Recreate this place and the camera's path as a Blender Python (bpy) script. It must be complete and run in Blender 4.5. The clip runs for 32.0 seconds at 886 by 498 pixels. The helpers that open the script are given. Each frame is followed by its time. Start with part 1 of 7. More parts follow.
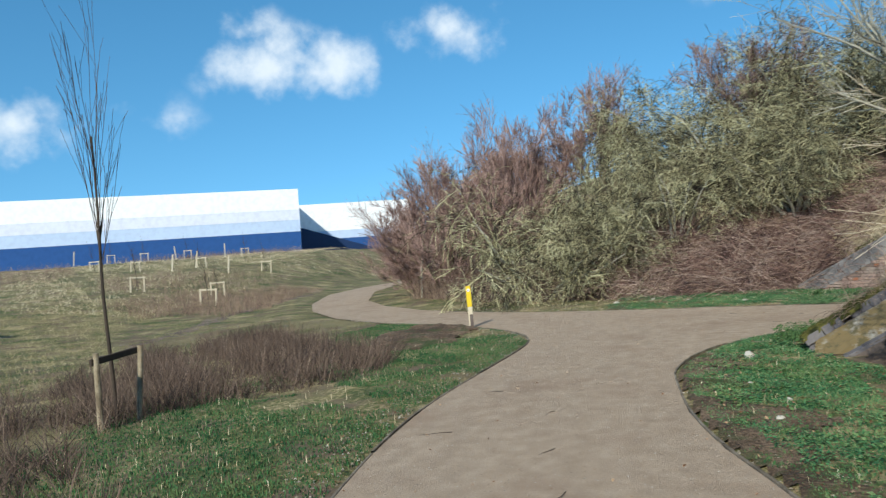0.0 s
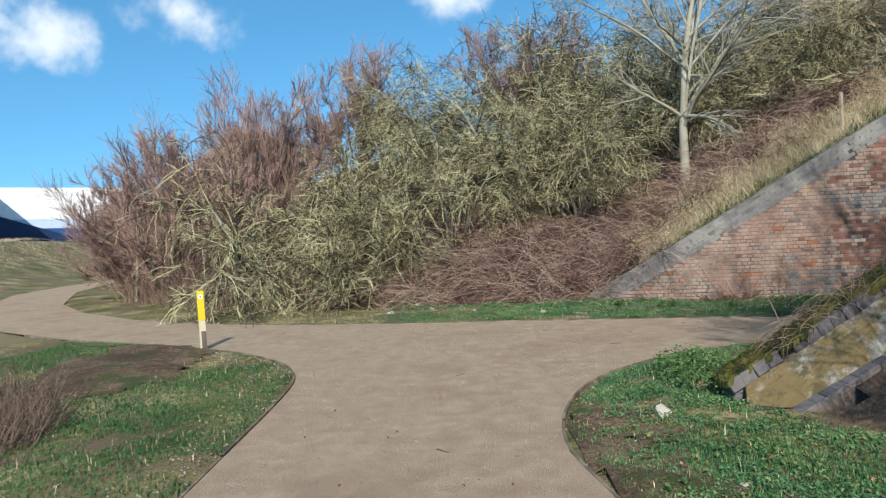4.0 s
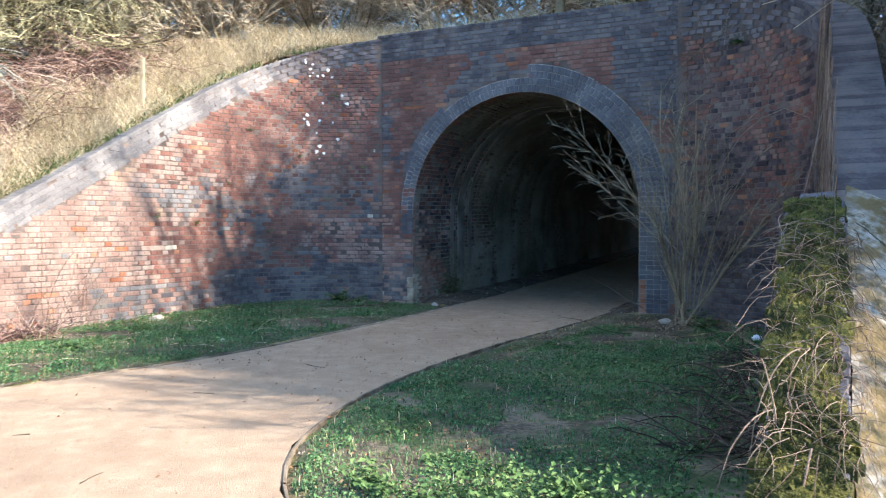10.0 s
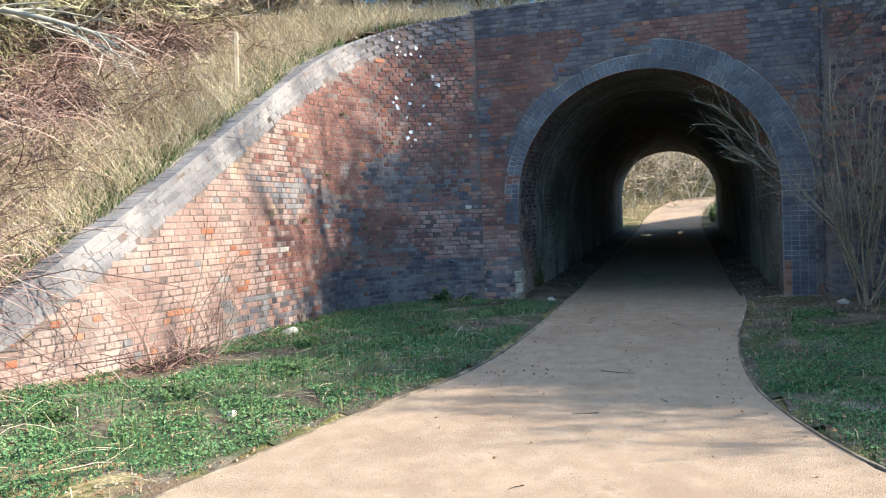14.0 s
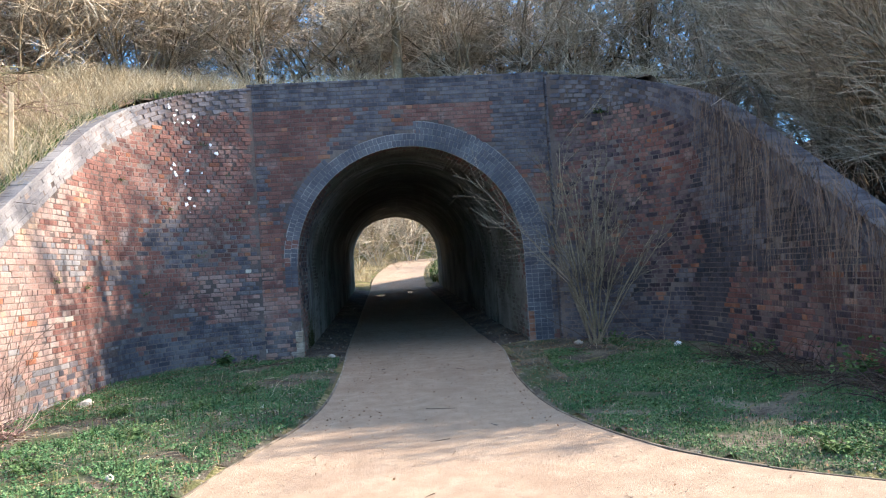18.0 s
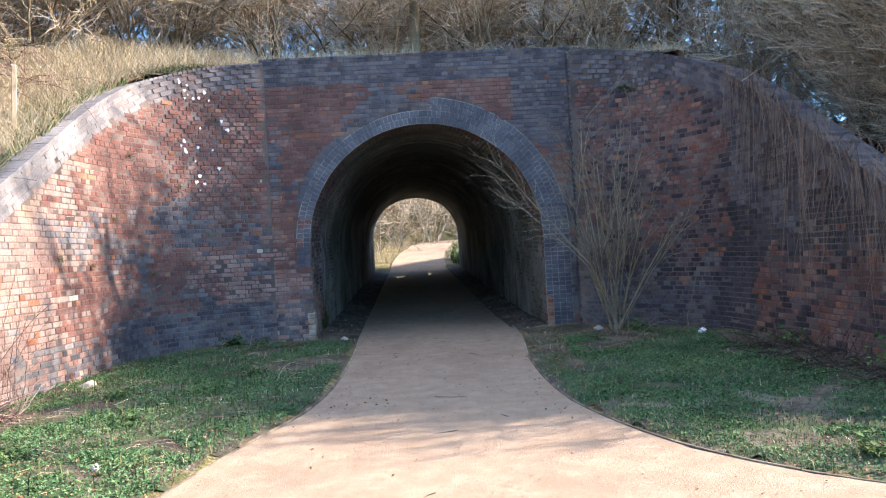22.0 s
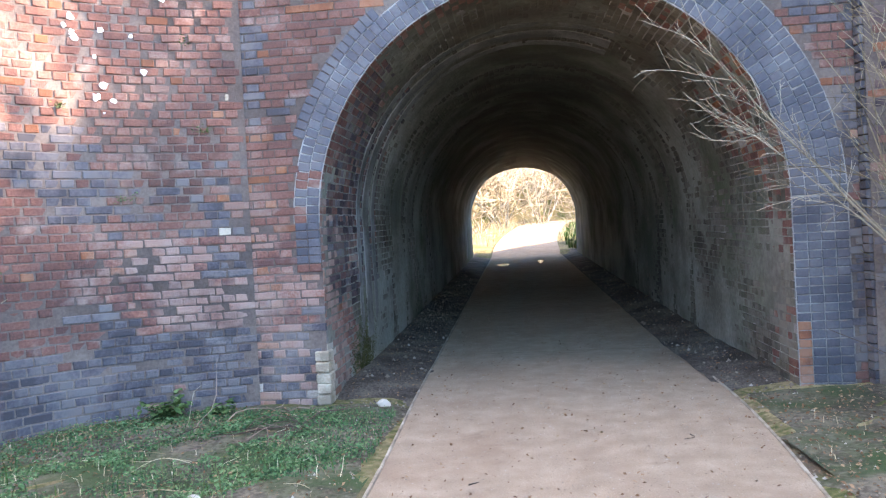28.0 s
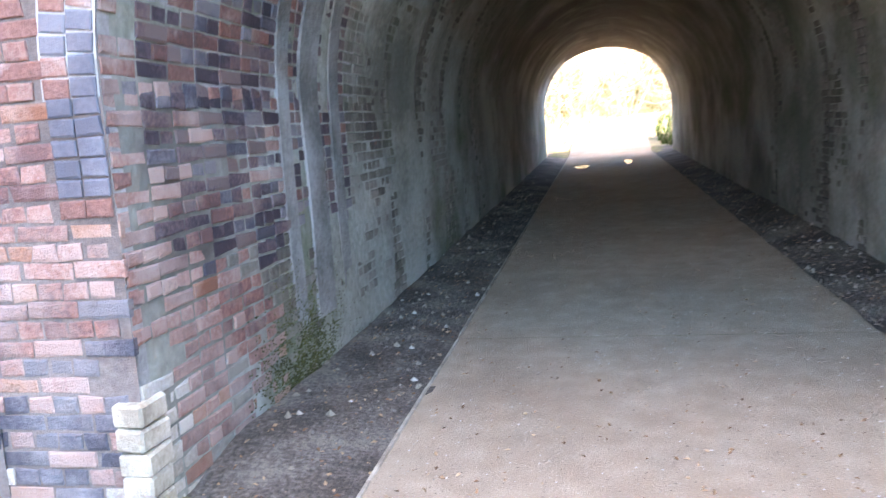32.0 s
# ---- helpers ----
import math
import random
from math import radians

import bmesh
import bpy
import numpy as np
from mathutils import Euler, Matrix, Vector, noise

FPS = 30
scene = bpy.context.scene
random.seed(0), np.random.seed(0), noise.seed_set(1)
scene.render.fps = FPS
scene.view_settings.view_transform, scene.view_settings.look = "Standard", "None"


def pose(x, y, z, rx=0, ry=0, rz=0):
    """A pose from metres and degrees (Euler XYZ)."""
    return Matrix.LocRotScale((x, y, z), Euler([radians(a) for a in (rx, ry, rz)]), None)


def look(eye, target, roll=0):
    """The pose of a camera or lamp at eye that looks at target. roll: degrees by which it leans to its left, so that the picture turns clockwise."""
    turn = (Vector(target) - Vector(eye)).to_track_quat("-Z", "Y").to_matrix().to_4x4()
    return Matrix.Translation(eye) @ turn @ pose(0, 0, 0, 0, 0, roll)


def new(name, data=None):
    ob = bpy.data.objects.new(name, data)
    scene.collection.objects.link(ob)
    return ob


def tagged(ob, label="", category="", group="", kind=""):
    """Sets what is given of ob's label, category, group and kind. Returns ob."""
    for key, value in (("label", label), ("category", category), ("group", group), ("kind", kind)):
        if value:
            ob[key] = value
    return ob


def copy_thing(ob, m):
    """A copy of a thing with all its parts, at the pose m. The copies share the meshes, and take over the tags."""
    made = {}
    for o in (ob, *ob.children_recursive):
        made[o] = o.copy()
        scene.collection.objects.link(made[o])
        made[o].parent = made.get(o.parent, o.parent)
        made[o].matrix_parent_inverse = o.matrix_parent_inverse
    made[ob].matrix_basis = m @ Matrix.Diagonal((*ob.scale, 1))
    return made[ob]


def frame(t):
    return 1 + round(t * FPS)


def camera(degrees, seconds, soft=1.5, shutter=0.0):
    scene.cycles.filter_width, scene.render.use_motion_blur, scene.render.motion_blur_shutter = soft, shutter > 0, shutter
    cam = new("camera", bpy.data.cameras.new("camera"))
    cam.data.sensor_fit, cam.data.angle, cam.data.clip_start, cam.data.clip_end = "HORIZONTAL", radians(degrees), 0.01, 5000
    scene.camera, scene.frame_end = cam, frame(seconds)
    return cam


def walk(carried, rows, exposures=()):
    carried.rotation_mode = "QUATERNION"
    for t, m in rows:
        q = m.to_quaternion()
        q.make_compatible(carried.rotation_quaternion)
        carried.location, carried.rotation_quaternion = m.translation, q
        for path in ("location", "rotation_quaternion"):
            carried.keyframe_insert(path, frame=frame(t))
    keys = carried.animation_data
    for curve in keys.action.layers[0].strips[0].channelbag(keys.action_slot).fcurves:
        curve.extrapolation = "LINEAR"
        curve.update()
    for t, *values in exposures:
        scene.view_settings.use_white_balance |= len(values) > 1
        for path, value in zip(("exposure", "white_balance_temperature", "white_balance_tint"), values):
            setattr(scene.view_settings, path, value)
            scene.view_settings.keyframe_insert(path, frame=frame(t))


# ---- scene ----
cam = camera(60.42, 32.0, soft=1.2, shutter=0.3)
# seconds, eye, turn to the left from +y, tilt up, lean
STEPS = [
    (0.0, 14.890, -9.881, 1.488, 111.43, 0.71, -4.38),
    (0.5, 14.389, -10.011, 1.486, 114.42, -0.10, -4.26),
    (1.0, 13.933, -10.236, 1.459, 113.30, -0.79, -4.87),
    (1.5, 13.456, -10.376, 1.442, 111.06, -0.48, -4.09),
    (2.0, 12.998, -10.589, 1.443, 107.52, 1.46, -1.52),
    (2.5, 12.572, -10.804, 1.440, 102.99, 1.72, -1.13),
    (3.0, 12.051, -10.975, 1.426, 99.37, 0.84, -1.68),
    (3.5, 11.511, -11.189, 1.404, 94.93, -0.22, -2.52),
    (5.5, 9.570, -11.681, 1.451, 84.81, 1.43, -0.82),
    (6.0, 9.036, -11.855, 1.449, 80.97, 1.77, -0.53),
    (6.5, 8.489, -11.999, 1.459, 74.96, 1.88, -0.33),
    (7.0, 7.965, -12.185, 1.455, 70.31, 1.68, -1.12),
    (7.5, 7.418, -12.233, 1.442, 67.54, 1.48, -1.69),
    (8.0, 6.921, -12.351, 1.441, 62.47, 0.24, -1.30),
    (8.5, 6.351, -12.415, 1.445, 55.66, -0.18, 0.04),
    (9.0, 5.851, -12.523, 1.447, 46.71, -0.58, 1.37),
    (9.5, 5.341, -12.477, 1.454, 36.25, -2.11, 1.20),
    (10.0, 4.747, -12.405, 1.462, 26.46, -1.76, -0.06),
    (10.5, 4.197, -12.491, 1.463, 23.65, -1.69, -0.76),
    (11.0, 3.663, -12.629, 1.455, 27.55, -1.37, -1.75),
    (11.5, 3.115, -12.676, 1.444, 30.55, -1.93, -2.68),
    (12.0, 2.571, -12.645, 1.437, 31.00, -1.66, -3.06),
    (12.5, 2.058, -12.646, 1.434, 28.99, -1.02, -2.67),
    (13.0, 1.562, -12.720, 1.432, 26.20, -1.25, -1.90),
    (13.5, 1.078, -12.794, 1.433, 22.55, -1.73, -2.30),
    (14.0, 0.644, -12.891, 1.430, 17.53, -2.15, -2.32),
    (14.5, 0.265, -12.889, 1.437, 13.08, -2.85, -1.84),
    (15.0, -0.096, -13.074, 1.452, 6.76, -3.29, -3.24),
    (15.5, -0.391, -13.167, 1.471, 2.01, -1.49, -4.02),
    (17.5, -0.482, -13.937, 1.450, -2.71, 1.51, -3.15),
    (18.0, -0.423, -13.964, 1.461, -4.31, 1.52, -3.63),
    (18.5, -0.364, -13.957, 1.477, -4.69, 1.39, -3.62),
    (19.0, -0.345, -13.968, 1.489, -5.08, 0.53, -3.46),
    (19.5, -0.407, -14.035, 1.471, -9.95, -0.69, -3.91),
    (20.0, -0.464, -14.109, 1.455, -10.50, -1.77, -4.59),
    (20.5, -0.448, -14.116, 1.450, -7.11, -1.23, -4.26),
    (21.0, -0.386, -14.056, 1.453, -3.65, 0.60, -4.27),
    (21.5, -0.311, -13.895, 1.451, -2.17, 0.86, -3.97),
    (22.0, -0.272, -13.560, 1.451, -2.49, 0.25, -3.12),
    (22.5, -0.262, -13.115, 1.448, -1.21, -0.64, -2.14),
    (23.0, -0.263, -12.599, 1.449, 0.74, -0.62, -2.39),
    (23.5, -0.279, -12.066, 1.449, 2.17, -0.24, -1.93),
    (24.0, -0.297, -11.507, 1.450, 2.70, 0.38, -1.59),
    (24.5, -0.278, -10.956, 1.456, 3.90, 0.46, -1.12),
    (25.0, -0.286, -10.364, 1.458, 5.01, 0.33, -1.08),
    (25.5, -0.304, -9.749, 1.464, 5.95, 0.09, -1.34),
    (26.0, -0.318, -9.134, 1.476, 6.61, -0.18, -1.74),
    (26.5, -0.310, -8.538, 1.487, 6.90, -0.37, -2.13),
    (27.0, -0.264, -7.982, 1.478, 6.73, -0.40, -2.38),
    (27.5, -0.246, -7.424, 1.463, 5.28, -0.47, -2.71),
    (28.0, -0.240, -6.875, 1.461, 5.58, -0.67, -3.07),
    (28.5, -0.251, -6.333, 1.460, 4.68, -0.93, -2.73),
    (29.0, -0.224, -5.779, 1.431, 2.79, -1.60, -3.05),
    (29.5, -0.207, -5.222, 1.413, 2.91, -2.27, -3.75),
    (30.0, -0.211, -4.662, 1.385, 1.32, -2.79, -3.86),
    (30.5, -0.185, -4.091, 1.384, 2.75, -2.72, -3.75),
    (31.0, -0.213, -3.567, 1.406, 4.68, -2.46, -3.92),
    (31.5, -0.203, -3.043, 1.416, 6.18, -3.80, -4.46),
    (32.0, -0.229, -2.610, 1.419, 12.09, -7.86, -4.11),
]


def carried_pose(ex, ey, ez, yaw, pitch, roll):
    y, p = radians(yaw), radians(pitch)
    ahead = Vector((-math.sin(y) * math.cos(p), math.cos(y) * math.cos(p), math.sin(p)))
    return look((ex, ey, ez), Vector((ex, ey, ez)) + ahead, roll)


EXPOSURES = [(0, 0.27, 6450, 2), (4, 0.4, 6650, 4), (6, 0.7, 6900, 6), (8, 1.0, 6750, 7), (10, 1.95, 6850, 13), (11.2, 1.98, 6850, 13), (13, 1.62, 6900, 10), (15, 1.82, 6950, 12), (19, 1.92, 7100, 18), (24, 2.22, 7250, 22), (26.5, 2.74, 7850, 24), (28, 3.45, 8000, 25), (29, 4.05, 8150, 26), (30, 4.42, 8250, 27), (32, 4.72, 8700, 33)]
walk(cam, [(s[0], carried_pose(*s[1:])) for s in STEPS], EXPOSURES)

# ---- light ----
SUN_AZ, SUN_EL = radians(0.0), radians(32.0)  # azimuth from +x
world = bpy.data.worlds.new("world")
scene.world = world
world.use_nodes = True


def build_world():
    nt = world.node_tree
    nt.nodes.clear()
    out = nt.nodes.new("ShaderNodeOutputWorld")
    bg = nt.nodes.new("ShaderNodeBackground")
    sky = nt.nodes.new("ShaderNodeTexSky")
    sky.sky_type = "NISHITA"
    sky.sun_disc = False
    sky.sun_elevation = SUN_EL
    sky.sun_rotation = radians(90) - SUN_AZ
    sky.air_density, sky.dust_density, sky.ozone_density = 1.0, 0.0, 4.0
    geo = nt.nodes.new("ShaderNodeTexCoord")
    raised = nt.nodes.new("ShaderNodeVectorMath")
    raised.operation = "ADD"
    raised.inputs[1].default_value = (0, 0, 0.17)
    nt.links.new(geo.outputs["Generated"], raised.inputs[0])
    norm = nt.nodes.new("ShaderNodeVectorMath")
    norm.operation = "NORMALIZE"
    nt.links.new(raised.outputs[0], norm.inputs[0])
    nt.links.new(norm.outputs[0], sky.inputs["Vector"])
    noi = nt.nodes.new("ShaderNodeTexNoise")
    noi.inputs["Scale"].default_value = 9.0
    noi.inputs["Detail"].default_value = 7.0
    noi.inputs["Roughness"].default_value = 0.55
    nt.links.new(geo.outputs["Generated"], noi.inputs["Vector"])
    # a few fair-weather clouds low in the sky: bearing (yaw), height, size
    total = None
    for yaw, el, size, amount in ((122.8, 14.6, 0.095, 0.95), (119.9, 14.2, 0.09, 0.95), (124.6, 17.4, 0.05, 0.6), (109.4, 16.9, 0.085, 0.95), (141, 11.0, 0.10, 0.8), (134.5, 12.0, 0.05, 0.4), (90.5, 18.8, 0.07, 0.8), (88, 22, 0.07, 0.9), (84.5, 19.5, 0.06, 0.8), (131, 11, 0.06, 0.3),
                                  # Clouds out of view, added to whiten and lift the skylight in the shade.
                                  (0, 78, 0.45, 1.0), (180, 62, 0.4, 1.0), (270, 55, 0.42, 1.0), (100, 58, 0.4, 1.0), (330, 52, 0.35, 0.9), (225, 40, 0.3, 0.9), (60, 25, 0.2, 0.8), (20, 35, 0.3, 0.8), (170, 24, 0.25, 0.8), (215, 18, 0.3, 0.8), (320, 22, 0.25, 0.8)):
        y, e = radians(yaw), radians(el)
        d = (-math.sin(y) * math.cos(e), math.cos(y) * math.cos(e), math.sin(e))
        sub = nt.nodes.new("ShaderNodeVectorMath")
        sub.operation = "SUBTRACT"
        sub.inputs[1].default_value = d
        nt.links.new(geo.outputs["Generated"], sub.inputs[0])
        sc = nt.nodes.new("ShaderNodeVectorMath")
        sc.operation = "MULTIPLY"
        sc.inputs[1].default_value = (1, 1, 1.7)
        nt.links.new(sub.outputs[0], sc.inputs[0])
        ln = nt.nodes.new("ShaderNodeVectorMath")
        ln.operation = "LENGTH"
        nt.links.new(sc.outputs[0], ln.inputs[0])
        mr = nt.nodes.new("ShaderNodeMapRange")
        mr.inputs["From Min"].default_value, mr.inputs["From Max"].default_value = 0.0, size * 1.25
        mr.inputs["To Min"].default_value, mr.inputs["To Max"].default_value = amount, 0.0
        nt.links.new(ln.outputs["Value"], mr.inputs["Value"])
        if total is None:
            total = mr.outputs[0]
        else:
            mx = nt.nodes.new("ShaderNodeMath")
            mx.operation = "MAXIMUM"
            nt.links.new(total, mx.inputs[0])
            nt.links.new(mr.outputs[0], mx.inputs[1])
            total = mx.outputs[0]
    dens = nt.nodes.new("ShaderNodeMath")
    dens.operation = "MULTIPLY_ADD"
    nt.links.new(noi.outputs["Fac"], dens.inputs[0])
    dens.inputs[1].default_value = 2.6
    nt.links.new(total, dens.inputs[2])
    cl = nt.nodes.new("ShaderNodeMapRange")
    cl.interpolation_type = "SMOOTHSTEP"
    cl.inputs["From Min"].default_value, cl.inputs["From Max"].default_value = 1.6, 2.3
    cl.inputs["To Min"].default_value, cl.inputs["To Max"].default_value = 0.0, 0.82
    nt.links.new(dens.outputs[0], cl.inputs["Value"])
    gate = nt.nodes.new("ShaderNodeMath")
    gate.operation = "MULTIPLY"
    g2 = nt.nodes.new("ShaderNodeMapRange")
    g2.inputs["From Min"].default_value, g2.inputs["From Max"].default_value = 0.0, 0.25
    nt.links.new(total, g2.inputs["Value"])
    nt.links.new(cl.outputs[0], gate.inputs[0])
    nt.links.new(g2.outputs[0], gate.inputs[1])
    mix = nt.nodes.new("ShaderNodeMix")
    mix.data_type = "RGBA"
    nt.links.new(gate.outputs[0], mix.inputs["Factor"])
    hue = nt.nodes.new("ShaderNodeHueSaturation")
    hue.inputs["Saturation"].default_value = 1.18
    hue.inputs["Hue"].default_value = 0.489
    nt.links.new(sky.outputs[0], hue.inputs["Color"])
    nt.links.new(hue.outputs[0], mix.inputs["A"])
    mix.inputs["B"].default_value = (5.6, 5.8, 6.3, 1)
    nt.links.new(mix.outputs["Result"], bg.inputs["Color"])
    bg.inputs["Strength"].default_value = 0.15
    nt.links.new(bg.outputs[0], out.inputs[0])


build_world()
sun = new("sun", bpy.data.lights.new("sun", "SUN"))
sun.data.energy, sun.data.angle, sun.data.color = 3.9, radians(0.53), (1.0, 0.93, 0.83)
sun.matrix_world = look((60 * math.cos(SUN_EL), 60 * math.sin(SUN_AZ), 60 * math.sin(SUN_EL)), (0, 0, 0))


# ---- materials ----
def material(name, colours, rough=0.85, scales=(2.0, 30.0), bump=0.3, bump_scale=60.0, island=0.0, obj_random=0.0, metal=0.0, spread=(0.35, 0.65), fine=0.35, bump_dist=0.01, stain=None, crown=None):
    """Noise-mixed colours at two scales, optional variation by island or object, fine relief; stain: (colour, scale,
    lo, hi); crown: (colour, height, height) of a tone that sets in above a ragged lower limit.
    """
    m = bpy.data.materials.new(name)
    m.use_nodes = True
    nt = m.node_tree
    b = nt.nodes["Principled BSDF"]
    b.inputs["Roughness"].default_value = rough
    b.inputs["Metallic"].default_value = metal
    b.inputs["Specular IOR Level"].default_value = 0.3
    geo = nt.nodes.new("ShaderNodeNewGeometry")
    vec = geo.outputs["Position"]
    n1 = nt.nodes.new("ShaderNodeTexNoise")
    n1.inputs["Scale"].default_value, n1.inputs["Detail"].default_value = scales[0], 6.0
    n2 = nt.nodes.new("ShaderNodeTexNoise")
    n2.inputs["Scale"].default_value, n2.inputs["Detail"].default_value = scales[1], 4.0
    for n in (n1, n2):
        nt.links.new(vec, n.inputs["Vector"])
    add = nt.nodes.new("ShaderNodeMath")
    add.operation = "MULTIPLY_ADD"
    nt.links.new(n2.outputs["Fac"], add.inputs[0])
    add.inputs[1].default_value = fine
    nt.links.new(n1.outputs["Fac"], add.inputs[2])
    last = add.outputs[0]
    shift = -0.5 * fine
    for amount, source in ((island, geo.outputs["Random Per Island"]), (obj_random, None)):
        if amount:
            if source is None:
                source = nt.nodes.new("ShaderNodeObjectInfo").outputs["Random"]
            a = nt.nodes.new("ShaderNodeMath")
            a.operation = "MULTIPLY_ADD"
            nt.links.new(source, a.inputs[0])
            a.inputs[1].default_value = amount
            nt.links.new(last, a.inputs[2])
            last = a.outputs[0]
            shift -= 0.5 * amount
    sh = nt.nodes.new("ShaderNodeMath")
    sh.operation = "ADD"
    nt.links.new(last, sh.inputs[0])
    sh.inputs[1].default_value = shift
    ramp = nt.nodes.new("ShaderNodeValToRGB")
    el = ramp.color_ramp.elements
    lo, hi = spread
    for i, c in enumerate(colours):
        p = lo + (hi - lo) * i / max(1, len(colours) - 1)
        e = el[i] if i < 2 else el.new(p)
        e.position, e.color = p, (*c, 1)
    nt.links.new(sh.outputs[0], ramp.inputs["Fac"])
    col = ramp.outputs["Color"]
    for k, st in enumerate(stain or ()):
        c, s, a, z = st
        n3 = nt.nodes.new("ShaderNodeTexNoise")
        n3.noise_dimensions = "4D"
        n3.inputs["W"].default_value = 3.7 * (k + 1)
        n3.inputs["Scale"].default_value, n3.inputs["Detail"].default_value = s, 7.0
        n3.inputs["Roughness"].default_value = 0.65
        nt.links.new(vec, n3.inputs["Vector"])
        mr = nt.nodes.new("ShaderNodeMapRange")
        mr.inputs["From Min"].default_value, mr.inputs["From Max"].default_value = a, z
        nt.links.new(n3.outputs["Fac"], mr.inputs["Value"])
        mx = nt.nodes.new("ShaderNodeMix")
        mx.data_type = "RGBA"
        nt.links.new(mr.outputs[0], mx.inputs["Factor"])
        nt.links.new(col, mx.inputs["A"])
        mx.inputs["B"].default_value = (*c, 1)
        col = mx.outputs["Result"]
    # Mixes the crown colour in with height, above a noisy limit.
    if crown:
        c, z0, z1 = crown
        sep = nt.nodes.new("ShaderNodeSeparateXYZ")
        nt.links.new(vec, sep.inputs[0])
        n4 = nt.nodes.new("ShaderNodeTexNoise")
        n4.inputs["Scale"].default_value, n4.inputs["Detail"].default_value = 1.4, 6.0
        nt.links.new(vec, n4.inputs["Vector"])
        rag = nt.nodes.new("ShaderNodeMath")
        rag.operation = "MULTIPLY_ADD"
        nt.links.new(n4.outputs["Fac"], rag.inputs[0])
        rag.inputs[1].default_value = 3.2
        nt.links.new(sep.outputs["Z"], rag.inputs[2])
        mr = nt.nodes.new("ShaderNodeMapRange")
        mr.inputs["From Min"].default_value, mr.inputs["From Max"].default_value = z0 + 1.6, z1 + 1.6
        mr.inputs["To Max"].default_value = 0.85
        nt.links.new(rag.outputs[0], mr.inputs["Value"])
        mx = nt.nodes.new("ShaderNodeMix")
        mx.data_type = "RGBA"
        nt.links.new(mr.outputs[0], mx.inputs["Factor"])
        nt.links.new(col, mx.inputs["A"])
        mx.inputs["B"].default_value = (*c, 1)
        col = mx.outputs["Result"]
    nt.links.new(col, b.inputs["Base Color"])
    if bump:
        nb = nt.nodes.new("ShaderNodeTexNoise")
        nb.inputs["Scale"].default_value, nb.inputs["Detail"].default_value = bump_scale, 5.0
        nt.links.new(vec, nb.inputs["Vector"])
        bp = nt.nodes.new("ShaderNodeBump")
        bp.inputs["Strength"].default_value, bp.inputs["Distance"].default_value = bump, bump_dist
        nt.links.new(nb.outputs["Fac"], bp.inputs["Height"])
        nt.links.new(bp.outputs[0], b.inputs["Normal"])
    return m


WHITE_BLOOM = ((0.47, 0.41, 0.37), 2.4, 0.555, 0.80)
SOOT = ((0.045, 0.042, 0.04), 0.9, 0.55, 0.78)
M = {}
M["path"] = material("bound_gravel", [(0.295, 0.217, 0.152), (0.395, 0.294, 0.21), (0.505, 0.392, 0.29)], 0.95, (5.0, 110.0), 1.0, 160.0, fine=1.3, spread=(0.1, 0.9), bump_dist=0.01, stain=(((0.31, 0.215, 0.15), 0.8, 0.5, 0.7), ((0.25, 0.175, 0.125), 4.0, 0.62, 0.78), ((0.17, 0.125, 0.09), 48.0, 0.60, 0.66), ((0.62, 0.52, 0.41), 75.0, 0.60, 0.66)))
M["ground"] = material("rough_turf", [(0.065, 0.085, 0.026), (0.125, 0.13, 0.044), (0.22, 0.185, 0.085), (0.36, 0.29, 0.155)], 0.95, (0.7, 14.0), 1.0, 40.0, fine=0.9, bump_dist=0.03, stain=(((0.15, 0.105, 0.07), 1.3, 0.47, 0.62), ((0.22, 0.18, 0.09), 0.33, 0.52, 0.66)))
M["bank"] = material("bank_litter", [(0.085, 0.056, 0.04), (0.155, 0.108, 0.074), (0.25, 0.18, 0.12)], 0.95, (0.8, 9.0), 1.0, 25.0, fine=0.6, bump_dist=0.04)
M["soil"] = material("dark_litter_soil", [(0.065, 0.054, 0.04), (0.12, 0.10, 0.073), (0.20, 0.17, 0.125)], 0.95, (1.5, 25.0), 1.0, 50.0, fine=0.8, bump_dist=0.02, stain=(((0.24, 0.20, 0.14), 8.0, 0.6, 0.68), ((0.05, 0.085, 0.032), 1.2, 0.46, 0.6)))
M["dirt"] = material("tunnel_dirt", [(0.06, 0.049, 0.04), (0.115, 0.095, 0.078), (0.19, 0.16, 0.13)], 0.95, (2.0, 40.0), 1.0, 60.0, fine=0.7, bump_dist=0.02)
M["mortar"] = material("lime_mortar", [(0.085, 0.067, 0.06), (0.150, 0.118, 0.104), (0.245, 0.20, 0.175)], 0.95, (1.1, 40.0), 0.6, 120.0, spread=(0.3, 0.7))
RED_COLOURS = [(0.12, 0.062, 0.056), (0.185, 0.086, 0.07), (0.245, 0.118, 0.094), (0.285, 0.175, 0.145)]
M["red"] = material("red_brick", RED_COLOURS, 0.88, (1.3, 45.0), 0.7, 110.0, island=0.22, fine=0.5, spread=(0.28, 0.72), stain=(WHITE_BLOOM, SOOT))
ORANGE_COLOURS = [(0.22, 0.09, 0.055), (0.31, 0.125, 0.07), (0.37, 0.18, 0.115)]
BLUE_COLOURS = [(0.064, 0.061, 0.072), (0.096, 0.091, 0.106), (0.132, 0.124, 0.136), (0.175, 0.158, 0.16)]
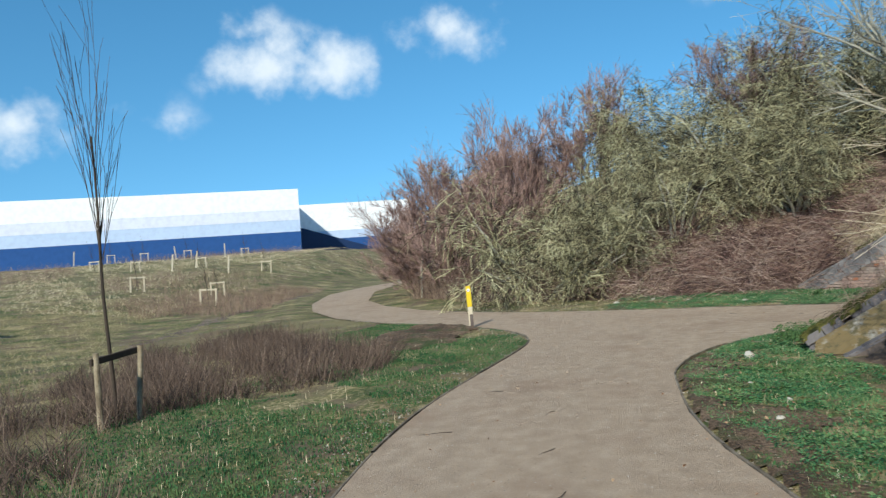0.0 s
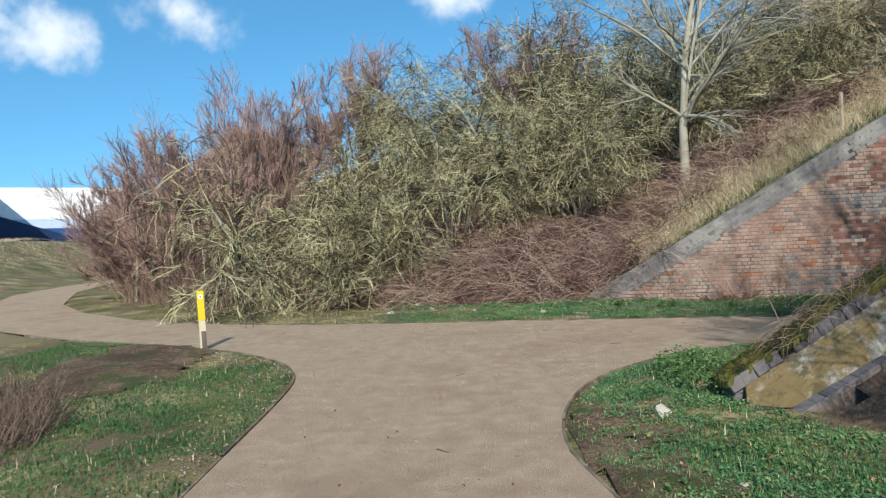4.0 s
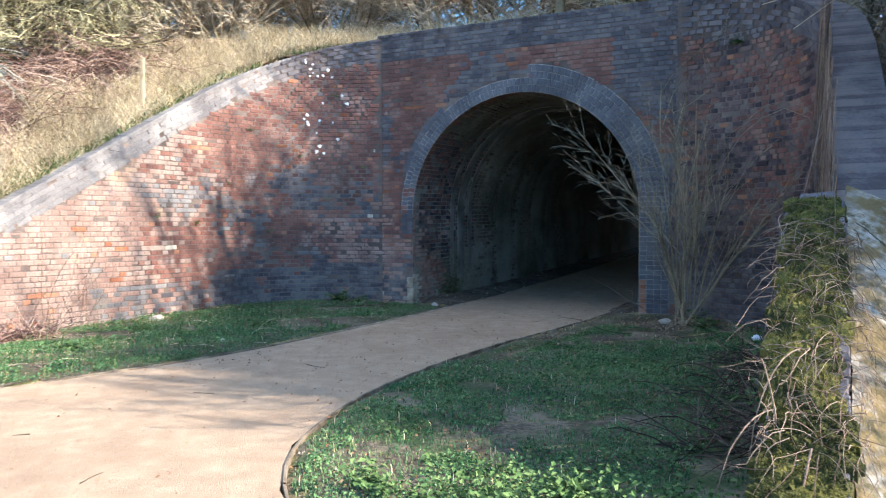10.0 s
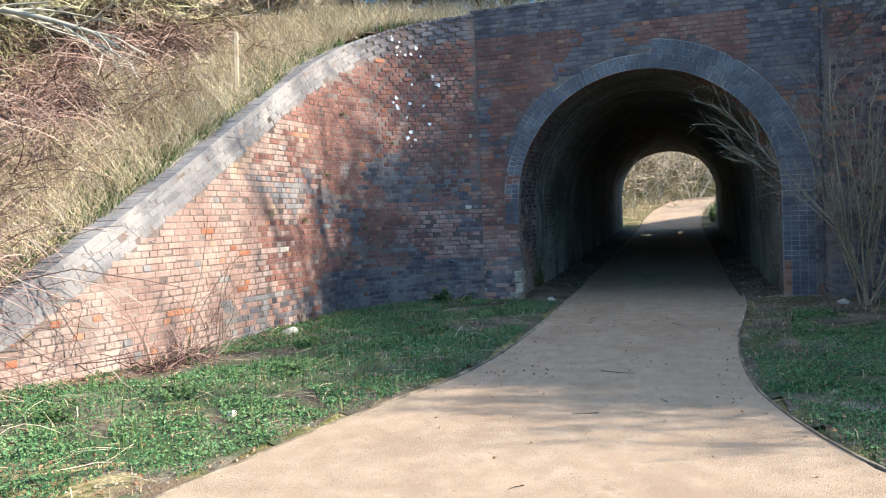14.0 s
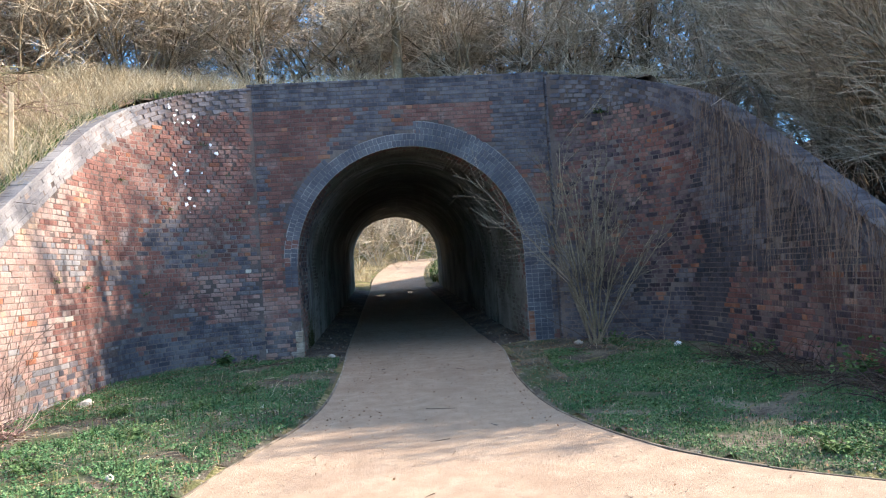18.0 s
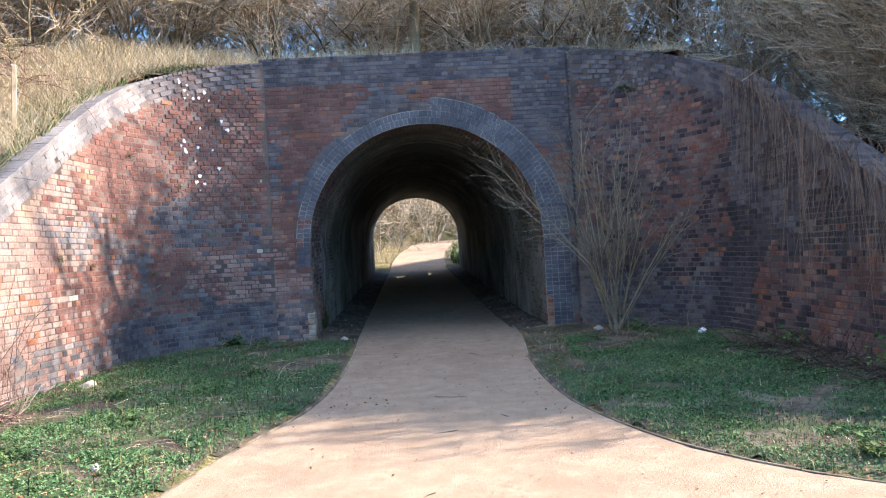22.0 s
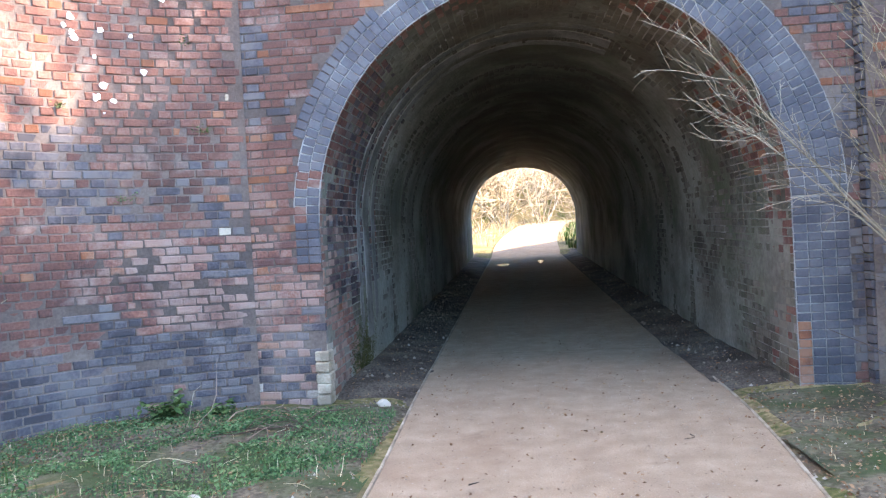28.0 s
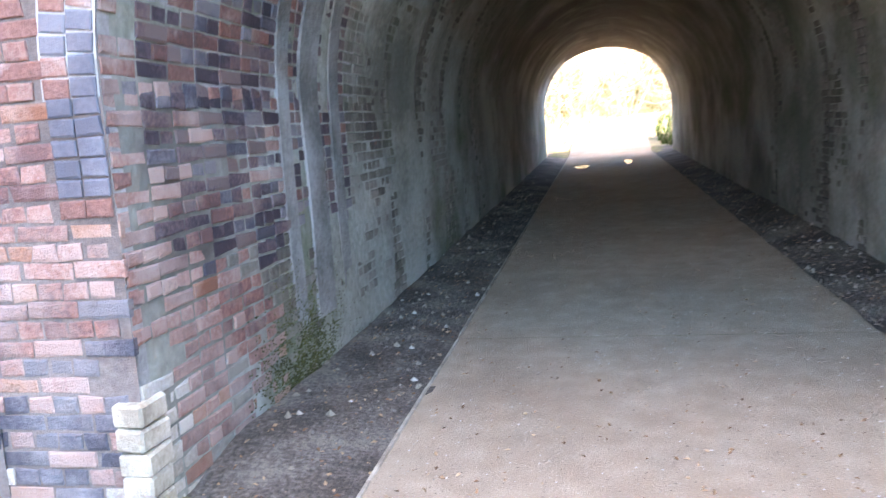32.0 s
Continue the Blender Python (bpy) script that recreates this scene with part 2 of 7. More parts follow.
# Red and blue brick lightened to hold the sun on the outer west wall.
M["red_pale"] = material("sun_pale_red_brick", [(0.225, 0.14, 0.118), (0.30, 0.20, 0.168), (0.38, 0.28, 0.24)], 0.9, (1.3, 45.0), 0.6, 150.0, island=0.14, fine=0.45, stain=(((0.45, 0.385, 0.335), 1.6, 0.5, 0.75), ((0.40, 0.31, 0.17), 0.9, 0.58, 0.7), SOOT))
M["blue_pale"] = material("sun_pale_blue_brick", [(0.13, 0.125, 0.132), (0.195, 0.188, 0.19), (0.27, 0.26, 0.255)], 0.8, (1.3, 40.0), 0.5, 120.0, island=0.14, stain=(((0.38, 0.36, 0.335), 1.6, 0.54, 0.77), ((0.16, 0.15, 0.12), 3.0, 0.6, 0.7)))
PURPLE_COLOURS = [(0.05, 0.038, 0.045), (0.085, 0.06, 0.068), (0.13, 0.085, 0.085), (0.17, 0.12, 0.11)]
M["purple"] = material("purple_brick", PURPLE_COLOURS, 0.75, (3.0, 40.0), 0.5, 120.0, island=0.4)
# Blue brick darkened to hold the shade of shrubs overhanging the east wall.
M["sooted"] = material("shade_blackened_brick", [(0.035, 0.034, 0.04), (0.058, 0.055, 0.064), (0.09, 0.082, 0.09)], 0.75, (1.2, 40.0), 0.5, 120.0, island=0.2)
M["orange"] = material("orange_brick", ORANGE_COLOURS, 0.9, (4.0, 45.0), 0.6, 150.0, island=0.4, stain=(WHITE_BLOOM,))
M["blue"] = material("blue_brick", BLUE_COLOURS, 0.62, (3.0, 40.0), 0.35, 120.0, island=0.3, stain=(((0.26, 0.245, 0.24), 2.4, 0.57, 0.82), ((0.13, 0.075, 0.06), 1.7, 0.58, 0.7)))
M["ring"] = material("slate_blue_ring_brick", [(0.076, 0.08, 0.098), (0.108, 0.112, 0.132), (0.15, 0.153, 0.17)], 0.55, (2.0, 40.0), 0.35, 120.0, island=0.22)
M["pale"] = material("pale_brick", [(0.30, 0.25, 0.19), (0.46, 0.40, 0.31), (0.58, 0.52, 0.43)], 0.92, (4.0, 50.0), 0.6, 120.0, island=0.3)
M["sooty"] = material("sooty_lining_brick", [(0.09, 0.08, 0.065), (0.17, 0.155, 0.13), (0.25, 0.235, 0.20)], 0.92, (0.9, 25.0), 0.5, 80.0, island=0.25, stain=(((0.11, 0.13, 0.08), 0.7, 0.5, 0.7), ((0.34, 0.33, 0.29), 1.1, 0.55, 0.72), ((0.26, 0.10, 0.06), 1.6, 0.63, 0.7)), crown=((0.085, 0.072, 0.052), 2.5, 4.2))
M["wood"] = material("weathered_timber", [(0.17, 0.13, 0.085), (0.30, 0.24, 0.16), (0.42, 0.35, 0.25)], 0.9, (6.0, 60.0), 0.6, 90.0, obj_random=0.2)
M["edging"] = material("edging_board", [(0.24, 0.195, 0.145), (0.37, 0.31, 0.24), (0.52, 0.45, 0.36)], 0.9, (4.0, 50.0), 0.6, 90.0)


def plain(name, c, rough=0.6, metal=0.0, even=0.93):
    return material(name, [tuple(even * v for v in c), c, tuple(min(1, 1.04 * v) for v in c)], rough, (1.5, 25.0), 0.0, 80.0, metal=metal)


M["yellow"] = plain("yellow_paint", (0.72, 0.52, 0.02), 0.5)
M["cream"] = plain("bare_post", (0.60, 0.52, 0.38), 0.8)
M["white_clad"] = plain("white_cladding", (0.86, 0.87, 0.89), 0.95)
M["pale_clad"] = plain("pale_blue_cladding", (0.50, 0.60, 0.78), 0.95)
M["blue_clad"] = plain("blue_cladding", (0.025, 0.085, 0.26), 0.9)
M["shade_clad"] = plain("shade_blue_cladding", (0.012, 0.03, 0.09), 0.4)
M["mortar_white"] = material("pale_lime_mortar", [(0.21, 0.20, 0.19), (0.31, 0.298, 0.28), (0.43, 0.415, 0.395)], 0.95, (2.0, 40.0), 0.6, 120.0)
M["concrete"] = material("rendered_concrete", [(0.17, 0.155, 0.13), (0.30, 0.28, 0.25), (0.46, 0.44, 0.40)], 0.9, (3.0, 30.0), 0.8, 60.0, stain=(((0.17, 0.125, 0.06), 2.6, 0.44, 0.52), ((0.10, 0.085, 0.045), 6.0, 0.54, 0.62)))
M["moss"] = material("moss", [(0.03, 0.035, 0.012), (0.07, 0.072, 0.018), (0.14, 0.128, 0.032)], 0.95, (5.0, 50.0), 1.0, 90.0, island=0.3)
M["wall_moss"] = material("damp_wall_moss", [(0.03, 0.036, 0.012), (0.055, 0.062, 0.02), (0.095, 0.10, 0.035)], 0.95, (5.0, 50.0), 1.0, 90.0, island=0.3)
M["stone"] = material("pale_stone", [(0.24, 0.205, 0.16), (0.36, 0.32, 0.265), (0.50, 0.46, 0.40)], 0.9, (6.0, 60.0), 0.6, 80.0, island=0.4, obj_random=0.3)


def bark(name, cols, island=0.6):
    return material(name, cols, 0.9, (1.2, 30.0), 0.3, 60.0, island=island, spread=(0.25, 0.75))


M["lichen_twig"] = bark("lichened_twigs", [(0.022, 0.018, 0.013), (0.09, 0.077, 0.047), (0.29, 0.265, 0.148), (0.58, 0.55, 0.335)])
M["red_twig"] = bark("reddish_twigs", [(0.10, 0.06, 0.055), (0.25, 0.155, 0.135), (0.44, 0.30, 0.25)])
M["brown_twig"] = bark("brown_twigs", [(0.08, 0.06, 0.04), (0.22, 0.17, 0.105), (0.43, 0.36, 0.24)])
M["bramble"] = bark("bramble_canes", [(0.065, 0.038, 0.034), (0.165, 0.095, 0.08), (0.29, 0.185, 0.155), (0.46, 0.35, 0.285)])
M["ash_bark"] = bark("pale_ash_bark", [(0.20, 0.19, 0.15), (0.34, 0.32, 0.26), (0.48, 0.46, 0.38)], 0.3)
M["dark_twig"] = bark("shaded_wood_twigs", [(0.05, 0.04, 0.028), (0.11, 0.09, 0.06), (0.19, 0.155, 0.105)])
M["pale_twig"] = bark("pale_dry_twigs", [(0.19, 0.15, 0.105), (0.42, 0.345, 0.245), (0.64, 0.55, 0.42)])
M["dead_grass"] = bark("dead_grass_stalks", [(0.33, 0.26, 0.16), (0.55, 0.455, 0.295), (0.72, 0.63, 0.445)])
M["dead_stalk"] = bark("dead_weed_stalks", [(0.09, 0.06, 0.047), (0.19, 0.13, 0.10), (0.33, 0.245, 0.185)])
M["weed_stalk"] = bark("dark_weed_stalks", [(0.042, 0.029, 0.024), (0.088, 0.06, 0.048), (0.18, 0.13, 0.10)])
M["grass"] = bark("green_blades", [(0.024, 0.066, 0.018), (0.047, 0.11, 0.027), (0.08, 0.15, 0.04), (0.17, 0.17, 0.075)])
M["bright_leaf"] = bark("bright_leaves", [(0.045, 0.115, 0.045), (0.09, 0.19, 0.075), (0.15, 0.26, 0.115)])
M["field_blade"] = bark("field_blades", [(0.12, 0.115, 0.045), (0.22, 0.195, 0.09), (0.34, 0.28, 0.155), (0.50, 0.42, 0.26)])
M["tongue_blade"] = bark("mown_blades", [(0.018, 0.066, 0.024), (0.036, 0.11, 0.038), (0.062, 0.15, 0.052), (0.12, 0.16, 0.065)])
M["earth"] = material("red_brown_earth", [(0.065, 0.042, 0.026), (0.125, 0.08, 0.05), (0.20, 0.135, 0.088)], 0.95, (1.5, 25.0), 1.0, 50.0, fine=0.9, bump_dist=0.03, stain=(((0.06, 0.075, 0.025), 2.5, 0.5, 0.62),))
M["verge_blade"] = bark("verge_blades", [(0.028, 0.095, 0.042), (0.055, 0.16, 0.066), (0.095, 0.225, 0.09), (0.18, 0.25, 0.11)])
M["leaf"] = bark("weed_leaves", [(0.038, 0.085, 0.028), (0.072, 0.143, 0.044), (0.135, 0.21, 0.078)])
M["dead_leaf"] = bark("fallen_leaves", [(0.12, 0.06, 0.03), (0.24, 0.13, 0.07), (0.38, 0.25, 0.15)])
M["sapling"] = bark("dark_sapling_bark", [(0.03, 0.024, 0.02), (0.06, 0.045, 0.035), (0.10, 0.075, 0.055)])


# ---- mesh helpers ----
def mesh_of(name, verts, faces, mat, smooth=False):
    """A mesh from numpy arrays: verts (n, 3), faces (m, k)."""
    me = bpy.data.meshes.new(name)
    verts, faces = np.asarray(verts, np.float32), np.asarray(faces, np.int32)
    k = faces.shape[1]
    me.vertices.add(len(verts))
    me.vertices.foreach_set("co", verts.ravel())
    me.loops.add(faces.size)
    me.loops.foreach_set("vertex_index", faces.ravel())
    me.polygons.add(len(faces))
    me.polygons.foreach_set("loop_start", np.arange(0, faces.size, k, dtype=np.int32))
    me.polygons.foreach_set("loop_total", np.full(len(faces), k, np.int32))
    me.polygons.foreach_set("use_smooth", np.full(len(faces), smooth, bool))
    me.update(calc_edges=True)
    me.materials.append(mat)
    return me


def under(ob, parent):
    if parent is not None:
        ob.parent = parent
    return ob


def piece(name, verts, faces, mat, parent=None, label="", smooth=False, kind=""):
    return tagged(under(new(name, mesh_of(name, verts, faces, mat, smooth)), parent), label, kind=kind)


def part(name, bm, mat, parent=None, label=""):
    me = bpy.data.meshes.new(name)
    bm.to_mesh(me)
    bm.free()
    me.materials.append(mat)
    return tagged(under(new(name, me), parent), label)


def box_bm(sx, sy, sz, bevel=0.006, m=None, bm=None):
    bm = bm or bmesh.new()
    r = bmesh.ops.create_cube(bm, size=1.0)
    mm = (m or Matrix()) @ Matrix.Diagonal((sx, sy, sz, 1))
    bmesh.ops.transform(bm, matrix=mm, verts=r["verts"])
    if bevel:
        edges = {e for v in r["verts"] for e in v.link_edges}
        bmesh.ops.bevel(bm, geom=list(edges), offset=bevel, segments=1, affect="EDGES")
    return bm


def thing(name, label, category, group="", at=(0, 0, 0), kind=""):
    ob = new(name)
    ob.location = at
    ob.empty_display_size = 0.2
    return tagged(ob, label, category, group, kind)


def unit(a):
    return a / np.maximum(np.linalg.norm(a, axis=-1, keepdims=True), 1e-9)


def tubes(P, R, k=3):
    """Tapered tubes along polylines P (N, n, 3) with radii R (N, n): verts, quads."""
    N, n, _ = P.shape
    d = unit(P[:, -1] - P[:, 0])
    ref = np.where(np.abs(d[:, 2:3]) < 0.8, np.array([[0, 0, 1.0]]), np.array([[1.0, 0, 0]]))
    e1 = unit(np.cross(d, ref))
    e2 = np.cross(d, e1)
    a = np.arange(k) * 2 * np.pi / k
    ring = np.cos(a)[None, :, None] * e1[:, None] + np.sin(a)[None, :, None] * e2[:, None]
    V = P[:, :, None] + R[:, :, None, None] * ring[:, None]
    base = (np.arange(N) * n * k)[:, None, None] + (np.arange(n - 1) * k)[None, :, None]
    i, j = np.arange(k), (np.arange(k) + 1) % k
    F = np.stack([base + i, base + j, base + k + j, base + k + i], -1)
    return V.reshape(-1, 3), F.reshape(-1, 4)


def join(parts_):
    vs, fs, o = [], [], 0
    for v, f in parts_:
        vs.append(v)
        fs.append(f + o)
        o += len(v)
    return np.concatenate(vs), np.concatenate(fs)


def shoots(rng, start, direction, length, r0, n, droop=0.0, wig=0.15, r1=0.3):
    """Curving polylines from start points."""
    N = len(start)
    P = np.zeros((N, n, 3))
    P[:, 0] = start
    d = unit(direction)
    for i in range(1, n):
        d = unit(d + wig * rng.normal(size=(N, 3)) + np.array([0, 0, -1.0]) * np.reshape(droop, (-1, 1)))
        P[:, i] = P[:, i - 1] + d * (np.reshape(length, (-1, 1)) / (n - 1))
    R = np.reshape(r0, (-1, 1)) * np.linspace(1, r1, n)[None]
    return P, R * np.ones((N, 1))


def fork(rng, P, R, m, n, lenf, spread, droop=0.0, wig=0.15, tmin=0.25, rf=0.6, up=0.0, r1=0.35):
    """m children on each polyline."""
    N, k, _ = P.shape
    idx = np.repeat(np.arange(N), m)
    t = rng.uniform(tmin, 0.98, N * m) * (k - 1)
    i = np.minimum(t.astype(int), k - 2)
    fr = (t - i)[:, None]
    pos = P[idx, i] * (1 - fr) + P[idx, i + 1] * fr
    rad = R[idx, i] * (1 - fr[:, 0]) + R[idx, i + 1] * fr[:, 0]
    tan = unit(P[idx, i + 1] - P[idx, i])
    ln = np.linalg.norm(P[:, -1] - P[:, 0], axis=1)[idx] * lenf * rng.uniform(0.6, 1.3, N * m)
    d = unit(tan + spread * rng.normal(size=(N * m, 3)) + np.array([0, 0, up]))
    return shoots(rng, pos, d, ln, rad * rf, n, droop, wig, r1)


# ---- plan ----
def to_line(x, y, pts):
    """Signed distance from points to a polyline, positive on its left."""
    x, y = np.asarray(x, float), np.asarray(y, float)
    best, sign = np.full(x.shape, 1e9), np.ones(x.shape)
    for (ax, ay), (bx, by) in zip(pts[:-1], pts[1:]):
        dx, dy = bx - ax, by - ay
        t = np.clip(((x - ax) * dx + (y - ay) * dy) / (dx * dx + dy * dy), 0, 1)
        d = np.hypot(x - ax - t * dx, y - ay - t * dy)
        s = np.where(dx * (y - ay) - dy * (x - ax) >= 0, 1.0, -1.0)
        near = d < best - 1e-9
        best, sign = np.where(near, d, best), np.where(near, s, sign)
    return best * sign


TOE_W = [(-60, -40), (-35, -30.5), (-20, -25.2), (-12.5, -21.3), (-8.6, -17.6), (-6.3, -14.4), (-5.4, -11.5), (-5.3, -8.9), (-4.0, -8.9), (-4.0, 40)]
TOE_E = [(4.0, 40), (4.0, -9.2), (5.4, -9.1), (9, -7.2), (16, -5.6), (60, -5)]


def top_of_wall(y):
    """Height of the wing walls and parapet by distance from the face."""
    z = 0.29 + 0.577 * (np.asarray(y, float) + 8.46)
    return 5.0 - np.log1p(np.exp(np.clip(6.0 * (5.0 - z), -40, 40))) / 6.0


def soft_cap(z):
    return np.where(z < 4.0, z, 4.0 + 0.95 * (1 - np.exp(-np.maximum(z - 4.0, 0) / 0.9)))


def wobble(x, y, s, seed=0.0):
    return (np.sin(x * s * 1.13 + seed) * np.cos(y * s * 0.91 - seed * 1.7) + 0.6 * np.sin(x * s * 2.3 - y * s * 1.9 + seed * 2.1) + 0.35 * np.sin(x * s * 4.9 + y * s * 5.3 + seed)) / 1.95


def bank_height(x, y):
    dw, de = to_line(x, y, TOE_W), to_line(x, y, TOE_E)
    z = np.where(x < 0, dw, de) * 0.6 - 0.12
    far = 0.6 * (32.8 - y)
    z = np.where((np.abs(x) < 4.6) & (y > -1.5), 6.0, z)
    return soft_cap(np.minimum(z, far)) + 0.05 * wobble(x, y, 1.7)


def floor_rise(y):
    return 0.030 * np.clip(y - 2.7, 0, 21.6) + 0.085 * np.clip(y - 24.3, 0, 16) + 0.04 * np.clip(y - 40.3, 0, 20)


LEFT_EDGE = [(30, -5.2), (22, -8.0), (16.5, -10.6), (13.5, -11.7), (10.5, -12.5), (9.0, -12.83), (7.4, -13.04), (5.5, -13.1), (4.0, -13.15), (3.0, -13.22), (2.45, -13.33), (1.9, -13.52), (1.45, -13.75), (0.75, -14.25), (0.2, -14.78), (-0.3, -15.35), (-0.95, -16.3),
             (-1.5, -17.2), (-2.3, -18.55), (-4.3, -20.9), (-8.0, -23.9), (-12.6, -26.7), (-21.0, -30.75), (-29.0, -33.0), (-40, -34.8)]
INNER_EDGE = [(-40, -32.4), (-31.5, -31.4), (-21.4, -28.2), (-13.05, -24.3), (-9.0, -21.6), (-6.0, -18.9), (-4.9, -17.6), (-4.2, -16.6), (-3.35, -15.0), (-2.9, -13.5), (-2.62, -12.2), (-2.4, -11.0), (-2.28, -10.3), (-2.02, -9.1), (-1.78, -7.8), (-1.5, -6.9),
              (-1.32, -6.2), (-1.2, -5.0), (-1.18, -2.6), (-1.22, -1.2), (-1.27, 0.5), (-1.3, 2.7)]
RIGHT_EDGE = [(1.54, 2.7), (1.58, 0.8), (1.54, -0.6), (1.37, -2.3), (1.22, -3.5), (1.13, -5.3), (1.16, -6.5), (1.32, -7.4), (1.6, -8.35), (2.08, -9.08), (2.7, -9.62), (3.1, -9.95), (3.7, -10.25), (4.5, -10.53), (5.3, -10.68), (5.97, -10.71), (6.6, -10.62), (8.0, -10.42), (9.2, -10.1),
              (10.2, -9.7), (13.5, -8.7), (16.5, -7.6), (22, -5.2), (30, -2.4)]
PATH_POLY = LEFT_EDGE + INNER_EDGE + RIGHT_EDGE


def inside(x, y, poly):
    res = np.zeros(np.shape(x), bool)
    for (ax, ay), (bx, by) in zip(poly, poly[1:] + poly[:1]):
        c = (ay > y) != (by > y)
        res ^= c & (x < (bx - ax) * (y - ay) / ((by - ay) or 1e-12) + ax)
    return res


def path_gap(x, y):
    """Distance from the path's edge, 0 on it."""
    d = np.minimum(np.minimum(np.abs(to_line(x, y, LEFT_EDGE)), np.abs(to_line(x, y, INNER_EDGE))), np.abs(to_line(x, y, RIGHT_EDGE)))
    on = inside(x, y, PATH_POLY) | ((np.abs(x - 0.12) < 1.43) & (y > 2) & (y < 30))
    return np.where(on, 0.0, d)


def ground_height(x, y):
    x, y = np.asarray(x, float), np.asarray(y, float)
    g = path_gap(x, y)
    away = np.clip(g / 0.8, 0, 1)
    z = -0.05 * (1 - np.clip(g / 0.06, 0, 1)) + away * 0.035 * (1 + wobble(x, y, 3.1)) + 0.05 * np.clip(g / 3, 0, 1) * wobble(x, y, 0.6, 2.0)
    south = np.clip(to_line(x, y, [(60, 4), (16.5, -10.6), (2.4, -13.4), (-4.3, -20.9), (-21, -30.75), (-45, -36.5), (-120, -52)]), 0, 500)
    z = z - 0.12 * np.exp(-((south - 5) / 3.0) ** 2) * np.clip(g / 2, 0, 1)
    r = np.minimum(np.hypot(x - 12, y + 11), 76)
    z = z + 0.070 * np.log1p(np.exp(np.clip((r - 27) * 0.3, -40, 40))) / 0.3 * np.clip((south - 1.5) / 9, 0, 1)
    z = np.where((np.abs(x) < 2.4) & (y > 0.3) & (y < 25), z - 0.12, z)
    return z + floor_rise(y) * np.clip((20 - np.abs(x)) / 10, 0, 1)


def sheet(xs, ys, height, keep=None):
    X, Y = np.meshgrid(xs, ys)
    Z = height(X, Y)
    V = np.stack([X, Y, Z], -1).reshape(-1, 3)
    n, m = len(ys), len(xs)
    i = (np.arange(n - 1)[:, None] * m + np.arange(m - 1)[None]).ravel()
    F = np.stack([i, i + 1, i + m + 1, i + m], -1)
    if keep is not None:
        c = V[F].mean(1)
        F = F[keep(c[:, 0], c[:, 1], c[:, 2])]
        used, inv = np.unique(F, return_inverse=True)
        V, F = V[used], inv.reshape(F.shape)
    return V, F


def outward(a, b, first, limit=1500.0, grow=1.35):
    """Grid lines: even between a and b, then widening to the limit on both sides."""
    core = np.arange(a, b + first / 2, first)
    steps = []
    s, d = first * 1.5, 0.0
    while d < limit:
        d += s
        s *= grow
        steps.append(d)
    steps = np.array(steps)
    return np.concatenate([(core[0] - steps)[::-1], core, core[-1] + steps])


piece("ground", *sheet(outward(-16, 18, 0.22), outward(-30, 3, 0.22), ground_height), M["ground"], smooth=True, kind="structure")
tagged(bpy.data.objects["ground"], "rough winter turf, bare earth and litter beside the path", "ground")

# the wing walls' plan at their base, from the face outward
WING_W = [(-2.668, -0.075), (-3.3, -0.33), (-3.75, -0.65), (-4.2, -1.1), (-4.48, -1.7), (-4.62, -2.4), (-4.69, -3.2), (-4.76, -4.1), (-4.85, -5.2), (-5.0, -6.4), (-5.25, -7.5), (-5.62, -8.7)]
WING_E = [(2.72, -0.20), (3.3, -0.38), (3.75, -0.65), (4.2, -1.1), (4.48, -1.7), (4.6, -2.4), (4.66, -3.2), (4.7, -4.1), (4.74, -5.2), (4.78, -6.4), (4.82, -7.5), (4.88, -9.0)]
BATTER, FACE_Y, LENGTH = 0.05, -0.06, 23.7
HALF, SPRING, CX = 2.07, 1.68, 0.05
RISE = 0.0225  # of the vault along the tunnel


class Curve:
    """A smoothed plan curve by arc length."""

    def __init__(self, pts):
        p = np.array(pts, float)
        for _ in range(3):
            q = np.repeat(p, 2, 0)[1:-1]
            q[0::2], q[1::2] = 0.75 * p[:-1] + 0.25 * p[1:], 0.25 * p[:-1] + 0.75 * p[1:]
            p = np.concatenate([p[:1], q, p[-1:]])
        self.p = p
        self.s = np.concatenate([[0], np.cumsum(np.hypot(*np.diff(p, axis=0).T))])
        self.length = self.s[-1]

    def at(self, s):
        return np.stack([np.interp(s, self.s, self.p[:, 0]), np.interp(s, self.s, self.p[:, 1])], -1)

    def tangent(self, s):
        return unit(self.at(np.asarray(s) + 0.05) - self.at(np.asarray(s) - 0.05))


CURVE_W, CURVE_E = Curve(WING_W), Curve(WING_E)
YARD = [tuple(q) for q in CURVE_W.p[::-6]] + [tuple(q) for q in CURVE_E.p[::6]]
YARD_BACK = [(x + (-0.3 if x < 0 else 0.3), y) for x, y in YARD]


def bank_keep(x, y, z):
    yard = inside(x, y, YARD_BACK) | ((y < -8.5) & (np.abs(x) < 5.6)) | ((np.abs(x) < 3.0) & (y < 0.25))
    yard = yard | ((np.abs(to_line(x, y, YARD)) < 0.42) & (y > -2.4) & (y < 0.5))
    mouth = (np.abs(x) < 3.0) & (y > LENGTH - 0.1)
    return ~yard & ~mouth & (z > -0.35)


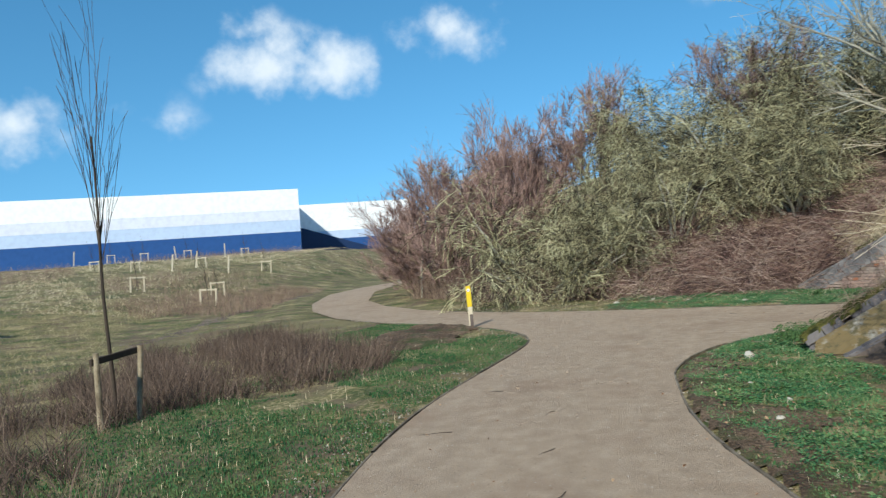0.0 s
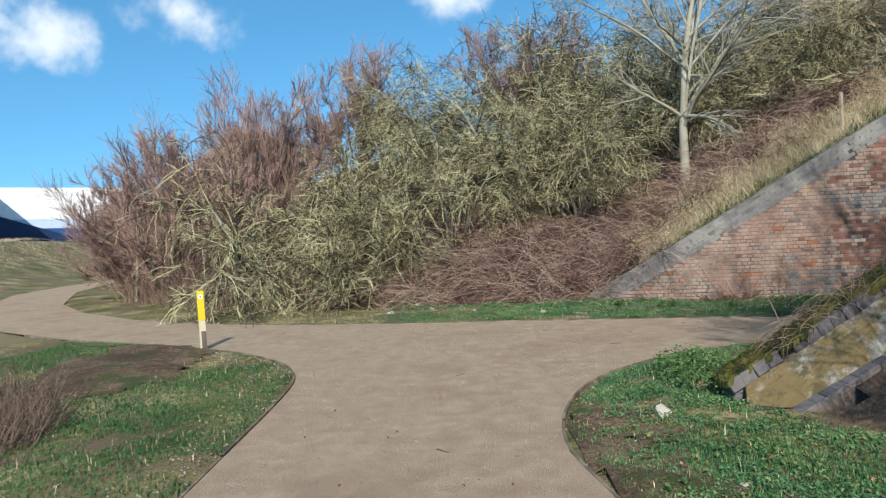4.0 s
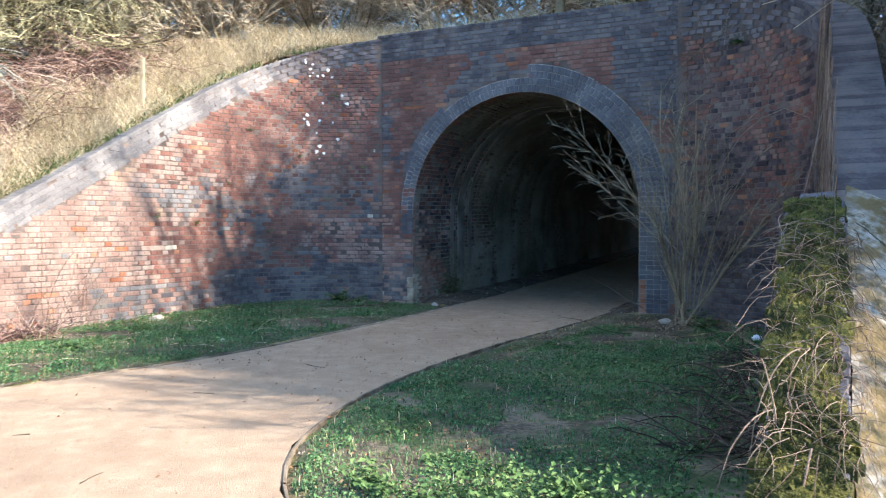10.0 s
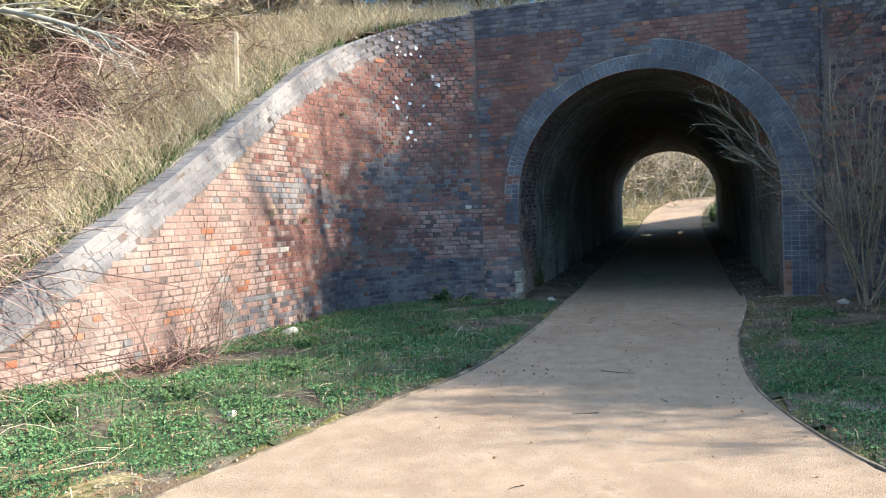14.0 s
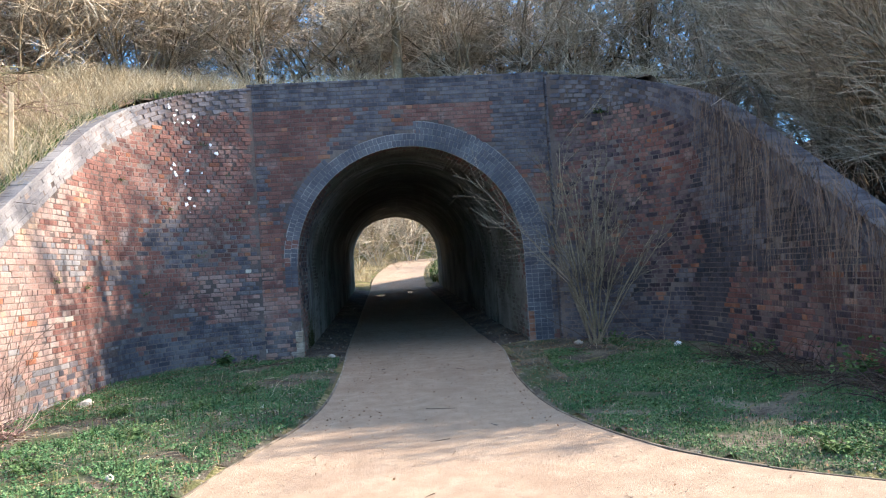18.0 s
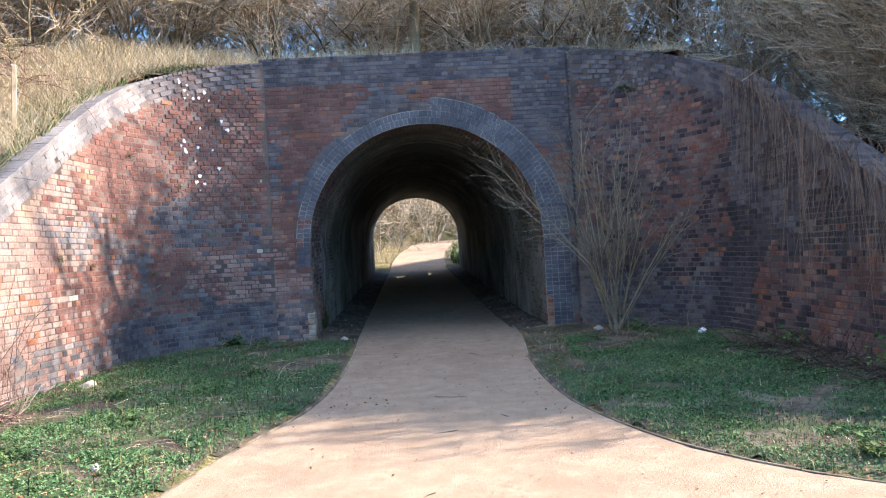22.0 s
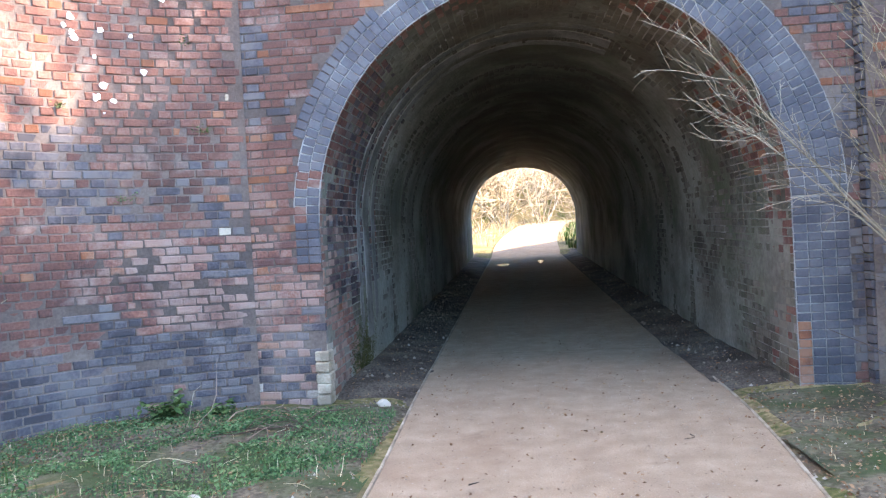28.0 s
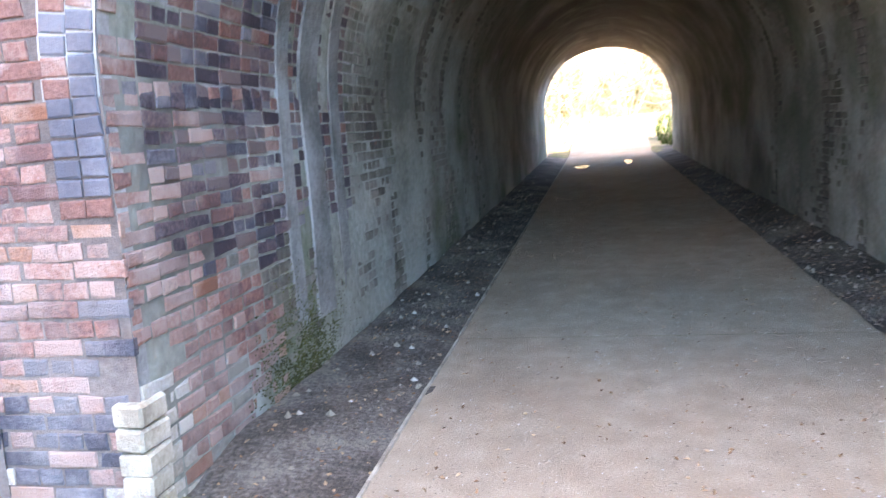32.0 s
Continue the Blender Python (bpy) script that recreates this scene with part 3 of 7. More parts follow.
def near_bank(x, y):
    d = np.abs(to_line(x, y, YARD))
    z = bank_height(x, y)
    lip = top_of_wall(y) - 0.04 - 0.07 * np.clip((y + 2.6) / 0.5, 0, 1)
    west = (x < 0) & (y > -8.6)
    z = np.where(west, np.maximum(z, np.minimum(lip + 0.3 * np.clip(d - 0.4, 0, 4.5), 5.3)), z)
    k = np.clip(1 - d / 1.3, 0, 1)
    return z * (1 - k) + np.minimum(lip, 4.93) * k


piece("bank", *sheet(outward(-16, 14, 0.25, 60), outward(-20, 3, 0.25, 60), near_bank, bank_keep), M["bank"], smooth=True, kind="structure")
tagged(bpy.data.objects["bank"], "steep railway embankment of leaf litter and rough grass", "embankment")


# a scrubby slope closing the view beyond the far end
def far_height(x, y):
    return floor_rise(y) + 6.5 * np.clip((y - 47 - 0.25 * (x + 4)) / 13, 0, 1) ** 0.8 + 0.25 * wobble(x, y, 0.7) - 0.15


tagged(piece("far_bank", *sheet(np.arange(-34, 36, 1.0), np.arange(44, 76, 1.0), far_height), M["ground"], smooth=True, kind="structure"), "scrubby slope beyond the far end of the tunnel", "embankment")


# path surface
def build_path():
    from mathutils import geometry
    tris = geometry.tessellate_polygon([[Vector((x, y, 0)) for x, y in PATH_POLY]])
    V = np.array([(x, y, 0.0) for x, y in PATH_POLY])
    F = np.array(tris)
    n = np.cross(V[F[:, 1]] - V[F[:, 0]], V[F[:, 2]] - V[F[:, 0]])[:, 2]
    F[n < 0] = F[n < 0][:, ::-1]
    ys = np.arange(2.7, 62, 0.5)
    bend = 0.0055 * np.clip(ys - 25, 0, 40) ** 2
    lift = 0.002 + 0.07 * np.clip((ys - 24) / 3, 0, 1)
    L = np.stack([-1.3 + bend, ys, floor_rise(ys) + lift], -1)
    Rr = np.stack([1.54 + bend, ys, floor_rise(ys) + lift], -1)
    m = len(ys)
    S = np.concatenate([L, Rr])
    i = np.arange(m - 1)
    Q = np.stack([i, i + m, i + m + 1, i + 1], -1)
    T3 = np.concatenate([Q[:, [0, 1, 2]], Q[:, [0, 2, 3]]]) + len(V)
    ob = piece("path", np.concatenate([V, S]), np.concatenate([F, T3]), M["path"], kind="structure")
    tagged(ob, "pinkish-buff bound gravel footpath with twigs and leaf litter", "path")


build_path()


M["edging_dark"] = material("dark_edging_board", [(0.11, 0.088, 0.065), (0.18, 0.147, 0.11), (0.28, 0.235, 0.18)], 0.9, (4.0, 50.0), 0.6, 90.0)


def edging(name, line, a, b, mat="edging_dark"):
    """Thin edging boards set along the path's edge, each a separate length."""
    c = Curve(line)
    root = thing(name, "weathered timber edging boards along the gravel path", "path edging", kind="structure")
    s = a
    rng = np.random.default_rng(5)
    while s < min(b, c.length):
        e = min(s + rng.uniform(1.6, 2.4), b, c.length)
        q = np.linspace(s + 0.006, e - 0.006, max(3, int((e - s) / 0.25)))
        p, t = c.at(q), c.tangent(q)
        nrm = np.stack([-t[:, 1], t[:, 0]], -1)
        zt = 0.007 + rng.uniform(-0.005, 0.008) + floor_rise(p[:, 1])
        rows = []
        for o, z in ((-0.011, -0.1), (-0.011, 0.0), (-0.008, 0.004), (0.008, 0.004), (0.011, 0.0), (0.011, -0.1)):
            rows.append(np.concatenate([p + nrm * o, (zt + z)[:, None]], -1))
        V = np.stack(rows, 1).reshape(-1, 3)
        k, n = 6, len(q)
        i = (np.arange(n - 1)[:, None] * k + np.arange(k - 1)[None]).ravel()
        piece("edging_board", V, np.stack([i, i + 1, i + k + 1, i + k], -1), M[mat], root)
        s = e
    return root


edging("path_edging", LEFT_EDGE, 14, 38)
edging("path_edging", INNER_EDGE, 38, Curve(INNER_EDGE).length - 7)
edging("path_edging", INNER_EDGE, Curve(INNER_EDGE).length - 7, 99, "edging")
edging("path_edging", RIGHT_EDGE, 0, 6, "edging")
edging("path_edging", RIGHT_EDGE, 6, 22)
edging("path_edging", [(-1.3, 2.75), (-1.3, 24.0)], 0, 21, "edging")
edging("path_edging", [(1.55, 2.75), (1.55, 24.0)], 0, 21, "edging")

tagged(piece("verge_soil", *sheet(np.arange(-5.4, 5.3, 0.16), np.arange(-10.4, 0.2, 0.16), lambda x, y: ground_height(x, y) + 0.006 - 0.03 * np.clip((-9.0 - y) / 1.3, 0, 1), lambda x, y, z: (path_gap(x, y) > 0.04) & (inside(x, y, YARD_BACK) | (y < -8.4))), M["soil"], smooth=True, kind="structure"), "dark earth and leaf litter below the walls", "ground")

# ---- brickwork ----
COURSE, BRICK = 0.0765, 0.229


def bricks(C, T, U, N, w, h, rng, proud=0.007, jitter=0.0035, cham=0.006, worn=0.0022):
    """Bricks with worn edges: centres C, along T, up U, out N (all (n, 3)), widths w, heights h."""
    n = len(C)
    w, h = np.broadcast_to(np.asarray(w, float), (n,)), np.broadcast_to(np.asarray(h, float), (n,))
    out = proud + rng.normal(0, jitter, n)
    V = []
    for depth, inset in ((-0.03, 0.0), (out - 0.004, 0.0), (out, cham)):
        for sx, sz in ((-1, -1), (1, -1), (1, 1), (-1, 1)):
            jx, jz = rng.normal(0, worn, n), rng.normal(0, worn, n)
            V.append(C + T * (sx * (w / 2 - inset) + jx)[:, None] + U * (sz * (h / 2 - inset) + jz)[:, None] + N * np.broadcast_to(depth, (n,))[:, None])
    V = np.stack(V, 1).reshape(-1, 3)
    f = [(8, 9, 10, 11)]
    for a in (0, 4):
        for i in range(4):
            j = (i + 1) % 4
            f.append((a + i, a + j, a + 4 + j, a + 4 + i))
    F = (np.arange(n) * 12)[:, None, None] + np.array(f)[None]
    return V, F.reshape(-1, 4)


def noise2(a, b, s, seed):
    return np.array([noise.noise(Vector((x * s, y * s, seed))) for x, y in zip(np.ravel(a), np.ravel(b))])


def lay(name, wall, C, T, U, N, w, h, kinds, rng, keep_out=None, **kw):
    """Lay bricks by kind into joined meshes under the wall."""
    for kind in sorted(set(kinds)):
        m = kinds == kind
        if m.any():
            ww, hh = np.broadcast_to(np.asarray(w, float), m.shape)[m], np.broadcast_to(np.asarray(h, float), m.shape)[m]
            piece(name, *bricks(C[m], T[m], U[m], N[m], ww, hh, rng, **kw), M[kind], wall, kind="stuff")


def single_bricks(wall, C, T, U, N, w, h, kinds, rng, out=0.007):
    """Bricks as objects of their own on a few shared meshes."""
    shared = {}
    for i in range(len(C)):
        key = (kinds[i], round(float(w[i]), 2), int(rng.integers(5)))
        if key not in shared:
            e = np.eye(3)
            v, f = bricks(np.zeros((1, 3)), e[None, 0], e[None, 2], -e[None, 1], w[i], h[i], rng, proud=0.0, jitter=0.001, cham=0.009, worn=0.0042)
            shared[key] = mesh_of("brick", v, f, M[kinds[i] + "_one"])
        ob = new("brick", shared[key])
        ob.parent = wall
        m = Matrix((tuple(T[i]), tuple(-N[i]), tuple(U[i]))).transposed().to_4x4()
        m.translation = Vector(C[i] + N[i] * (out + rng.normal(0, 0.0035)))
        m = m @ Matrix.Rotation(rng.normal(0, 0.009), 4, "Y") @ Matrix.Rotation(rng.normal(0, 0.01), 4, "Z")
        ob.matrix_basis = m


for kind_, cols in (("purple", PURPLE_COLOURS), ("red", RED_COLOURS), ("orange", ORANGE_COLOURS),
                    ("blue", BLUE_COLOURS), ("pale", [(0.30, 0.25, 0.19), (0.46, 0.40, 0.31), (0.58, 0.52, 0.43)])):
    M[kind_ + "_one"] = material(kind_ + "_brick_single", [tuple(1.25 * v for v in c) for c in cols] if kind_ == "red" else cols, 0.62 if kind_ == "blue" else 0.9, (2.5, 45.0), 0.8, 120.0, obj_random=0.4, fine=0.5, stain=(((0.43, 0.32, 0.275) if kind_ in ("red", "orange") else (0.34, 0.32, 0.31), 2.0, 0.44 if kind_ in ("red", "orange", "pale") else 0.56, 0.72 if kind_ in ("red", "orange", "pale") else 0.82), ((0.10, 0.085, 0.075), 5.0, 0.62, 0.74)))


def wing(name, curve, side, label):
    """A curved, battered wing wall with level courses and a raked band of blue bricks under its coping."""
    rng = np.random.default_rng(11 if side < 0 else 12)
    wall = thing(name, label, "retaining wall", kind="structure")
    L = curve.length

    def surf(s, z, o=0.0):
        p, t = curve.at(s), curve.tangent(s)
        n = np.stack([-t[:, 1], t[:, 0]], -1) * (-1 if side > 0 else 1)  # towards the yard
        lean = BATTER * np.clip(np.asarray(s) / 1.8, 0, 1) * np.asarray(z)
        q = p + n * (o - lean)[:, None]
        return np.concatenate([q, np.asarray(z)[:, None]], -1), np.concatenate([t, 0 * t[:, :1]], -1), np.concatenate([n, np.full((len(t), 1), BATTER)], -1)

    # backing: front, top and rear of the wall
    ss = np.linspace(0, L, 90)
    py = curve.at(ss)[:, 1]
    zt = top_of_wall(py)
    rows = []
    for z, o in ((np.full(90, -0.4), 0.0), (zt * 0.25, 0.0), (zt * 0.5, 0.0), (zt * 0.75, 0.0), (zt, 0.0), (zt, -0.42), (zt - 0.9, -0.42)):
        rows.append(surf(ss, z, np.full(90, o))[0])
    V = np.stack(rows, 1).reshape(-1, 3)
    k = 7
    i = (np.arange(89)[:, None] * k + np.arange(k - 1)[None]).ravel()
    F = np.stack([i, i + k, i + k + 1, i + 1], -1)
    cap = np.array([[89 * k + j for j in (0, 2, 4, 5)], [j for j in (5, 4, 2, 0)]])
    piece("mortar_bed", V, np.concatenate([F if side < 0 else F[:, ::-1], cap]), M["mortar"], wall)
    BAND = 5 * 0.082
    S, Z, Wd = [], [], []
    for c in range(-2, int(5.1 / COURSE)):
        z = (c + 0.5) * COURSE
        s = -(0.25 if c % 2 else (c // 2 % 2) * 0.5) * BRICK
        head = c % 2 == 1
        while s < L:
            w = BRICK if not head else BRICK / 2
            S.append(s + w / 2), Z.append(z), Wd.append(w)
            s += w
    S, Z, Wd = np.array(S), np.array(Z), np.array(Wd)
    ok = (S > 0.02) & (S < L - 0.05)
    y = curve.at(S)[:, 1]
    ok &= Z < top_of_wall(y) - BAND - 0.01
    S, Z, Wd = S[ok], Z[ok], Wd[ok]
    C, T, N = surf(S, Z)
    U = np.tile([0, 0, 1.0], (len(S), 1))
    a = noise2(S, Z * 1.5, 0.8, 3.3 if side < 0 else 8.0)
    b = noise2(S, Z, 1.9, 5.0)
    r = rng.random(len(S))
    kinds = np.where(r < 0.025, "orange", "red").astype(object)
    if side < 0:
        band = np.exp(-((Z - 1.75) / 0.55) ** 2) * np.exp(-((S - 2.3) / 1.6) ** 2)
        blue = (0.7 * a + 0.35 * b + 0.55 * (r - 0.5) + 0.45 * band > 0.4) | ((Z < 0.78 - 0.04 * S) & (S < 3.4) & (r < 0.93)) | ((Z < 0.5) & (S < 5.5) & (r < 0.5))
        kinds[blue] = "blue"
        kinds[(S > 6.0) & (r > 0.972) & ~blue] = "orange"
        kinds[(r > 0.996)] = "pale"
        # Sunlight put into the colour: bricks turn paler towards the wall's lit outer end.
        in_sun = (a * 0.5 + 0.35 * b + 0.42 * (S - 3.4) + 0.05 * (Z - 2.0) + 0.7 * (rng.random(len(S)) - 0.5) > 0.15)
        kinds[in_sun & (kinds == "red")] = "red_pale"
        kinds[in_sun & (kinds == "blue")] = "blue_pale"
    else:
        red = ((S > 0.1) & (S < 2.7 + 0.5 * b) & (Z > 1.5 + 0.8 * b - 0.25 * S) & (Z < 4.6 - 0.35 * S + 0.5 * a)) | ((S > 3.4 + 0.6 * a) & (Z < 1.35 + 0.5 * b))
        # Shade under the overhanging shrubs put into the colours: darkened blues, purple for reds.
        dark = a + 0.25 * (r - 0.5) + 0.10 * (S - 2.2) > 0.0
        kinds = np.where(dark, "sooted", "blue").astype(object)
        kinds[red] = np.where(0.8 * b[red] + 0.6 * (r[red] - 0.5) > 0.02, "red", "purple")
        kinds[red & (r > 0.96)] = "orange"
    gone = (r > 0.55) & (r < (0.558 if side < 0 else 0.575))
    if side < 0:
        # eroded courses at chest height and near the foot
        rot = np.exp(-((Z - 1.02 - 0.05 * np.sin(S * 2.1)) / 0.09) ** 2) * (S > 0.9) * (S < 3.6) + 0.5 * np.exp(-((Z - 1.75) / 0.12) ** 2) * (S > 1.8) * (S < 4.2)
        q2 = rng.random(len(S))
        gone |= q2 < 0.28 * rot
        C = C - N * (0.03 * rng.random(len(S)) * (q2 < 0.75 * rot))[:, None]
    near = np.zeros(len(S), bool)
    if side < 0:
        near = (S < 1.25) & (Z < 1.62)
        k = np.flatnonzero(near & ~gone)[:290]
        single_bricks(wall, C[k], T[k], U[k], N[k], Wd[k] - 0.010, np.full(len(k), COURSE - 0.011), kinds[k], rng)
    m = ~near & ~gone
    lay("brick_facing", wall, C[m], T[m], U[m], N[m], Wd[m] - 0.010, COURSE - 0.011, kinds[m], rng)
    # raked band of blue bricks
    S, J = [], []
    for j in range(5):
        s = -(j % 2) * BRICK / 2
        while s < L - 0.1:
            S.append(s + BRICK / 2), J.append(j)
            s += BRICK
    S, J = np.array(S), np.array(J)
    ok = (S > 0.05) & (S < L - 0.12)
    S, J = S[ok], J[ok]
    y = curve.at(S)[:, 1]
    Z = top_of_wall(y) - BAND + (J + 0.5) * 0.082 - 0.006
    ok = Z > -0.05
    S, J, y, Z = S[ok], J[ok], y[ok], Z[ok]
    C, T, N = surf(S, Z)
    ds = 0.06
    y2 = curve.at(S + ds)[:, 1]
    y1 = curve.at(S - ds)[:, 1]
    rise = (top_of_wall(y2) - top_of_wall(y1)) / (2 * ds)
    T = unit(T + np.stack([0 * rise, 0 * rise, rise], -1))
    U = unit(np.cross(N, T)) * (1 if side < 0 else -1)
    U = np.where(U[:, 2:3] < 0, -U, U)
    # The west band takes the paler blue, with its sun sheen in the colour.
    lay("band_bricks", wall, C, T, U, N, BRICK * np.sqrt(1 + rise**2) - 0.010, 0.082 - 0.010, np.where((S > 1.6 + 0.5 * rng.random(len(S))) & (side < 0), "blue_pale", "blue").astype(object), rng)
    # coping: bricks on edge across the top
    S = np.arange(0.05, L - 0.05, 0.078)
    y = curve.at(S)[:, 1]
    z = top_of_wall(y)
    Cb, Tb, Nb = surf(S, z, np.full(len(S), -0.20))
    y2, y1 = curve.at(S + ds)[:, 1], curve.at(S - ds)[:, 1]
    rise = (top_of_wall(y2) - top_of_wall(y1)) / (2 * ds)
    Tb = unit(Tb + np.stack([0 * rise, 0 * rise, rise], -1))
    Nb[:, 2] = 0
    Ub = unit(np.cross(Nb, Tb))
    Ub = np.where(Ub[:, 2:3] < 0, -Ub, Ub)
    # Coping on the west side is coloured for sunlight in the same way.
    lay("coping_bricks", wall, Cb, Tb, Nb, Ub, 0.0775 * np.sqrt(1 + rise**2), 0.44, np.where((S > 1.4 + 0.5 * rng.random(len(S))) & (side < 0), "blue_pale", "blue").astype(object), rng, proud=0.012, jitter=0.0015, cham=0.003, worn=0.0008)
    return wall


wing("wall_west", CURVE_W, -1, "curved brick wing wall of red and blue bricks, worn and bloomed")
wing("wall_east", CURVE_E, 1, "curved wing wall of dark blue bricks with red patches")


def arch_point(a, r, y):
    """Point on the vault: angle from the right springing, radius, depth."""
    return np.stack([CX + r * np.cos(a), np.broadcast_to(y, np.shape(a)), SPRING + r * np.sin(a)], -1)


def portal():
    rng = np.random.default_rng(21)
    wall = thing("wall_portal", "brick tunnel portal with a ringed round arch and blue parapet", "tunnel portal", kind="structure")
    x0, x1, top = -2.695, 2.70, 5.0
    # backing plate with the arch cut out, as a strip from arch to outline
    n = 61
    a = np.linspace(math.pi, 0, n)
    inner = [(CX - HALF, -0.4)] + [tuple(p) for p in np.stack([CX + HALF * np.cos(a), SPRING + HALF * np.sin(a)], -1)] + [(CX + HALF, -0.4)]
    outer = [(x0, -0.4), (x0, SPRING)]
    for t in a[1:-1]:
        dx, dz = math.cos(t), math.sin(t)
        k = min((x1 - CX) / dx if dx > 1e-6 else 1e9, (x0 - CX) / dx if dx < -1e-6 else 1e9, (top - SPRING) / dz)
        outer.append((CX + k * dx, SPRING + k * dz))
    outer += [(x1, SPRING), (x1, -0.4)]
    m = len(inner)
    V = np.array([(x, FACE_Y, z) for x, z in inner] + [(x, FACE_Y, z) for x, z in outer])
    i = np.arange(m - 1)
    F = np.stack([i, i + m, i + m + 1, i + 1], -1)
    piece("mortar_bed", V, F[:, ::-1], M["mortar"], wall)
    # the two top corners that the strip cuts off, and the parapet's top and back
    c = []
    for xa in (x0, x1):
        c.append([(xa, FACE_Y, 3.9), (xa, FACE_Y, top), (CX + (xa - CX) * 0.55, FACE_Y, top), (CX + (xa - CX) * 0.8, FACE_Y, 4.4)])
    V = np.array([p for q in c for p in q])
    V[:, 1] += 0.001
    piece("mortar_bed", V, np.array([[0, 1, 2, 3], [7, 6, 5, 4]]), M["mortar"], wall)
    bm = box_bm(x1 - x0 + 0.1, 0.42, 0.9, 0.0, Matrix.Translation(((x0 + x1) / 2, FACE_Y + 0.215, top - 0.452)))
    part("parapet_core", bm, M["mortar"], wall)
    # facing courses
    C, W, Kz = [], [], []
    for cidx in range(-2, int(top / COURSE)):
        z = (cidx + 0.5) * COURSE
        x = x0 - (0.25 * BRICK if cidx % 2 == 0 else 0)
        while x < x1:
            w = BRICK if cidx % 2 else BRICK / 2
            a0, a1 = max(x, x0 + 0.004), min(x + w, x1 - 0.004)
            if a1 - a0 > 0.05:
                C.append(((a0 + a1) / 2, z)), W.append(a1 - a0)
            x += w
    C, W = np.array(C), np.array(W)
    r = np.hypot(C[:, 0] - CX, C[:, 1] - SPRING)
    right = C[:, 0] > CX
    ang = np.degrees(np.arctan2(C[:, 1] - SPRING, C[:, 0] - CX))
    thick = np.where(ang < 84, 0.46, np.where((ang > 128) & (ang < 160), 0.35, 0.235))
    above = C[:, 1] > SPRING
    pier = np.where(right, 0.46, np.where(C[:, 1] > 1.22, 0.235, 0.0))
    ok = np.where(above, r > HALF + thick + 0.035, np.abs(C[:, 0] - CX) > HALF + pier + 0.03)
    C, W, ang, right = C[ok], W[ok], ang[ok], right[ok]
    q = rng.random(len(C))
    kinds = np.where(q < 0.04, "orange", "red").astype(object)
    nz = noise2(C[:, 0], C[:, 1], 0.9, 2.0)
    kinds[(nz + 0.35 * (q - 0.5) > 0.24)] = "blue"
    kinds[C[:, 1] > top - 6.2 * COURSE] = "blue"
    low = (C[:, 1] < SPRING) & ~right
    kinds[low & (q > 0.94)] = "orange"
    kinds[low & (C[:, 1] < 0.75) & (q < 0.5)] = "blue"
    kinds[low & (q > 0.44) & (q < 0.47)] = "pale"
    kinds[right & (C[:, 0] > 1.7) & (nz + 0.4 * (q - 0.5) > -0.12)] = "blue"
    P3 = np.stack([C[:, 0], np.full(len(C), FACE_Y), C[:, 1]], -1)
    ex, ez, ny = np.tile([1.0, 0, 0], (len(C), 1)), np.tile([0, 0, 1.0], (len(C), 1)), np.tile([0, -1.0, 0], (len(C), 1))
    near = low & (C[:, 1] < 2.4) & (C[:, 1] > -0.1)
    hole = (np.abs(C[:, 0] + 2.06) < 0.10) & (np.abs(C[:, 1] - 0.62) < 0.10)
    k = np.flatnonzero(near & ~hole)[:300]
    single_bricks(wall, P3[k], ex[k], ez[k], ny[k], W[k] - 0.010, np.full(len(k), COURSE - 0.011), kinds[k], rng)
    m2 = ~near & ~hole & ~((q > 0.7) & (q < 0.708))
    lay("brick_facing", wall, P3[m2], ex[m2], ez[m2], ny[m2], W[m2] - 0.010, COURSE - 0.011, kinds[m2], rng)
    # pale pointing behind the rings and the east pier
    for a0, a1, r1 in ((0.0, radians(86), 0.475), (radians(86), math.pi, 0.245)):
        t = np.linspace(a0, a1, 31)
        V = np.concatenate([arch_point(t, HALF + 0.001, FACE_Y - 0.004), arch_point(t, HALF + r1, FACE_Y - 0.004)])
        i = np.arange(30)
        piece("ring_pointing", V, np.stack([i, i + 1, i + 32, i + 31], -1), M["mortar_white"], wall)
    xa, xb = CX + HALF + 0.001, CX + HALF + 0.475
    piece("pier_pointing", np.array([(xa, FACE_Y - 0.004, -0.1), (xb, FACE_Y - 0.004, -0.1), (xb, FACE_Y - 0.004, SPRING), (xa, FACE_Y - 0.004, SPRING)]), np.array([[0, 1, 2, 3]]), M["mortar_white"], wall)
    # rings of headers round the arch
    for j in range(4):
        rr = HALF + 0.006 + 0.115 * (j + 0.5)
        cnt = int(math.pi * rr / 0.079)
        t = (np.arange(cnt) + 0.5) / cnt * math.pi
        deg = np.degrees(t)
        if j >= 2:
            keep = deg < 86
            if j == 2:
                keep |= (deg > 128) & (deg < 160)
            t = t[keep]
        p = arch_point(t, rr, FACE_Y)
        rad = np.stack([np.cos(t), 0 * t, np.sin(t)], -1)
        tan = np.stack([-np.sin(t), 0 * t, np.cos(t)], -1)
        kd = np.array(["ring"] * len(t), object)
        kd[(np.degrees(t) > 165) & (rng.random(len(t)) < 0.3)] = "red"
        lay("arch_ring", wall, p, rad, tan, np.tile([0, -1.0, 0], (len(t), 1)), 0.107, 0.071, kd, rng, proud=0.013, jitter=0.0015)
    # right pier: four columns of headers
    zz = np.arange(0.02, SPRING - 0.02, COURSE)
    gx, gz = np.meshgrid(CX + HALF + 0.006 + 0.115 * (np.arange(4) + 0.5), zz)
    p = np.stack([gx.ravel(), np.full(gx.size, FACE_Y), gz.ravel()], -1)
    n = len(p)
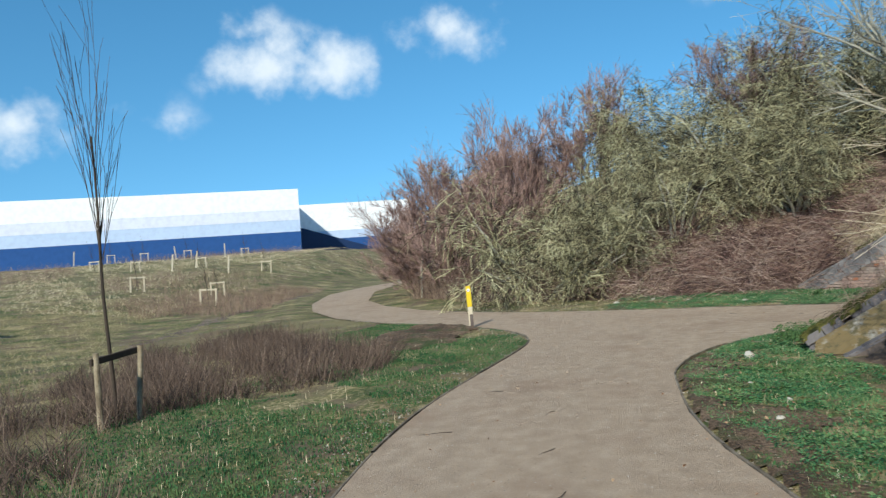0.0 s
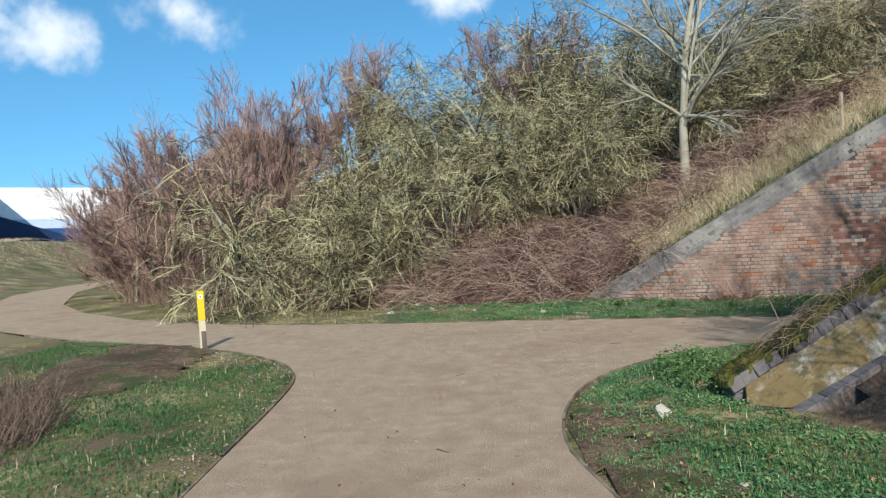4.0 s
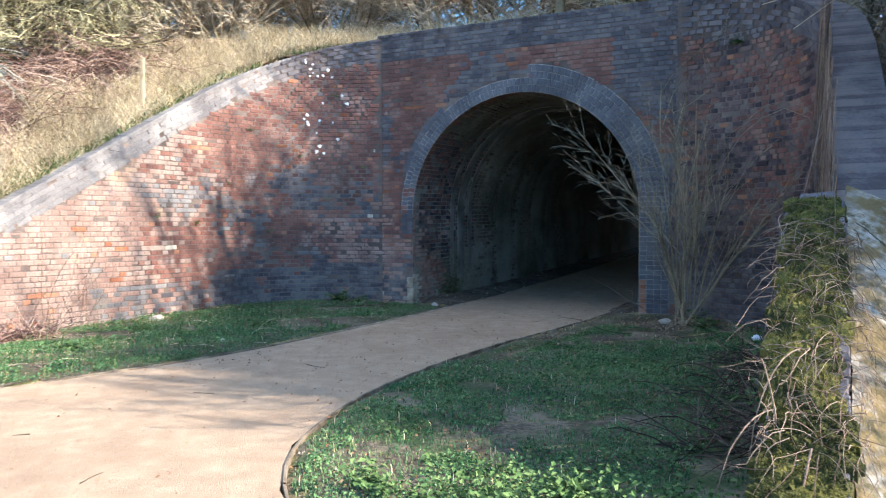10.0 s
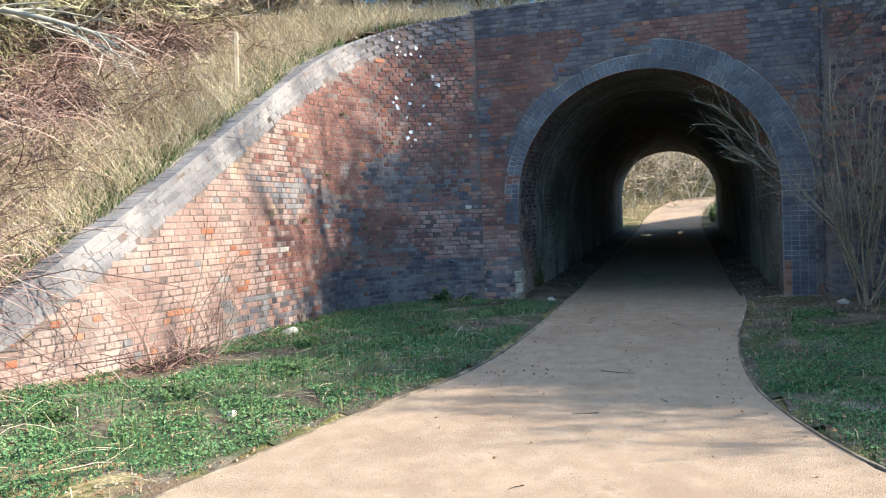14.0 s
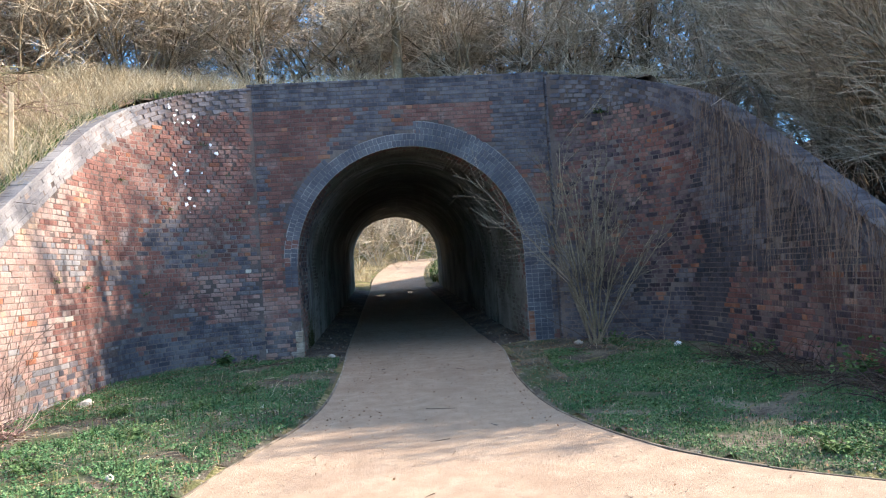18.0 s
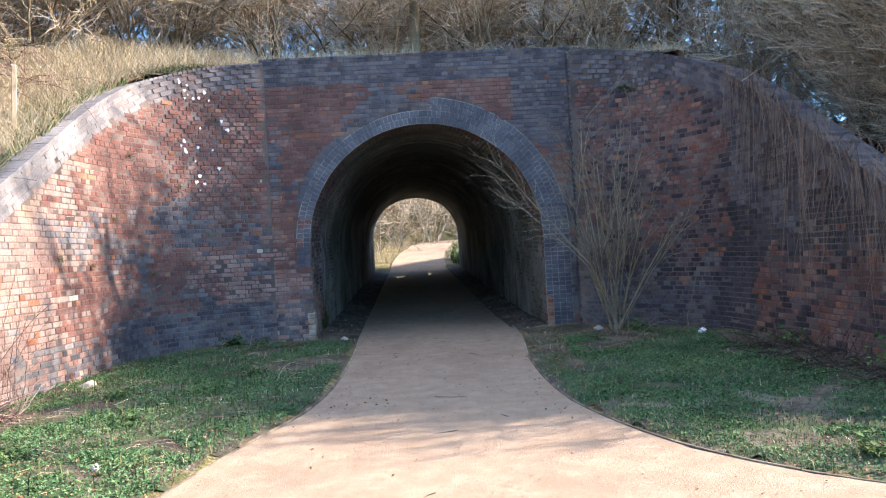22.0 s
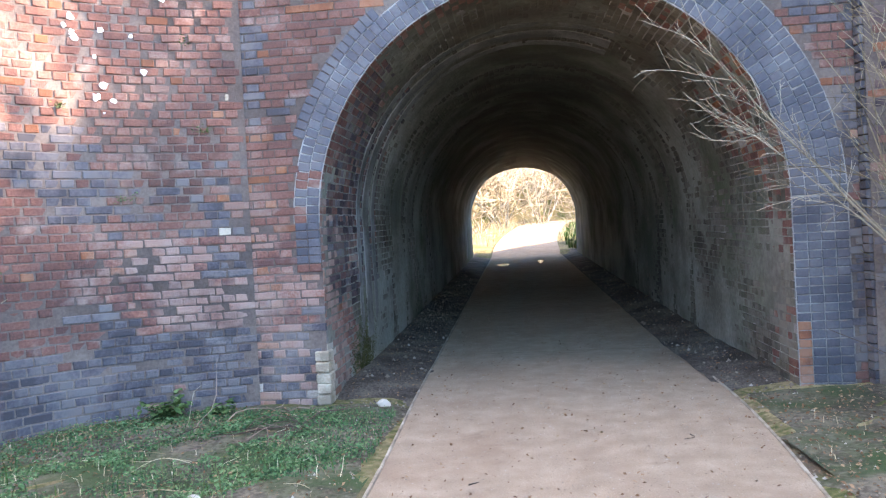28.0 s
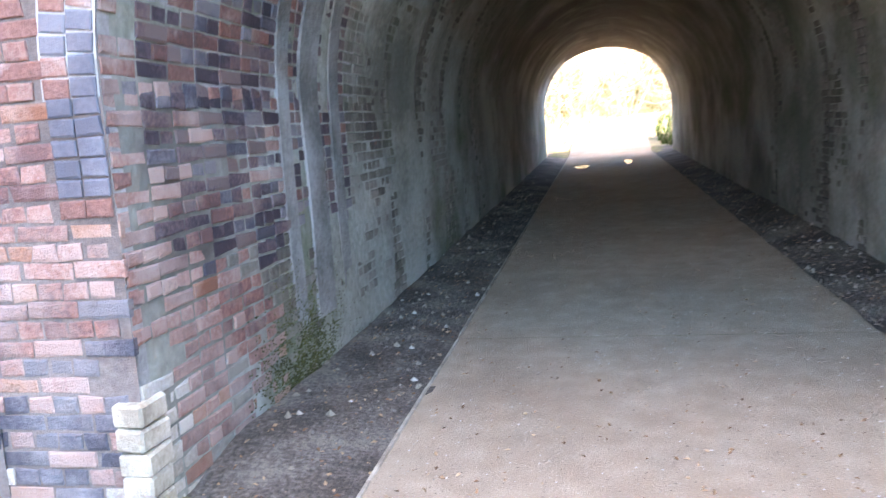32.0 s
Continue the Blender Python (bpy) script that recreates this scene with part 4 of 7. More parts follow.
    kd = np.array(["ring"] * n, object)
    kd[(gx.ravel() < CX + HALF + 0.12) & (gz.ravel() < 0.6)] = "orange"
    lay("pier_headers", wall, p, np.tile([1.0, 0, 0], (n, 1)), np.tile([0, 0, 1.0], (n, 1)), np.tile([0, -1.0, 0], (n, 1)), 0.106, COURSE - 0.009, kd, rng, proud=0.013, jitter=0.0015)
    # west pier: two columns of blue headers below the springing
    gx, gz = np.meshgrid(CX - HALF - 0.006 - 0.115 * (np.arange(2) + 0.5), np.arange(1.27, SPRING - 0.02, COURSE))
    p = np.stack([gx.ravel(), np.full(gx.size, FACE_Y), gz.ravel()], -1)
    n = len(p)
    kd = np.where(rng.random(n) < 0.85, "ring", "red").astype(object)
    lay("pier_headers", wall, p, np.tile([1.0, 0, 0], (n, 1)), np.tile([0, 0, 1.0], (n, 1)), np.tile([0, -1.0, 0], (n, 1)), 0.106, COURSE - 0.009, kd, rng, proud=0.011, jitter=0.0015)
    # parapet coping, bricks on edge
    xs = np.arange(x0 - 0.02, x1 + 0.05, 0.078)
    n = len(xs)
    p = np.stack([xs, np.full(n, FACE_Y + 0.20), np.full(n, top)], -1)
    lay("coping_bricks", wall, p, np.tile([1.0, 0, 0], (n, 1)), np.tile([0, -1.0, 0], (n, 1)), np.tile([0, 0, 1.0], (n, 1)), 0.073, 0.44, np.array(["blue"] * n, object), rng, proud=0.012, jitter=0.0015, cham=0.003, worn=0.0008)
    # returns between the set-back portal and the wings
    for xa, s in ((x1, -1),):
        zz = np.arange(-0.1, 4.88, COURSE)
        n = len(zz)
        reach = 0.06
        p = np.stack([np.full(n, xa), np.full(n, FACE_Y - reach), zz], -1)
        lay("return_bricks", wall, p, np.tile([0, 1.0, 0], (n, 1)), np.tile([0, 0, 1.0], (n, 1)), np.tile([s * 1.0, 0, 0], (n, 1)), 2 * reach - 0.005, COURSE - 0.01, np.where((zz < 1.0) | (s < 0) | (zz > 4.5), "blue", "red").astype(object), rng)
    return wall


portal()


def barrel():
    rng = np.random.default_rng(31)
    vault = thing("tunnel_lining", "sooty damp brick barrel vault lining of the tunnel", "tunnel lining", kind="structure")
    prof = [(CX + HALF, -0.3), (CX + HALF, SPRING)] + [(CX + HALF * math.cos(t), SPRING + HALF * math.sin(t)) for t in np.linspace(0, math.pi, 41)[1:-1]] + [(CX - HALF, SPRING), (CX - HALF, -0.3)]
    ys = np.concatenate([[FACE_Y + 0.001], np.arange(0.5, LENGTH, 1.0), [LENGTH]])
    off = 0.008
    V = []
    for y in ys:
        for x, z in prof:
            dx, dz = x - CX, max(z - SPRING, 0.0)
            ln = math.hypot(dx, dz)
            V.append((x + off * dx / ln, y, z + off * dz / ln))
    k = len(prof)
    V = np.array(V)
    V[:, 2] += RISE * V[:, 1] * (V[:, 2] > 0)
    near_n = int(np.searchsorted(ys, 2.6))
    for a0, a1, mt in ((0, near_n, "mortar_white"), (near_n, len(ys) - 1, "mortar_dark")):
        i = (np.arange(a0, a1)[:, None] * k + np.arange(k - 1)[None]).ravel()
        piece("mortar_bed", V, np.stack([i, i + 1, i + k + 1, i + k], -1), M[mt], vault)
    # outer shell, so that no light leaks in
    V = []
    for y in (FACE_Y + 0.02, LENGTH - 0.02):
        for x, z in prof:
            dx, dz = x - CX, max(z - SPRING, 0.0)
            ln = math.hypot(dx, dz)
            V.append((x + 0.42 * dx / ln, y, z + 0.42 * dz / ln))
    i = np.arange(k - 1)
    piece("outer_ring", np.array(V), np.stack([i, i + k, i + k + 1, i + 1], -1), M["mortar_dark"], vault)
    # bricks, course by course round the profile
    cnt = int(math.pi * HALF / COURSE)
    sets = {}
    for side in (1, -1):
        for ci, z in enumerate(np.arange(-0.2 + COURSE / 2, SPRING, COURSE)):
            w = BRICK if ci % 2 else BRICK / 2
            y = np.arange(FACE_Y + 0.012, LENGTH - 0.1, w)
            sets.setdefault("wall", []).append((np.full(len(y), CX + side * HALF), y + w / 2, np.full(len(y), z), np.full(len(y), float(-side)), 0 * y, np.full(len(y), w)))
    for ci in range(cnt):
        t = (ci + 0.5) / cnt * math.pi
        w = BRICK if ci % 2 else BRICK / 2
        y = np.arange(FACE_Y + 0.012, LENGTH - 0.1, w)
        sets["wall"].append((np.full(len(y), CX + HALF * math.cos(t)), y + w / 2, np.full(len(y), SPRING + HALF * math.sin(t)), np.full(len(y), -math.cos(t)), np.full(len(y), -math.sin(t)), np.full(len(y), w)))
    X, Y, Z, NX, NZ, BW = (np.concatenate([q[i] for q in sets["wall"]]) for i in range(6))
    Z = Z + RISE * Y
    C, N = np.stack([X, Y, Z], -1), np.stack([NX, 0 * NX, NZ], -1)
    T = np.tile([0, 1.0, 0], (len(X), 1))
    U = np.cross(N, T)
    r = rng.random(len(X))
    kinds = np.array(["sooty"] * len(X), object)
    front = (Y < 2.7) & (Z < 3.2) & (Z > 0.95 + 0.1 * np.sin(Y * 9)) & (Y > 0.2 + 0.12 * np.sin(Z * 6))
    kinds[front & (X < 0) & (r < 0.62)] = "purple"
    kinds[front & (X < 0) & (r >= 0.62) & (r < 0.8)] = "red"
    kinds[front & (X < 0) & (r >= 0.8)] = "blue"
    kinds[(X < 0) & (Y <= 0.2 + 0.12 * np.sin(Z * 6)) & (Z > 0.7)] = "red"
    low = (X < 0) & (Y < 1.5 - 0.5 * Z) & (Z < 1.0)
    kinds[low & (r < 0.93)] = "red"
    kinds[low & (r < 0.1)] = "orange"
    patch = (X < 0) & (Z < 0.62) & (Y < 0.16 + FACE_Y + 0.15)
    kinds[patch] = "pale"
    kinds[(X > 0) & (Y < 0.6) & (r < 0.35)] = "red"
    kinds[(Y < 0.35) & (Z > 2.2) & (r < 0.3)] = "red"
    hole = (X < 0) & (np.abs(Z - 0.62) < 0.09) & (Y < 0.24)
    near = (X < 0) & (Y < 1.5) & (Z < 1.75) & (Z > -0.05)
    kk = np.flatnonzero(near & ~hole)[:300]
    U2 = np.tile([0, 0, 1.0], (len(X), 1))
    M["sooty_one"] = M["sooty"]
    single_bricks(vault, C[kk], T[kk] * -1.0, U2[kk], N[kk], BW[kk] - 0.011, np.full(len(kk), COURSE - 0.014), kinds[kk], rng, out=0.001)
    rest = ~hole & (r > 0.004)
    rest[kk] = False
    rest &= Y < 9.0
    rust = (X > 0) & (Y < 1.3 + 0.3 * np.sin(3 * Z)) & (Z > 1.9) & (Z < 3.1)
    kinds[rust & (r < 0.5)] = "red"
    kinds[rust & (r > 0.5) & (r < 0.6)] = "orange"
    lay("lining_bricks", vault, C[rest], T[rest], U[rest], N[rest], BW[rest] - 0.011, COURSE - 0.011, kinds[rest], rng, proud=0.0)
    # limewashed and sooted skin, browner towards the crown, worn through to the bricks near the mouth, with ring joints
    t = np.linspace(0, math.pi, 101)
    prof3 = [(CX + HALF, z) for z in np.linspace(-0.3, SPRING, 27)[:-1]] + [(CX + HALF * math.cos(q), SPRING + HALF * math.sin(q)) for q in t] + [(CX - HALF, z) for z in np.linspace(SPRING, -0.3, 27)[1:]]
    px, pz = np.array([q[0] for q in prof3]), np.array([q[1] for q in prof3])
    step = np.concatenate([np.arange(0.02, 9.0, 0.055), np.linspace(9.0, LENGTH - 0.02, 60)])
    YY = np.broadcast_to(step[:, None], (len(step), len(px)))
    around = np.concatenate([[0], np.cumsum(np.hypot(np.diff(px), np.diff(pz)))])
    AA = np.broadcast_to(around[None], YY.shape)
    ragged = (noise2(AA, YY, 1.1, 9.0) + 0.6 * noise2(AA, YY, 3.3, 4.0) + 0.4 * noise2(AA, YY, 8.0, 6.0)).reshape(YY.shape)
    begin = np.where(px < 0, np.where(pz < 0.95, 1.75, np.where(pz > 3.0, 1.6, 3.0)), np.where(pz < 1.0, 1.2, np.where(pz > 2.9, 2.0, 2.6)))
    begin = np.convolve(np.pad(begin, 4, mode="edge"), np.ones(9) / 9, mode="valid")
    cover = np.clip((YY - begin[None]) / 1.5 + np.where(px < 0, 1.1, 1.9)[None] * ragged, -1, 1) * np.clip(YY / 0.2, 0, 1)
    cover = np.where((YY < 0.25) & (cover > -0.5), -0.5, cover)
    ln = np.hypot(px - CX, np.maximum(pz - SPRING, 0))
    ring = 0.012 * np.clip(np.sin(YY * 5.3) * 4 - 2.6, 0, 1) * np.clip((YY - 2.6) / 0.5, 0, 1) + 0.006 * np.sin(YY * 2.1 + pz * 1.3) + 0.004 * np.sin(YY * 5.3 - pz * 3.1)
    out = 0.0008 + 0.0068 * cover - ring * np.clip((YY - 1.5) / 2, 0, 1) + 0.003 * ragged
    out = np.where(YY > 8.6, np.maximum(out, 0.006), out)
    VX = px[None] - out * (px - CX)[None] / ln[None]
    VZ = pz[None] - out * np.maximum(pz - SPRING, 0)[None] / ln[None] + RISE * YY
    k3, n3 = len(px), len(step)
    i = (np.arange(n3 - 1)[:, None] * k3 + np.arange(k3 - 1)[None]).ravel()
    piece("lime_skin", np.stack([VX, YY, VZ], -1).reshape(-1, 3), np.stack([i, i + 1, i + k3 + 1, i + k3], -1), M["lime_skin"], vault, "smooth grey-green sooty limewash, browner at the crown", smooth=True)
    # pale rendered ribs round the vault near its mouth
    for y0, w, t0 in ((1.60, 0.20, 0.007), (2.02, 0.34, 0.011), (2.47, 0.22, 0.008)):
        t = np.concatenate([np.linspace(math.pi * 0.36, math.pi, 26), [math.pi] * 6])
        zz = np.concatenate([np.zeros(26), np.linspace(0.15, 1.35, 6)])
        n = len(t)
        rows = []
        for dy, dr in ((-w / 2, 0.01), (-w / 2 + 0.02, -t0), (w / 2 - 0.02, -t0), (w / 2, 0.01)):
            wob = 0.012 * np.sin(np.arange(n) * 0.9 + y0 * 7)
            p = arch_point(t, HALF + dr, y0 + dy + wob)
            p[:, 2] -= zz
            p[:, 2] += RISE * y0
            rows.append(p)
        V = np.stack(rows, 1).reshape(-1, 3)
        i = (np.arange(n - 1)[:, None] * 4 + np.arange(3)[None]).ravel()
        piece("rib", V, np.stack([i, i + 1, i + 5, i + 4], -1), M["render_rib"], vault, "pale rendered rib")
    # loose pale blocks at the foot of the west jamb
    for k in range(5):
        bm = box_bm(0.13 + 0.015 * rng.random(), 0.17 + 0.03 * rng.random(), 0.095, 0.012, pose(CX - HALF - 0.045 + 0.01 * rng.random(), FACE_Y + 0.045, 0.06 + 0.1 * k, rng.uniform(-3, 3), rng.uniform(-3, 3), rng.uniform(-5, 5)))
        part("pale_block", bm, M["pale"], vault, "pale cream replacement block")
    # the far portal's wall, seen from inside only as a rim
    n = 31
    a = np.linspace(math.pi, 0, n)
    high = SPRING + RISE * LENGTH
    inner = [(CX - HALF, 0.2)] + [(CX + HALF * math.cos(t), high + HALF * math.sin(t)) for t in a] + [(CX + HALF, 0.2)]
    outer = [(CX - 3.4, 0.2)] + [(CX + 3.4 * math.cos(t), high + 3.4 * math.sin(t)) for t in a] + [(CX + 3.4, 0.2)]
    m = len(inner)
    V = np.array([(x, LENGTH + 0.01, z) for x, z in inner + outer])
    i = np.arange(m - 1)
    piece("far_portal_face", V, np.stack([i, i + m, i + m + 1, i + 1], -1), M["red"], vault)
    return vault


def strip_height(x, y):
    return floor_rise(y) - 0.03 + (0.018 + 0.02 * wobble(x, y, 4.0) + 0.10 * np.clip((np.abs(x) - 1.3) / 0.7, 0, 1)) * np.clip((y + 0.05) / 0.7, 0, 1)


def tunnel_floor():
    """Dirt and litter strips between the path and the tunnel walls."""
    for a, b in ((-2.3, -1.24), (1.5, 2.4)):
        V, F = sheet(np.linspace(a, b, 12), np.arange(-0.05, 25.4, 0.2), strip_height)
        tagged(piece("tunnel_floor", V, F, M["dirt"], smooth=True, kind="structure"), "dark damp earth floor beside the path in the tunnel", "floor")


tunnel_floor()


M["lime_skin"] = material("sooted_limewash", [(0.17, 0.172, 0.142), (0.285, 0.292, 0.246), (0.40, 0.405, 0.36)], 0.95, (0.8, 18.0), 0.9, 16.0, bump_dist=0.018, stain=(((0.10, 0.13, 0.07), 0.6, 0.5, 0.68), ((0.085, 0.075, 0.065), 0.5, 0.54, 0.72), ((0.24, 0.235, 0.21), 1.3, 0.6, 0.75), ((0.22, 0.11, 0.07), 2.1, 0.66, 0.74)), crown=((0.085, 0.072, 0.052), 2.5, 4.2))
M["render_rib"] = material("limewashed_render", [(0.12, 0.12, 0.11), (0.20, 0.20, 0.185), (0.29, 0.29, 0.275)], 0.95, (2.0, 30.0), 0.7, 60.0)
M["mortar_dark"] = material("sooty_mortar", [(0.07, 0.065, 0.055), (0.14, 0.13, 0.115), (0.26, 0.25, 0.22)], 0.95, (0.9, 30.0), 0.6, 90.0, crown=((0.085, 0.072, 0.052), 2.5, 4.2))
barrel()


# ---- planting ----
def land_exact(x, y):
    """Height of the surface, bank or ground."""
    x, y = np.asarray(x, float), np.asarray(y, float)
    g = ground_height(x, y)
    b = near_bank(x, y)
    return np.where(bank_keep(x, y, b), np.maximum(g, b), g)


class Raster:
    """A function of the plan, tabled on a fine grid near the walk and worked out in full beyond it."""
    xs, ys = np.arange(-16, 17, 0.1), np.arange(-24, 13, 0.1)

    def __init__(self, f):
        self.f = f
        self.t = f(*np.meshgrid(self.xs, self.ys)).astype(float)

    def __call__(self, x, y):
        x, y = np.asarray(x, float), np.asarray(y, float)
        u, v = (x - self.xs[0]) / 0.1, (y - self.ys[0]) / 0.1
        n, m = self.t.shape
        out = (u < 0) | (v < 0) | (u > m - 2) | (v > n - 2)
        i, j = np.clip(u, 0, m - 2).astype(int), np.clip(v, 0, n - 2).astype(int)
        a, b = u - i, v - j
        t = self.t
        r = (t[j, i] * (1 - a) + t[j, i + 1] * a) * (1 - b) + (t[j + 1, i] * (1 - a) + t[j + 1, i + 1] * a) * b
        if np.any(out):
            r = np.array(r)
            r[out] = self.f(x[out], y[out])
        return r


land = Raster(land_exact)
gap = Raster(path_gap)
west_of_toe = Raster(lambda x, y: to_line(x, y, TOE_W))
east_of_toe = Raster(lambda x, y: to_line(x, y, TOE_E))
off_yard = Raster(lambda x, y: np.abs(to_line(x, y, YARD)) * np.where(inside(x, y, YARD_BACK), -1, 1))
left_side = Raster(lambda x, y: to_line(x, y, LEFT_EDGE))
right_side = Raster(lambda x, y: to_line(x, y, RIGHT_EDGE))


def bush_mesh(seed, h, spread=0.55, droop=0.05, stems=9, m=(7, 7, 5), up=0.1, r0=0.035, base=0.3, lens=(0.62, 0.5, 0.5), thin=0.0038, sway=(0.16, 0.18, 0.2), points=(5, 4, 3), wide=(0.6, 0.6, 0.65)):
    rng = np.random.default_rng(seed)
    a = rng.uniform(0, 2 * np.pi, stems)
    st = np.stack([base * np.cos(a), base * np.sin(a), 0 * a - 0.15], -1) * rng.uniform(0.3, 1, (stems, 1))
    d = np.stack([spread * np.cos(a), spread * np.sin(a), np.ones(stems)], -1) + 0.15 * rng.normal(size=(stems, 3))
    P0, R0 = shoots(rng, st, d, h * rng.uniform(0.6, 0.95, stems), r0 * rng.uniform(0.7, 1.2, stems), 7, 0.01, 0.12)
    P1, R1 = fork(rng, P0, R0, m[0], points[0], lens[0], wide[0], droop, sway[0], 0.2, 0.55, up)
    P2, R2 = fork(rng, P1, R1, m[1], points[1], lens[1], wide[1], droop * 1.5, sway[1], 0.25, 0.6, up)
    P3, R3 = fork(rng, P2, R2, m[2], points[2], lens[2], wide[2], droop * 2, sway[2], 0.2, 0.7, up)
    R2, R3 = np.maximum(R2, thin * 1.4), np.maximum(R3, thin)
    for P in (P0, P1, P2, P3):
        P[..., 2] = np.maximum(P[..., 2], -0.1)
    return tubes(P0, R0, 5), join([tubes(P1, R1, 4), tubes(P2, R2, 3), tubes(P3, R3, 3)])


def make_bush(name, mats, label, category, group, **kw):
    stems, crown = bush_mesh(**kw)
    ob = thing(name, label, category, group)
    piece("trunk", *stems, M[mats[0]], ob, smooth=True)
    piece("crown", *crown, M[mats[1]], ob)
    return ob


def place_all(makers, places, seed):
    rng = np.random.default_rng(seed)
    models = [mk() for mk in makers]
    for i, (x, y, s) in enumerate(places):
        z = float(land(x, y)) - 0.05
        m = pose(x, y, z, 0, 0, float(rng.uniform(0, 360))) @ Matrix.Diagonal((s, s, s * float(rng.uniform(0.94, 1.06)), 1))
        if i < len(models):
            models[i].matrix_basis = m
        else:
            j = i % len(models)
            c = copy_thing(models[j], m)
            c.matrix_basis = m


place_all([lambda q=q: make_bush("hawthorn_bush", ("ash_bark", "lichen_twig"), "bare hawthorn bush with yellow-green lichened drooping twigs", "bush", "bushes on the embankment", seed=q, h=2.8, spread=0.8, droop=0.10, stems=12, m=(9, 9, 8), up=0.1, lens=(0.62, 0.5, 0.48), thin=0.0046, r0=0.045, sway=(0.16, 0.22, 0.24), points=(6, 5, 4), wide=(0.65, 0.75, 0.75)) for q in (101, 102, 103)],
          [(-7.4, -15.5, 1.22), (-8.4, -11.7, 0.98), (-8.9, -8.4, 1.0), (-10.2, -13.6, 0.86), (-11.0, -10.2, 1.2), (-10.0, -5.2, 1.0), (-8.9, -2.6, 0.9), (-11.9, -7.2, 1.2), (-13.2, -12.4, 1.1), (-12.8, -4.0, 1.1), (-7.6, -13.4, 0.7), (-15.0, -7.5, 1.35), (-11.4, -1.6, 1.1), (-15.2, -3.0, 1.3)], 1)
place_all([lambda q=q: make_bush("dogwood_shrub", ("brown_twig", "red_twig"), "bare upright shrub with dense reddish-purple twigs", "shrub", "reddish shrubs", seed=q, h=3.0, spread=0.5, droop=-0.02, stems=18, m=(9, 9, 8), up=0.3, lens=(0.42, 0.45, 0.5), thin=0.004, sway=(0.1, 0.1, 0.1), wide=(0.5, 0.45, 0.4)) for q in (111, 112)],
          [(-11.0, -19.7, 1.15), (-13.0, -20.6, 1.4), (-14.0, -17.6, 1.3), (-14.2, -22.4, 1.15), (-12.0, -18.4, 1.25), (-15.8, -20.2, 1.4), (-16.2, -22.3, 0.9), (-18.6, -24.0, 0.86), (-15.5, -15.0, 1.15), (-18.0, -19.0, 1.15), (-21.0, -22.5, 0.95), (-22.5, -26.2, 0.9), (-26, -28.0, 0.8), (-14.6, -9.0, 1.2), (-30, -30.2, 0.6)], 2)
place_all([lambda q=q: make_bush("thicket_bush", ("brown_twig", "pale_twig"), "bare brown thicket bush on top of the embankment", "bush", "thicket above the tunnel", seed=q, h=4.2, spread=0.5, droop=0.03, stems=11, m=(8, 7, 6), up=0.2, thin=0.006) for q in (121, 122)],
          [(-6.9, 0.4, 0.85), (-5.4, 2.3, 0.8), (-9.6, 1.6, 1.0), (-2.9, 3.0, 0.85), (-0.4, 3.6, 0.95), (1.9, 3.0, 0.9), (4.2, 3.1, 0.9), (6.9, 2.5, 0.95), (-12.5, 2.0, 1.1), (-7.5, 4.5, 1.1), (-3.8, 6.0, 1.15), (0.6, 6.6, 1.2), (4.6, 5.6, 1.15), (8.6, 4.6, 1.1), (-11, 6, 1.1), (11.5, 2.4, 1.1), (-6.0, 3.4, 0.9), (-1.6, 4.8, 1.0), (3.0, 4.4, 1.0), (-9.4, 3.4, 1.1), (-14.5, 3.6, 1.3), (6.4, 3.8, 1.05), (-13, -0.6, 1.1)], 3)
# The southern and rear bushes are unseen, added to cast the yard's shade.
place_all([lambda q=q: make_bush("sallow_bush", ("dark_twig", "pale_twig"), "bare sunlit sallow bush on the bank behind the wing wall", "bush", "bushes behind the east wall", seed=q, h=4.2, spread=0.3, droop=0.0, stems=14, m=(8, 8, 9), up=0.25, r0=0.022, thin=0.0042, wide=(0.36, 0.45, 0.5), lens=(0.55, 0.5, 0.5)) for q in (131,)],
          [(7.4, -4.7, 0.9), (7.4, -3.2, 0.8), (8.0, -3.7, 0.84), (7.8, -4.2, 0.9), (8.0, -5.1, 0.84), (7.9, -2.4, 0.8), (7.9, -1.7, 0.8), (8.3, 0.1, 1.2), (8.9, 1.2, 1.6), (9.3, -2.7, 1.0), (8.6, -0.9, 1.1), (8.5, -4.4, 1.0), (8.9, -3.3, 1.05), (9.8, -6.2, 0.95), (10.2, -5.2, 1.3), (10.8, -6.2, 1.05), (9.4, 0.5, 1.3), (9.3, 1.1, 1.6), (11.4, 1.2, 1.4), (11.5, -2.4, 0.6), (8.3, -6.6, 0.6), (6.9, -8.0, 0.26), (12.5, -4.5, 0.6)], 4)
